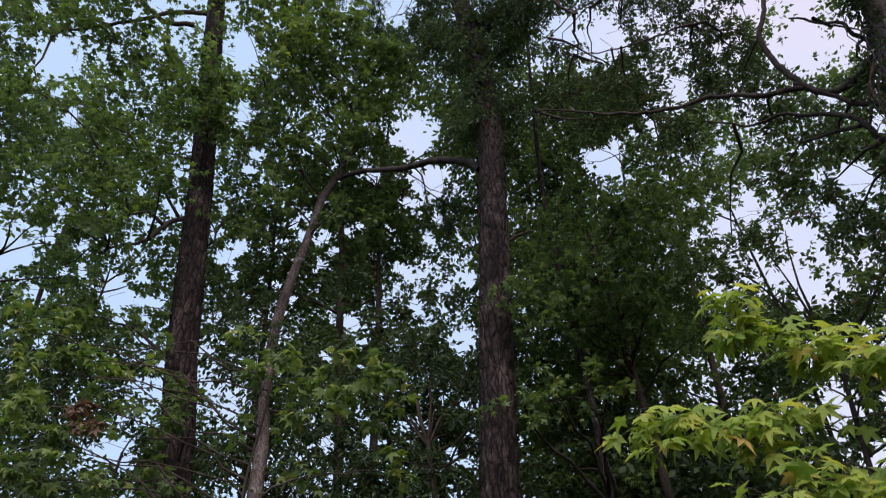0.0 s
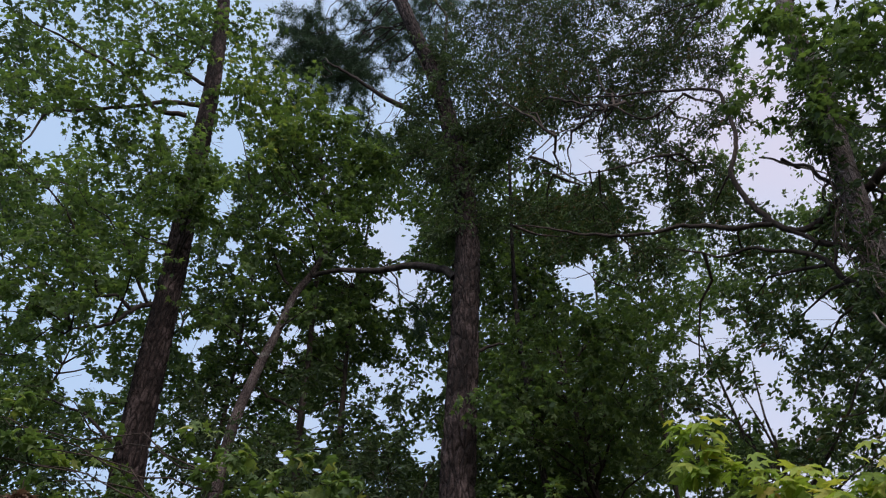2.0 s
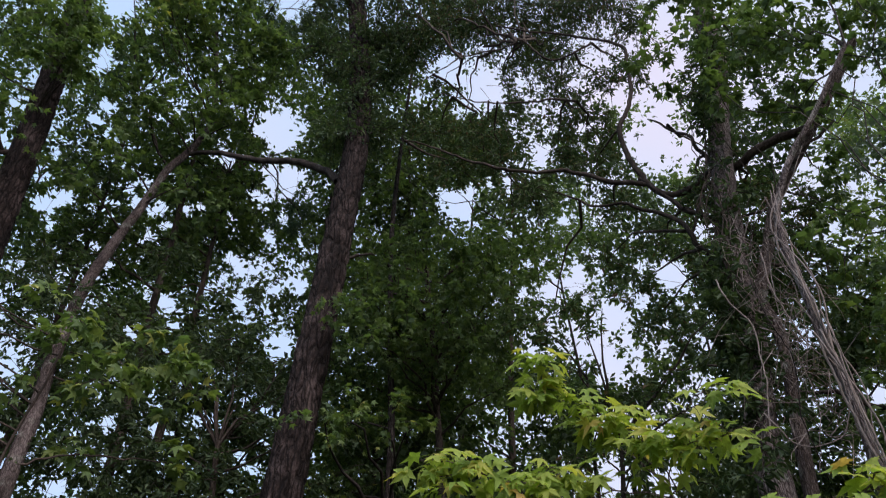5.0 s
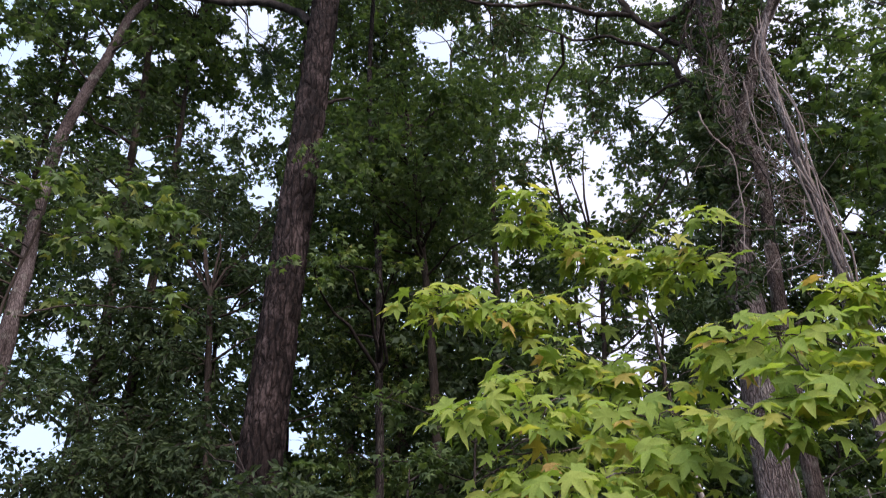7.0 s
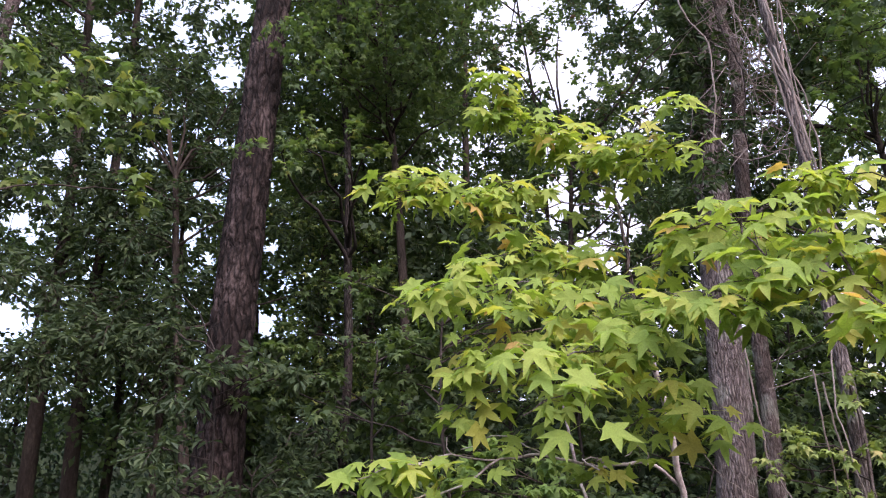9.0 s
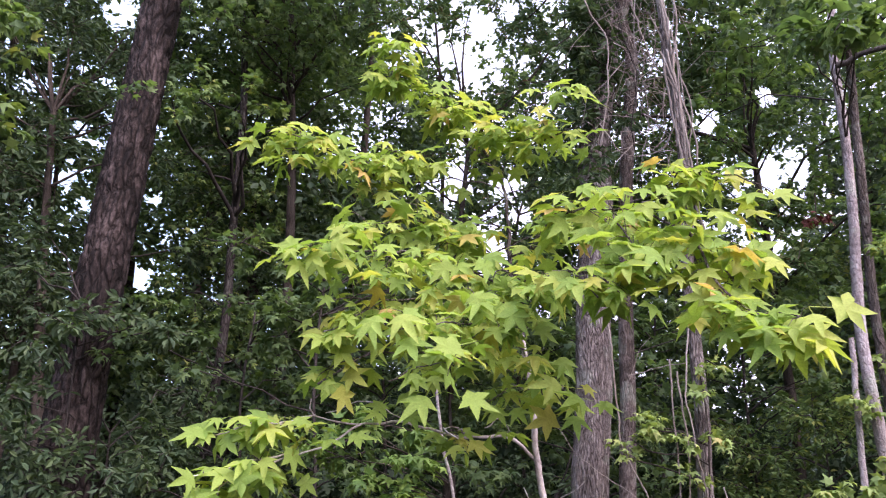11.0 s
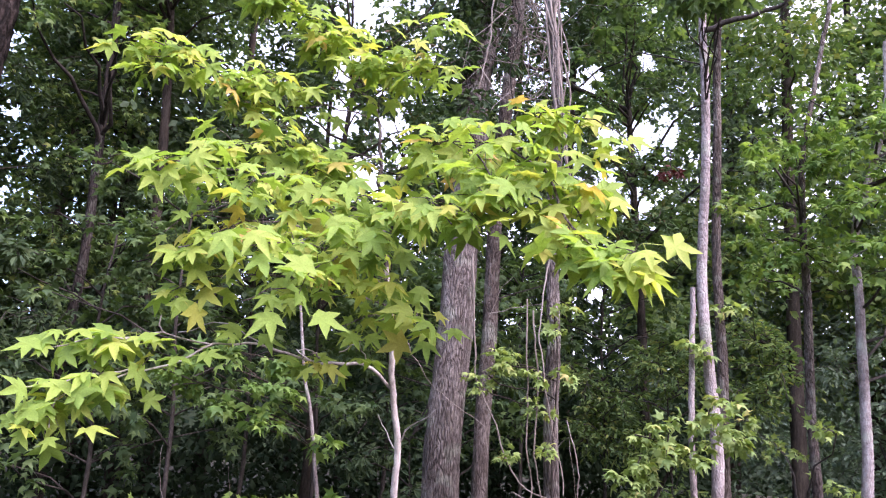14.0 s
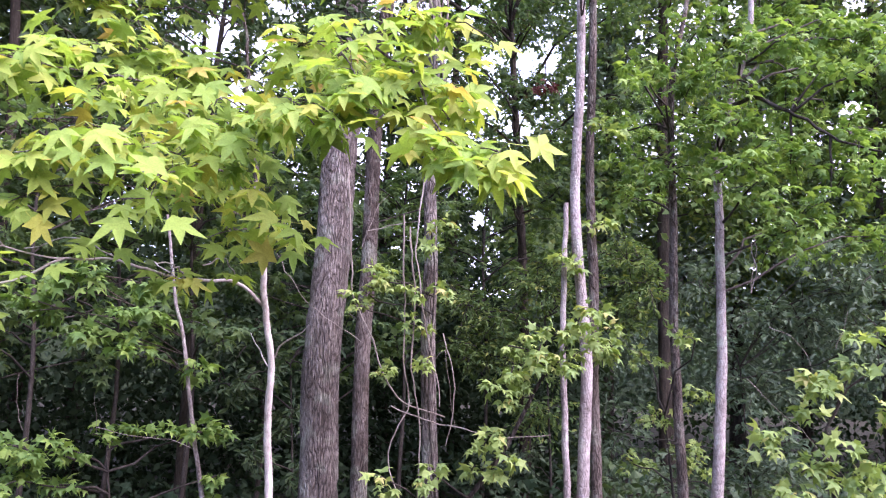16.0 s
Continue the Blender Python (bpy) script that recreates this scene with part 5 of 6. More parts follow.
tree("dark_trunk_tree", "straight dark trunk beside the vine wrapped oak", [(3.57, 4.51, 0.35), (3.56, 4.49, 0.71), (3.54, 4.49, 1.51), (3.55, 4.47, 2.24), (3.56, 4.48, 3.03), (3.6, 4.47, 3.86), (3.67, 4.46, 4.75), (3.64, 4.52, 5.14), (3.79, 4.43, 5.67), (3.9, 4.35, 6.05), (4.14, 4.14, 6.53), (4.41, 3.89, 7.07), (4.61, 3.67, 7.53)],
     0.056, 0.04, "ridged", BARK_BROWN, [*CLUMPS_49, *CLUMPS_50], 0.06, "oval", LEAF_OAK, 0.8, sides=28, limb_mat=BARK_DARK, limb_radius=0.012,
     limbs=[([(4.23, 4.08, 6.73), (4.01, 4.31, 6.68), (3.77, 4.53, 6.55)], 0.042, 0.038), ([(4.01, 4.17, 6.33), (4.17, 4.00, 6.46), (4.28, 3.88, 6.62)], 0.018, 0.01), ([(4.27, 3.89, 6.84), (4.08, 4.10, 6.96), (3.96, 4.22, 7.20)], 0.016, 0.008)])

FORK_LEAVES = [(3.33, 2.59, 3.86, 0.13), (3.4, 2.46, 3.8, 0.13), (3.36, 2.73, 3.88, 0.14), (3.42, 2.37, 3.85, 0.15), (3.33, 2.55, 4.01, 0.16), (3.25, 2.44, 3.83, 0.1)]
grey = tree("grey_sweetgum", "slender smooth pale grey trunk with green star leaves",
     [(3.96, 3.0, 0.52), (3.96, 2.99, 0.83), (3.95, 2.96, 1.53), (3.91, 2.98, 2.01), (3.88, 2.99, 2.5), (3.88, 2.96, 3.16), (3.87, 2.95, 3.54), (3.85, 2.95, 4.02), (3.86, 2.93, 4.38), (3.88, 2.88, 4.7)],
     0.038, 0.02, "smooth", BARK_GREY,
     [*CLUMPS_51, *CLUMPS_52, *CLUMPS_53, *FORK_LEAVES],
     0.11, "star", LEAF_MID, 0.9, sides=28, limb_mat=BARK_LIMB, limb_radius=0.005, limbs=[([(3.82, 2.92, 3.98), (3.87, 2.85, 4.03), (3.96, 2.72, 4.04), (4.06, 2.55, 4.09)], 0.02, 0.01)])
tree("grey_sweetgum", "thin pale stem beside the smooth grey trunk", [(3.82, 2.98, 0.58), (3.81, 2.98, 0.87), (3.80, 3.00, 1.56), (3.80, 3.00, 2.09), (3.80, 3.00, 2.45)], 0.022, 0.014, "smooth", BARK_GREY, [*CLUMPS_54], 0.06, "star", LEAF_PALE, 0.8, sides=16, limb_radius=0.004)
tree("grey_sweetgum", "slim rough grey trunk behind the smooth one", [(4.23, 3.09, 0.50), (4.23, 3.09, 0.81), (4.22, 3.11, 1.53), (4.22, 3.11, 2.04), (4.20, 3.13, 2.74), (4.21, 3.12, 3.65), (4.12, 3.02, 4.48)], 0.036, 0.022, "smooth", BARK_BROWN, [*CLUMPS_55], 0.08, "star", LEAF_PALE, 0.7, sides=20, limb_radius=0.004)

slim_a = tree("slim_sweetgum", "slim brown trunk under a spreading green crown", [(5.01, 2.98, 0.40), (5.01, 2.98, 0.72), (4.99, 3.01, 1.72), (4.99, 3.02, 2.56), (4.98, 3.03, 3.03), (4.99, 3.01, 3.59)], 0.038, 0.02, "smooth", BARK_BROWN,
     [*CLUMPS_56], 0.08, "star", LEAF_LIGHT, 1.1, sides=24, limb_mat=BARK_LIMB, limb_radius=0.01)
slim_b = tree("slim_sweetgum", "slim pale trunk with reddish bark patches and leafy crown", [(4.93, 2.71, 0.47), (4.93, 2.70, 0.77), (4.95, 2.67, 1.55), (4.95, 2.67, 2.44), (4.95, 2.67, 2.92), (4.99, 2.58, 3.29), (5.04, 2.49, 3.69), (5.05, 2.47, 4.16)], 0.042, 0.016, "smooth", BARK_GREY,
     [*CLUMPS_57, *CLUMPS_58], 0.08, "star", LEAF_LIGHT, 1.1, sides=24, limb_mat=BARK_LIMB, limb_radius=0.01,
     limbs=[([(4.87, 2.61, 3.17), (4.95, 2.44, 3.22), (5.04, 2.24, 3.11), (5.11, 2.04, 2.95), (5.19, 1.79, 2.82)], 0.016, 0.006)])
tree("backlit_tree", "loose green crown with sky between the leaves", down([(6.48, 5.57, 0.83), (6.45, 5.60, 2.33), (6.39, 5.67, 3.85), (6.34, 5.73, 5.05)]), 0.06, 0.03, "ridged", BARK_DARK,
     [*CLUMPS_59, *CLUMPS_60, *CLUMPS_61], 0.09, "star", LEAF_MID, 1.1)

# unseen high crowns, added to the slender trees to shade the ground below
hc = np.random.default_rng(17)


def shade_crown(root, centre, top):
    """An unseen upper trunk and crown, added to a slender tree for shade."""
    base = np.array(root.location)
    trunk = next(o for o in root.children if o.name.startswith("trunk"))
    zs = np.array([v.co.z for v in trunk.data.vertices])
    tip = np.mean([np.array(v.co) for v in trunk.data.vertices if v.co.z > zs.max() - 0.05], axis=0)
    c = np.array(centre) - base
    v, f = tube([tip - (0, 0, 0.05), tip * 0.6 + np.array((c[0], c[1], 7.0)) * 0.4, (c[0], c[1], 7.5), (c[0], c[1], top)], 0.017, 0.008, 10, 0.1, "smooth", 0.03)
    part("upper_trunk", make_mesh("upper_trunk", v, f), BARK_BROWN, root)
    leaves = []
    for z in hc.uniform(6.6, top, 14):
        at = c + np.array((hc.uniform(-1.3, 1.3), hc.uniform(-1.3, 1.3), z))
        leaves.append(spray(at, hc.uniform(0.6, 0.95), 190, 0.16, spread=0.8)[:3])
    pos, yd, zd = (np.vstack([g[k] for g in leaves]) for k in range(3))
    v, f = scatter(SHAPES["three"], pos, yd, zd, 0.16 * hc.uniform(0.7, 1.2, len(pos)))
    part("unseen_crown", make_mesh("unseen_crown", v, f, False), LEAF_MID, root, "", "stuff")


shade_crown(slim_a, (6.0, 2.9, 0), 10.5)
shade_crown(slim_b, (6.2, 1.9, 0), 10.0)

# ---- understorey ----
tree("second_sapling", "thin crooked sapling with small green leaves", [(2.58, 4.64, 0.46), (2.54, 4.66, 0.78), (2.47, 4.70, 1.17), (2.40, 4.73, 1.63), (2.33, 4.76, 1.89), (2.27, 4.79, 2.36)], 0.016, 0.008, "smooth", BARK_GREY,
     [*CLUMPS_62], 0.10, "star", LEAF_LIGHT, 0.85, limb_mat=BARK_DARK, sides=12, step=0.05, limb_radius=0.0035, longest=1.0, category="sapling", group="saplings")
# saplings added mainly to keep light off the hollow behind them
tier_rng = np.random.default_rng(61)
for bearing, far, top in ((11, 6.4, 2.9), (16, 5.9, 3.3), (21, 6.6, 3.5), (26, 6.2, 3.2), (31, 7.0, 3.6), (36, 6.6, 3.1), (41, 7.2, 3.4), (47, 7.6, 3.3)):
    bx, by = 0.3 + far * math.sin(radians(bearing)), 0.4 + far * math.cos(radians(bearing))
    tiers = []
    for k in range(26):
        q, reach = tier_rng.uniform(0, 2 * math.pi), tier_rng.uniform(0.15, 0.95)
        tiers.append((bx + reach * math.cos(q), by + reach * math.sin(q), top - 1.75 * tier_rng.uniform(0, 1) ** 1.3, tier_rng.uniform(0.16, 0.28)))
    tree("understorey_sapling", "young shade tree with spreading tiers of dark green star leaves", [(bx, by, 0.0), (bx + 0.05, by, top * 0.4), (bx - 0.04, by, top * 0.75), (bx, by, top)], 0.022, 0.008, "smooth", BARK_LIMB, tiers,
         0.10, "star", LEAF_MID, 0.95, sides=10, step=0.1, limb_radius=0.008, longest=1.2, category="sapling", group="saplings", flat=0.35)
shrub_defs = [
    ("leafy green shrub of star shaped leaves", [*CLUMPS_63], 0.08, LEAF_LIGHT, "star"),
    ("dark low bush in the shade of the trees", [*CLUMPS_64], 0.07, LEAF_DARK, "oval"),
    ("bright green bush of star leaves on thin stems", [*CLUMPS_65], 0.1, LEAF_PALE, "star"),
    ("low bush with small pale green leaves", [*CLUMPS_66], 0.06, LEAF_PALE, "star"),
    ("rounded green bush of small leaves", [*CLUMPS_67], 0.06, LEAF_CROWN, "oval"),
    # this undergrowth has haze put into its leaf colour
    ("grey green undergrowth below the slim trees, lightened for haze", [*CLUMPS_68], 0.075, LEAF_HAZE, "oval"),
    ("grey green bush below the pine", [*CLUMPS_69], 0.08, LEAF_DARK, "oval"),
    ("dark leaves in front of the pine trunk", [*CLUMPS_70], 0.09, LEAF_DARK, "oval")]
for label, clumps, size, mat, shape in shrub_defs:
    a = np.array(clumps)
    foot = (float(a[:, 0].mean()), float(a[:, 1].mean()), 0.0)
    fill = 1.7 if size == 0.08 and mat is LEAF_LIGHT else 1.0
    tree("shrub", label, [foot, (foot[0] + 0.05, foot[1], 0.4), (foot[0], foot[1] + 0.05, float(a[:, 2].mean()))], 0.014, 0.006, "", BARK_LIMB, clumps, size, shape, mat, fill, sides=6, step=0.1, limb_radius=0.008,
         flare=0, category="shrub", group="shrubs of the understorey", spread=0.8)

# ---- hanging vines and leaning branches ----
def vine(points, radius, mat=BARK_GUM, name="hanging_vine", label="thin bare woody vine hanging beside the trunks", category="vine", group="hanging vines"):
    base = np.array(points[0])
    v, f = tube(np.array(points) - base, radius, radius * 0.7, 8, 0.04, "smooth", 0.02)
    me = make_mesh(name, v, f)
    me.materials.append(mat)
    ob = new(name, me)
    ob.location = points[0]
    return tagged(ob, label, category, group)


vine([(2.76, 3.65, 2.55), (2.79, 3.64, 2.12), (2.81, 3.62, 1.88), (2.90, 3.55, 1.64), (2.94, 3.52, 1.49), (3.03, 3.44, 1.33), (3.19, 3.30, 1.26)], 0.0054, BARK_VINE)
vine([(2.97, 3.43, 2.31), (2.99, 3.42, 1.77), (2.99, 3.41, 1.53), (3.03, 3.38, 1.34), (2.96, 3.44, 1.14), (2.95, 3.45, 0.99), (2.98, 3.42, 0.89)], 0.0044, BARK_VINE)
vine([(3.02, 3.32, 2.55), (3.00, 3.34, 2.19), (3.02, 3.33, 1.95), (3.03, 3.31, 1.78), (3.08, 3.27, 1.52), (3.10, 3.25, 1.32)], 0.0041, BARK_VINE)
vine([(2.98, 3.49, 1.31), (3.22, 3.27, 1.21), (3.38, 3.11, 1.17), (3.56, 2.90, 1.19)], 0.0037, BARK_VINE, label="pale woody vine stretched between two trunks")
vine([(3.14, 3.28, 1.69), (3.18, 3.24, 1.49), (3.19, 3.23, 1.32), (3.16, 3.26, 1.12)], 0.0034, BARK_VINE)
vine([(3.00, 3.41, 2.25), (3.03, 3.38, 1.89), (3.03, 3.38, 1.54), (3.07, 3.35, 1.20), (3.06, 3.35, 0.86)], 0.0048, BARK_VINE)
vine([(3.01, 3.67, 4.82), (3.02, 3.66, 4.57), (3.07, 3.62, 4.30), (3.11, 3.58, 4.08), (3.17, 3.52, 3.95), (3.18, 3.52, 3.57)], 0.0048, BARK_VINE)
vine([(2.78, 3.86, 4.69), (2.81, 3.84, 4.49), (2.88, 3.78, 4.30), (2.88, 3.78, 3.99), (2.85, 3.80, 3.60)], 0.0054, BARK_VINE)
vine([(3.16, 3.67, 4.50), (3.25, 3.59, 4.18), (3.30, 3.54, 3.96), (3.32, 3.52, 3.81), (3.30, 3.54, 3.57), (3.30, 3.54, 3.25)], 0.0048, BARK_VINE)
vine([(2.85, 3.80, 3.75), (2.90, 3.76, 3.63), (2.97, 3.71, 3.53), (3.07, 3.62, 3.54), (3.15, 3.55, 3.61), (3.19, 3.51, 3.78)], 0.0041, BARK_VINE)
vine([(2.93, 3.74, 4.71), (2.96, 3.71, 4.34), (3.03, 3.66, 4.03), (3.00, 3.68, 3.70), (3.03, 3.66, 3.34)], 0.0041)
vine([(3.30, 4.15, 5.37), (3.25, 4.19, 4.85), (3.23, 4.21, 4.40), (3.15, 4.27, 4.04), (3.12, 4.30, 3.64)], 0.0034, BARK_VINE)
vine([(3.36, 3.97, 5.23), (3.32, 4.00, 4.87), (3.31, 4.01, 4.42), (3.35, 3.97, 4.20), (3.36, 3.96, 3.91), (3.30, 4.02, 3.54)], 0.0034, BARK_VINE)
vine([(3.72, 3.75, 6.04), (3.62, 3.86, 5.77), (3.48, 3.98, 5.42), (3.45, 4.01, 5.13), (3.51, 3.96, 4.83), (3.52, 3.95, 4.53)], 0.0041, BARK_VINE)
vine([(3.51, 4.36, 5.96), (3.47, 4.39, 5.32), (3.37, 4.48, 4.97), (3.32, 4.51, 4.49)], 0.0041)
vine([(3.59, 4.29, 5.47), (3.67, 4.22, 5.18), (3.68, 4.21, 4.75), (3.63, 4.25, 4.39)], 0.0041, BARK_VINE)
vine([(4.94, 2.46, 2.31), (4.95, 2.44, 2.17), (4.94, 2.47, 2.00)], 0.0041, BARK_VINE)

for dx, dz, rad in ((0.05, 0.02, 0.006), (-0.045, 0.1, 0.005), (0.02, -0.05, 0.008), (0.09, 0.15, 0.004), (-0.06, 0.05, 0.007)):
    line = [(3.22, 3.41, 3.00), (3.17, 3.46, 3.58), (3.13, 3.49, 4.13), (3.22, 3.55, 3.98), (3.19, 3.58, 4.47), (3.16, 3.61, 4.96), (3.18, 3.59, 5.27)]
    vine([(x + dx * math.sin(3 * i + rad * 900), y - 0.05 * math.cos(2 * i + rad * 700), z + dz) for i, (x, y, z) in enumerate(line)], rad, BARK_VINE, label="woody vine twined round the bending tree")

for pts, rad in (([(2.29, 3.55, 2.04), (2.34, 3.52, 1.93), (2.42, 3.46, 1.80), (2.55, 3.38, 1.70), (2.64, 3.31, 1.63)], 0.0019), ([(2.92, 3.72, 2.15), (2.97, 3.69, 2.34), (3.04, 3.64, 2.46)], 0.0017), ([(3.00, 3.79, 2.26), (3.13, 3.69, 2.31), (3.24, 3.60, 2.33)], 0.0025),
                 ([(1.60, 4.81, 1.13), (1.56, 4.82, 1.31), (1.56, 4.82, 1.42)], 0.0017), ([(1.94, 4.70, 1.10), (1.94, 4.70, 1.22), (1.91, 4.71, 1.32)], 0.0012), ([(1.90, 4.61, 1.15), (2.09, 4.54, 1.08), (2.24, 4.47, 1.06), (2.38, 4.41, 1.02)], 0.0019)) + (
                 ([(4.73, 1.92, 1.67), (4.74, 1.88, 1.76), (4.75, 1.86, 1.88)], 0.0017), ([(4.56, 2.33, 1.50), (4.62, 2.21, 1.35), (4.67, 2.08, 1.24), (4.74, 1.89, 1.00)], 0.0017), ([(4.67, 2.32, 2.30), (4.68, 2.32, 2.17), (4.66, 2.34, 1.98)], 0.0021),
                 ([(4.64, 3.37, 1.97), (4.73, 3.25, 1.71), (4.82, 3.10, 1.57), (4.84, 3.07, 1.39)], 0.0012), ([(4.97, 2.38, 1.80), (5.03, 2.25, 1.70), (5.06, 2.17, 1.54)], 0.0017), ([(3.11, 3.31, 1.55), (3.15, 3.27, 1.61), (3.18, 3.24, 1.38), (3.20, 3.23, 1.21)], 0.0012)):
    vine(pts, rad, BARK_VINE, "bare_twig", "thin pale bare twig in the understorey", "twig", "bare twigs")

# tangle of bare twigs between the trunks
tw = np.random.default_rng(31)
tangle_axis = curve([(3.38, 3.95, 3.75), (3.36, 3.97, 4.24), (3.29, 4.02, 4.74), (3.31, 4.01, 5.26)], 0.05)
lines = []
for i in range(150):
    p = tangle_axis[int(tw.integers(len(tangle_axis)))] + tw.normal(0, 0.12, 3)
    d = unit(tw.normal(0, 1, 3) + np.array([-0.2, 0, -0.5])) * tw.uniform(0.15, 0.5)
    lines.append([p, p + d * 0.35 + tw.normal(0, 0.04, 3), p + d * 0.7 + tw.normal(0, 0.06, 3), p + d + np.array([0, 0, -0.08])])
v, f = thin_tubes(np.array(lines), 0.004)
tme = make_mesh("bare_twigs", v, f)
tme.materials.append(BARK_VINE)
tagged(new("bare_twigs", tme), "tangle of dry bare twigs between the trunks", "twigs", kind="stuff")

ivy_rng = np.random.default_rng(51)
OAK_IVY = []
for x, y, z in curve([(3.12, 4.2, 3.5), (3.28, 4.3, 4.57), (3.49, 4.44, 6.03), (3.62, 4.48, 6.82), (3.85, 4.5, 8.03)], 0.16):
    OAK_IVY.append((x - 0.15 + ivy_rng.normal(0, 0.06), y - 0.06 + ivy_rng.normal(0, 0.05), z, ivy_rng.uniform(0.10, 0.16)))
tree("ivy_on_oak", "dark climbing leaves on the oak trunk", [(3.13, 4.29, 3.72), (3.14, 4.28, 4.12), (3.16, 4.27, 4.56), (3.19, 4.24, 5.01)], 0.008, 0.005, "", BARK_DARK,
     [*CLUMPS_71, *CLUMPS_72, *CLUMPS_73, *OAK_IVY], 0.07, "oval", LEAF_DARK, 1.5, sides=6, step=0.1, flare=0, limb_radius=0.004, category="climbing vine", group="climbing vines", spread=0.9)
tree("fallen_branch", "leaning dead branch with small green vine leaves", [(3.24, 3.32, 0.63), (3.32, 3.24, 0.85), (3.46, 3.10, 1.12), (3.55, 2.99, 1.41), (3.64, 2.88, 1.62), (3.66, 2.85, 1.80)], 0.016, 0.006, "smooth", BARK_GUM,
     [*CLUMPS_74], 0.075, "star", LEAF_PALE, 1.1, sides=12, step=0.05, flare=0, limb_mat=BARK_LIMB, limb_radius=0.005, category="branch", group="fallen branches")
tree("small_vine", "small leafy vine around the slim vine tree", [(3.20, 3.36, 0.79), (3.16, 3.40, 1.37), (3.17, 3.39, 1.97), (3.15, 3.41, 2.27)], 0.006, 0.004, "", BARK_LIMB,
     [*CLUMPS_75], 0.06, "star", LEAF_PALE, 0.8, sides=6, step=0.1, flare=0, limb_radius=0.004, category="climbing vine", group="climbing vines")
tree("dry_leaves", "withered brown leaf bunch caught on a twig", [(-2.67, 5.48, 4.42), (-2.64, 5.50, 4.20)], 0.004, 0.003, "", BARK_DARK, [*CLUMPS_76], 0.10, "star", LEAF_DEAD, 0.5, sides=6, step=0.1, flare=0, auto=False, category="leaves")

LEAF_RED = leaf_material("dark_red_leaf", [(0.0, (0.05, 0.016, 0.014)), (1.0, (0.09, 0.028, 0.022))], (1.2, 0.8, 0.7), 0.25, 0.7)
tree("dry_leaves", "few dark red autumn leaves hanging on a thin twig", [(3.24, 2.7, 3.04), (3.26, 2.72, 2.95)], 0.003, 0.002, "", BARK_DARK, [(3.26, 2.72, 2.95, 0.05)], 0.05, "star", LEAF_RED, 0.3, sides=6, step=0.05, flare=0, auto=False, category="leaves")

# ---- the young sweetgum in front ----
HERO_STEM = [(2.25, 3.46, 0.0), (2.26, 3.45, 0.74), (2.25, 3.45, 0.93), (2.24, 3.46, 1.28), (2.24, 3.46, 1.53), (2.20, 3.49, 1.79), (2.18, 3.49, 2.05), (2.14, 3.52, 2.36)]
HERO_LEADER = [(2.14, 3.52, 2.36), (2.10, 3.54, 2.60), (2.08, 3.57, 2.86), (2.06, 3.61, 3.13), (2.02, 3.72, 3.30), (1.95, 3.86, 3.46)]
hero = thing("young_sweetgum_tree", HERO_STEM[0], "young sweetgum with pale slender stem and bright yellow green leaves", "tree", "saplings")
hb = np.array(HERO_STEM[0])
v, f = tube(np.array(HERO_STEM) - hb, 0.0215, 0.0125, 20, 0.03, "smooth", 0.012)
part("stem", make_mesh("stem", v, f), BARK_YOUNG, hero, "pale smooth young stem")
# upper stem: browner bark, also darkened for the crown's shade
v, f = tube(np.array(HERO_LEADER) - hb, 0.0125, 0.005, 12, 0.03, "smooth", 0.03)
part("leader", make_mesh("leader", v, f), BARK_LEAN, hero, "thin brown upper stem")
HERO_LEAVES = []


def lobed_leaf(wide, droop):
    """A five lobed star leaf with full, pointed lobes; it falls away towards the tips."""
    tips = [(-122, 0.38), (-62, 0.54), (0, 0.62), (62, 0.54), (122, 0.38)]
    ring = [(0.0, 0.14)]
    for i, (a, n) in enumerate(tips):
        s, c = math.sin(radians(a)), math.cos(radians(a))
        w = 0.105 * wide
        ring.append((0.5 * n * s - w * c, 0.36 + 0.5 * n * c + w * s))
        ring.append((n * s, 0.36 + n * c))
        ring.append((0.5 * n * s + w * c, 0.36 + 0.5 * n * c - w * s))
        if i < 4:
            m = radians((a + tips[i + 1][0]) / 2)
            ring.append((0.222 * math.sin(m), 0.36 + 0.222 * math.cos(m)))
    pts = np.array([(0.0, 0.36)] + ring)
    d = np.hypot(pts[:, 0], pts[:, 1] - 0.36)
    z = -droop * 1.5 * d ** 2 + 0.05 * (d > 0.1) * (d < 0.3)
    n = len(ring)
    f = [(0, 1 + (i + 1) % n, 1 + i) for i in range(n)]
    return np.column_stack([pts, z]), np.array(f)


for wide, droop in ((1.0, 0.12), (0.9, 0.32), (1.1, 0.22), (1.0, 0.5)):
    lv, lf = lobed_leaf(wide, droop)
    stalk = np.array([(-0.008, -0.25, 0.02), (0.008, -0.25, 0.02), (0.008, 0.36, 0.012), (-0.008, 0.36, 0.012)])
    nv = len(lv)
    lv = np.vstack([lv, stalk])
    lf = np.vstack([lf, [(nv, nv + 1, nv + 2), (nv, nv + 2, nv + 3)]])
    me = make_mesh("leaf", lv, lf)
    me.materials.append(LEAF_HERO)
    HERO_LEAVES.append(me)
hr = np.random.default_rng(21)
eye_side = np.array([-0.45, -0.85, 0.0])


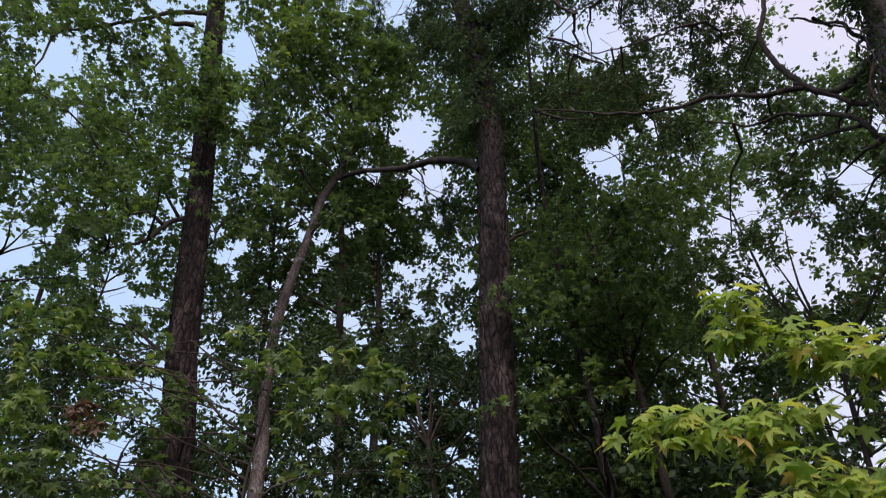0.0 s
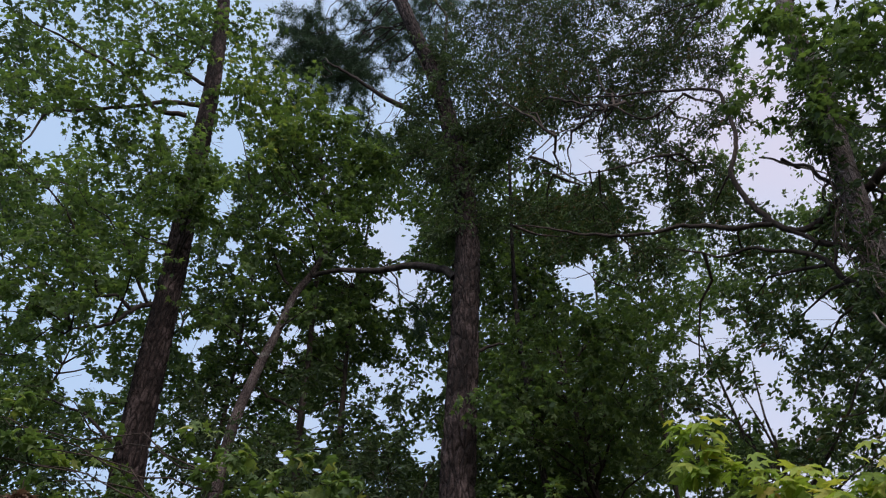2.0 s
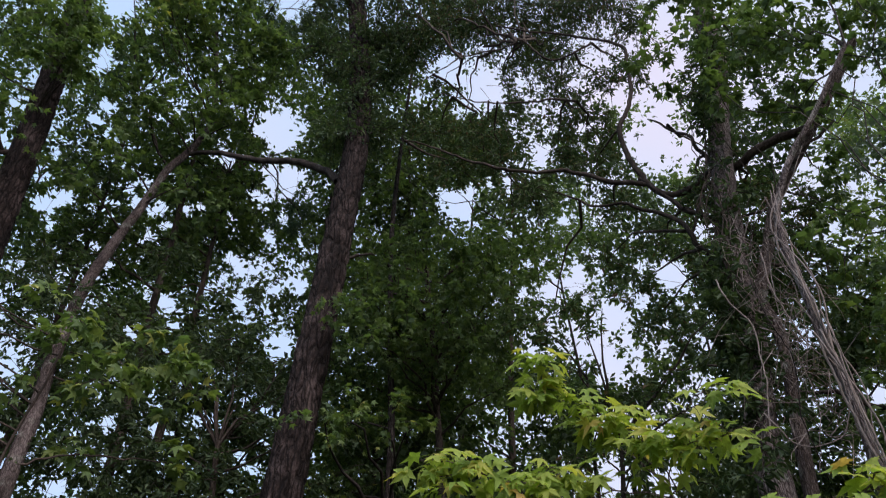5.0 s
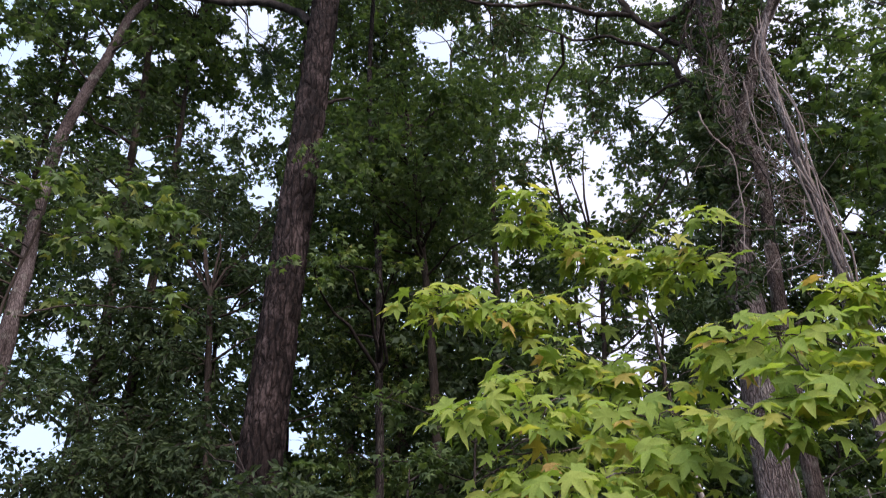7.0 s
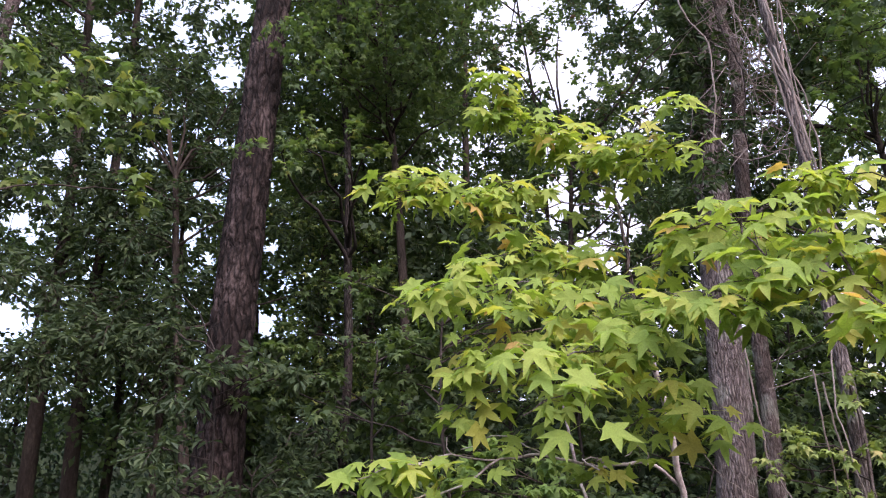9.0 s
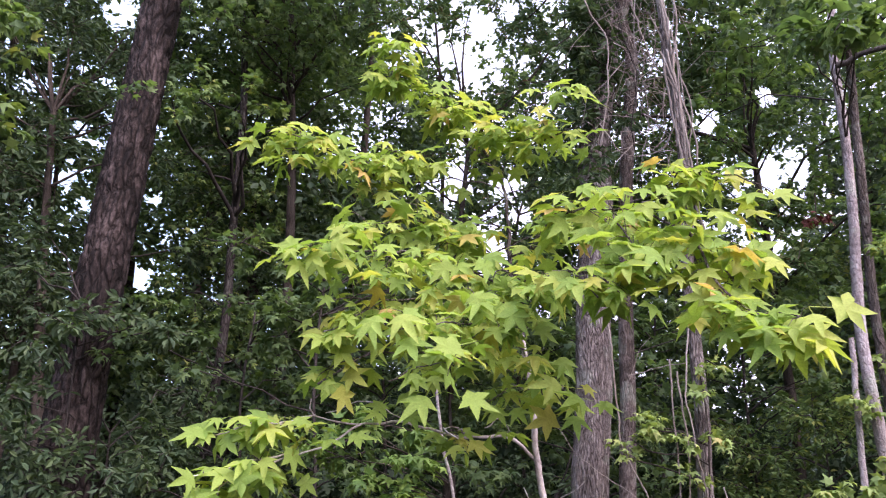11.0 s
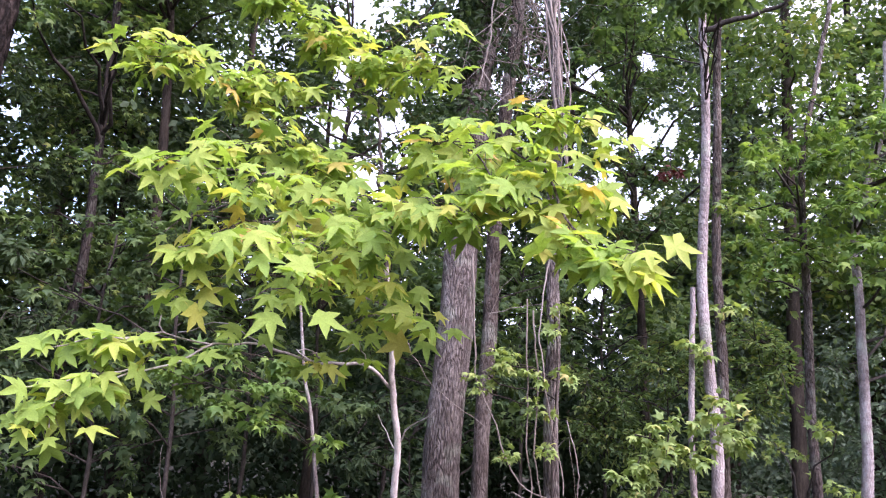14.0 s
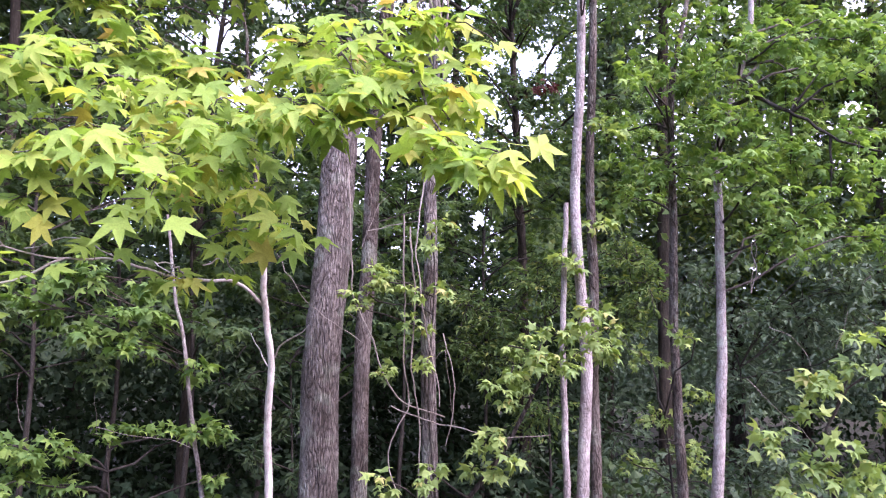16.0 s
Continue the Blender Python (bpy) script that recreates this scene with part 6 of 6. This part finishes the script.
def hero_branch(pts, rad, count, reach):
    """A branch, the side twigs at its outer end and the drooping leaves round each twig's tip."""
    line = curve(np.array(pts) - hb, 0.03)
    v, f = tube(np.array(pts) - hb, rad * 0.75, 0.0022, 8, 0.04, "", 0.02)
    # branches from the upper stem take the same shade-darkened brown bark
    low = pts[0][2] < 2.02
    branch = part("branch", make_mesh("branch", v, f), BARK_YOUNG if low else BARK_LEAN, hero)
    if not count:
        return
    side_twigs = []
    left = int(count * (1.4 if pts[-1][2] > 2.1 else 1.1))
    while left > 0:
        u = 1.0 - 0.72 * hr.uniform() ** 1.15
        at = line[int(u * (len(line) - 1))]
        out = hr.normal(0, 1, 3) * np.array([1, 1, 0.62])
        tip = at + unit(out) * reach * hr.uniform(0.15, 1.0)
        side_twigs.append([at, (at + tip) / 2 + np.array([0, 0, 0.012]), tip])
        turn = hr.uniform(0, 2 * math.pi)
        for k in range(int(hr.integers(2, 5))):
            # leaves stand round the twig's end like a drooping umbrella
            q = turn + k * 2.2 + hr.normal(0, 0.3)
            ray = np.array([math.cos(q), math.sin(q), 0.0])
            fall = hr.uniform(-0.1, 1.1)
            y = unit(ray - np.array([0, 0, fall]) + 0.2 * eye_side)
            z = unit(np.array([0, 0, 0.9]) + ray * fall * 0.5 + eye_side * hr.uniform(0.2, 1.7) + hr.normal(0, 0.38, 3))
            z = unit(z - y * (y @ z))
            x = np.cross(y, z)
            s = hr.uniform(0.08, 0.155)
            p = tip + y * s * 0.25
            ob = part("leaf", HERO_LEAVES[int(hr.integers(len(HERO_LEAVES)))], LEAF_HERO, branch)
            ob.matrix_local = Matrix(((x[0] * s, y[0] * s, z[0] * s, p[0]), (x[1] * s, y[1] * s, z[1] * s, p[1]), (x[2] * s, y[2] * s, z[2] * s, p[2]), (0, 0, 0, 1)))
            left -= 1
    v, f = thin_tubes(np.array(side_twigs), 0.002)
    part("twig_spray", make_mesh("twig_spray", v, f), BARK_LEAN, branch, "", "stuff")


hero_branch([(2.21, 3.5, 1.78), (2.05, 3.5, 1.88), (1.78, 3.42, 1.86), (1.5, 3.33, 1.9), (1.26, 3.26, 1.89), (1.06, 3.22, 1.91), (1.04, 3.22, 1.97)], 0.0115, 5, 0.05)
hero_branch([(1.26, 3.26, 1.89), (1.1, 3.21, 1.81), (0.96, 3.2, 1.77), (0.83, 3.18, 1.73), (0.73, 3.14, 1.66), (0.72, 3.14, 1.56)], 0.006, 36, 0.12)
hero_branch([(0.96, 3.2, 1.77), (0.83, 3.18, 1.72), (0.67, 3.15, 1.69), (0.59, 3.14, 1.67)], 0.004, 16, 0.08)
hero_branch([(1.06, 3.22, 1.91), (0.95, 3.22, 1.88), (0.84, 3.22, 1.86)], 0.004, 14, 0.07)
hero_branch([(0.95, 3.22, 1.88), (0.8, 3.23, 1.86), (0.7, 3.23, 1.82)], 0.004, 12, 0.07)
hero_branch([(1.78, 3.42, 1.86), (1.58, 3.07, 1.89), (1.46, 2.97, 1.88), (1.49, 2.89, 1.84)], 0.005, 9, 0.09)
hero_branch([(2.05, 3.5, 1.88), (1.82, 3.17, 1.94), (1.67, 3.02, 1.89)], 0.004, 5, 0.07)
hero_branch([(1.5, 3.33, 1.9), (1.38, 3.42, 1.98), (1.29, 3.51, 1.98), (1.2, 3.54, 1.94)], 0.004, 3, 0.07)
hero_branch([(2.25, 3.48, 1.52), (2.26, 3.38, 1.61), (2.29, 3.24, 1.7)], 0.0055, 0, 0)
hero_branch([(2.26, 3.49, 1.49), (2.23, 3.57, 1.58), (2.2, 3.59, 1.66)], 0.0045, 0, 0)
hero_branch([(2.19, 3.5, 2.01), (2.0, 3.16, 2.12), (1.76, 2.83, 2.13), (1.62, 2.68, 2.13)], 0.005, 12, 0.1)
hero_branch([(2.19, 3.5, 2.03), (1.97, 3.06, 2.09), (1.81, 2.69, 2.02), (1.76, 2.55, 1.97)], 0.006, 12, 0.1)
hero_branch([(2.18, 3.5, 2.09), (1.9, 3.22, 2.09), (1.71, 2.99, 2.01), (1.62, 2.93, 1.98)], 0.005, 7, 0.08)
hero_branch([(2.18, 3.5, 2.14), (1.94, 3.07, 2.16), (1.71, 2.7, 2.03), (1.66, 2.61, 1.99)], 0.005, 8, 0.08)
hero_branch([(2.16, 3.5, 2.17), (1.72, 3.3, 2.2), (1.38, 3.24, 2.17), (1.15, 3.22, 2.1), (1.02, 3.22, 2.04)], 0.007, 30, 0.12)
hero_branch([(1.72, 3.3, 2.2), (1.47, 3.1, 2.12), (1.32, 3.01, 2.07), (1.25, 2.98, 2.03)], 0.004, 10, 0.09)
hero_branch([(2.15, 3.51, 2.29), (1.69, 3.07, 2.29), (1.32, 2.7, 2.22), (1.14, 2.57, 2.17), (1.07, 2.55, 2.12)], 0.007, 24, 0.12)
hero_branch([(1.69, 3.07, 2.29), (1.38, 2.69, 2.15), (1.26, 2.53, 2.08), (1.28, 2.47, 2.06)], 0.005, 15, 0.11)
hero_branch([(2.13, 3.51, 2.35), (1.64, 3.3, 2.41), (1.31, 3.22, 2.38), (1.09, 3.18, 2.34), (0.99, 3.14, 2.26)], 0.007, 42, 0.14)
hero_branch([(1.31, 3.22, 2.38), (1.13, 3.15, 2.27), (1.04, 3.13, 2.21)], 0.004, 16, 0.1)
hero_branch([(2.13, 3.54, 2.47), (1.71, 3.13, 2.47), (1.47, 2.92, 2.45), (1.34, 2.82, 2.38)], 0.006, 30, 0.17)
hero_branch([(1.71, 3.13, 2.47), (1.52, 2.8, 2.35), (1.39, 2.66, 2.28)], 0.004, 14, 0.13)
hero_branch([(2.13, 3.58, 2.59), (1.69, 3.44, 2.65), (1.35, 3.27, 2.57), (1.1, 3.15, 2.53), (0.95, 3.11, 2.51), (0.88, 3.09, 2.47)], 0.007, 46, 0.15)
hero_branch([(1.35, 3.27, 2.57), (1.22, 3.13, 2.44), (1.17, 3.11, 2.4)], 0.004, 14, 0.12)
hero_branch([(2.1, 3.56, 2.7), (1.84, 3.54, 2.81), (1.58, 3.49, 2.82), (1.37, 3.42, 2.76), (1.19, 3.4, 2.67)], 0.007, 44, 0.17)
hero_branch([(1.84, 3.54, 2.81), (1.69, 3.48, 2.87), (1.52, 3.43, 2.88), (1.49, 3.38, 2.9)], 0.004, 22, 0.13)
hero_branch([(2.1, 3.61, 2.92), (1.86, 3.52, 2.87), (1.69, 3.41, 2.74), (1.59, 3.36, 2.66)], 0.005, 26, 0.16)
hero_branch([(2.13, 3.54, 2.5), (1.81, 2.85, 2.43), (1.63, 2.43, 2.38), (1.57, 2.24, 2.3), (1.58, 2.19, 2.24)], 0.008, 34, 0.18)
hero_branch([(1.63, 2.43, 2.38), (1.64, 2.25, 2.32), (1.68, 2.18, 2.25)], 0.005, 18, 0.12)
hero_branch([(1.81, 2.85, 2.43), (1.65, 2.71, 2.4), (1.57, 2.7, 2.42), (1.53, 2.73, 2.4)], 0.005, 18, 0.14)
hero_branch([(2.13, 3.52, 2.41), (1.81, 3.1, 2.38), (1.66, 2.92, 2.26)], 0.004, 12, 0.11)
hero_branch([(2.12, 3.57, 2.64), (1.89, 2.96, 2.69), (1.78, 2.6, 2.66), (1.78, 2.36, 2.6), (1.83, 2.24, 2.56)], 0.008, 46, 0.18)
hero_branch([(1.89, 2.96, 2.69), (1.78, 2.64, 2.72), (1.73, 2.61, 2.72)], 0.005, 16, 0.12)
hero_branch([(1.78, 2.36, 2.6), (1.76, 2.24, 2.45), (1.79, 2.18, 2.37)], 0.005, 24, 0.15)
hero_branch([(1.83, 2.24, 2.56), (1.91, 2.16, 2.5), (1.99, 2.12, 2.41), (2.05, 2.1, 2.32)], 0.006, 38, 0.15)
hero_branch([(2.09, 3.55, 2.75), (2.06, 2.83, 2.74), (2.09, 2.45, 2.76), (2.2, 2.26, 2.77), (2.28, 2.14, 2.69)], 0.008, 50, 0.14)
hero_branch([(2.09, 2.45, 2.76), (2.08, 2.37, 2.79), (2.13, 2.28, 2.8)], 0.004, 14, 0.1)
hero_branch([(1.91, 2.16, 2.5), (1.91, 2.03, 2.27), (1.92, 1.91, 2.18), (1.94, 1.83, 2.18), (1.96, 1.79, 2.14)], 0.007, 32, 0.075)
hero_branch([(1.93, 1.89, 2.18), (1.93, 1.86, 2.14), (1.93, 1.84, 2.11)], 0.004, 8, 0.06)
hero_branch([(1.91, 2.03, 2.27), (1.92, 2.02, 2.22), (1.91, 1.99, 2.17)], 0.004, 10, 0.08)
hero_branch([(2.08, 3.65, 3.14), (1.81, 3.66, 3.15), (1.56, 3.58, 3.18), (1.34, 3.55, 3.18)], 0.006, 34, 0.15)
hero_branch([(1.81, 3.66, 3.15), (1.56, 3.63, 3.06), (1.33, 3.61, 3.04), (1.23, 3.58, 3.06)], 0.005, 26, 0.13)
hero_branch([(1.37, 3.58, 3.1), (1.12, 3.49, 3.09), (0.94, 3.44, 3.1), (0.8, 3.45, 3.08)], 0.006, 34, 0.11)
hero_branch([(1.12, 3.49, 3.09), (0.97, 3.44, 3.04), (0.86, 3.45, 3.0)], 0.004, 12, 0.08)
hero_branch([(2.08, 3.64, 3.16), (1.99, 3.41, 3.22), (1.99, 3.21, 3.24), (2.08, 3.1, 3.21)], 0.005, 22, 0.12)
hero_branch([(2.02, 3.74, 3.29), (1.93, 3.57, 3.35), (1.89, 3.45, 3.38)], 0.004, 12, 0.11)
hero_branch([(2.13, 3.61, 3.18), (1.99, 3.26, 3.3), (1.93, 3.06, 3.37), (1.93, 2.97, 3.41)], 0.005, 16, 0.11)
hero_branch([(1.93, 3.06, 3.37), (1.99, 2.94, 3.39), (2.03, 2.93, 3.31)], 0.004, 8, 0.07)
hero_branch([(2.06, 3.37, 3.26), (2.03, 3.03, 3.19), (2.06, 2.87, 3.2), (2.11, 2.84, 3.13)], 0.005, 12, 0.08)
hero_branch([(2.06, 3.72, 3.31), (1.83, 3.73, 3.54), (1.6, 3.66, 3.61), (1.45, 3.61, 3.71), (1.34, 3.56, 3.76)], 0.007, 62, 0.14)
hero_branch([(1.6, 3.66, 3.61), (1.44, 3.66, 3.63), (1.38, 3.67, 3.59)], 0.004, 20, 0.11)
hero_branch([(1.83, 3.73, 3.54), (1.86, 3.59, 3.52), (1.68, 3.63, 3.49)], 0.004, 24, 0.13)
hero_branch([(2.06, 3.72, 3.31), (1.9, 3.53, 3.36), (1.89, 3.42, 3.35), (1.93, 3.31, 3.28)], 0.005, 20, 0.12)

# ---- the woods behind ----
FAR = np.random.default_rng(5)
fp, fy, fz, fs = [], [], [], []
ang = FAR.uniform(radians(-42), radians(95), 120000)
dist = FAR.uniform(11, 16.5, 120000)
hgt = FAR.uniform(0, 1, 120000) * (1.6 + 0.19 * dist)
keep = value_noise(ang * 30 + 50, hgt * 1.2, 5000, 2) + 0.6 * value_noise(ang * 90 + 50, hgt * 3, 5000, 4) + 0.35 > 0.35 + 0.13 * hgt
pos = np.column_stack([np.sin(ang) * dist, np.cos(ang) * dist, hgt])[keep]
ang, dist = FAR.uniform(radians(-44), radians(97), 80000), FAR.uniform(16.5, 23, 80000)
pos = np.vstack([pos, np.column_stack([np.sin(ang) * dist, np.cos(ang) * dist, FAR.uniform(0, 1, 80000) * (1.6 + 0.155 * dist)])])
size = np.where(np.hypot(pos[:, 0], pos[:, 1]) > 16.5, FAR.uniform(0.11, 0.2, len(pos)), FAR.uniform(0.06, 0.12, len(pos)))
yd, zd = FAR.normal(0, 1, pos.shape) + np.array([0, 0, -0.4]), np.array([0, 0, 0.8]) + FAR.normal(0, 0.7, pos.shape)
turned = np.degrees(np.arctan2(pos[:, 0], pos[:, 1]))
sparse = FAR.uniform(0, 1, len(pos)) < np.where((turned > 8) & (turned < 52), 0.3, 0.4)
# dark leaf wall, added so that the hollow reads as deep shade
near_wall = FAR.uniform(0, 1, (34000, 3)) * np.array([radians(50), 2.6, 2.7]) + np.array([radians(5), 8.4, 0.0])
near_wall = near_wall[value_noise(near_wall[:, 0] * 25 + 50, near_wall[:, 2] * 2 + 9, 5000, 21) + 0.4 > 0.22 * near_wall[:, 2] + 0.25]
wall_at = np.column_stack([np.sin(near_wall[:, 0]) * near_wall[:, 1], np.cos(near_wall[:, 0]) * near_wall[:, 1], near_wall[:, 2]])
# low leaves and all bearings below 52 are coloured dark for shade
darkened = (np.degrees(np.arctan2(pos[:, 0], pos[:, 1])) + 5 * value_noise(pos[:, 0] + 99, pos[:, 1] + 99, 1000, 3) < 52) | (pos[:, 2] < 1.0)
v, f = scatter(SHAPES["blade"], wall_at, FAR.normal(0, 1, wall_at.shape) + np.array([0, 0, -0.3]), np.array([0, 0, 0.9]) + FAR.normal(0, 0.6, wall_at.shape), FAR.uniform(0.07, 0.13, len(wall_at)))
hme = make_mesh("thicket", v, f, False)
hme.materials.append(LEAF_SHADE)
tagged(new("thicket", hme), "dense wall of leaves coloured dark to stand for deep shade", "thicket", kind="stuff")
for which, mat, label in ((darkened & sparse, LEAF_SHADE, "tangled undergrowth deep in the woods, coloured dark for shade"), (~darkened, LEAF_HAZE, "grey green undergrowth deep in the woods, lightened for haze")):
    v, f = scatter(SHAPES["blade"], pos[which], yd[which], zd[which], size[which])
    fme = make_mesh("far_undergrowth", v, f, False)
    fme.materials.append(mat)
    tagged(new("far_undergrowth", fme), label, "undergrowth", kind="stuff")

for i in range(34):
    a = radians(-40 + i * 4.0 + FAR.uniform(-1.5, 1.5))
    d = FAR.uniform(10.5, 16)
    fx, fy = math.sin(a) * d, math.cos(a) * d
    top = FAR.uniform(13, 17)
    clumps = []
    stop = top * 0.8
    # the trunk is cut short below gaps in the camera's view
    while stop > 5 and in_view_gap(np.array([(fx, fy, z) for z in np.arange(4.5, stop, 0.4)]), 0.8).any():
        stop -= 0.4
    for k in range(46 if i < 9 else 57 if i < 19 else 48):
        h = FAR.uniform(2.5, top if i < 26 else 11.0) if k < 46 else FAR.uniform(1.8, 6.0)
        q = FAR.uniform(0, 2 * math.pi)
        rr = FAR.uniform(0.1, 1.9) * (1.1 - 0.5 * h / top)
        c = np.array((fx + rr * math.cos(q), fy + rr * math.sin(q), h))
        r = FAR.uniform(0.55, 0.9)
        steep = math.atan2(h - 1.75, d) > radians(22) and i >= 13 and FAR.uniform() < (0.5 if math.atan2(h - 1.75, d) > radians(29) else 0.35)
        hollow = 8 < math.degrees(math.atan2(c[0], c[1])) < 50 and h < 2.6
        if not steep and not hollow:
            clumps.append((*c, r))
    # from index 22 on, leaf colours are lightened to stand for haze
    tree("forest_tree", "tall forest tree deep in the woods with dense leafy crown", [(fx, fy, 0), (fx + FAR.uniform(-0.2, 0.2), fy, stop * 0.3), (fx + FAR.uniform(-0.3, 0.3), fy, stop * 0.7), (fx + FAR.uniform(-0.2, 0.2), fy, stop)], FAR.uniform(0.06, 0.12), 0.02, "", BARK_DARK, clumps,
         (0.105 if i < 13 else 0.112), "blade", (LEAF_CROWN if i > 21 else LEAF_MID) if i % 3 else (LEAF_HAZE if i > 21 else LEAF_DARK), 0.31 if i < 6 else 0.38 if i < 13 else 0.68 if i < 19 else 0.82, sides=10, step=0.2, limb_radius=0.02, group="trees deep in the woods", spread=0.8, longest=1.5)
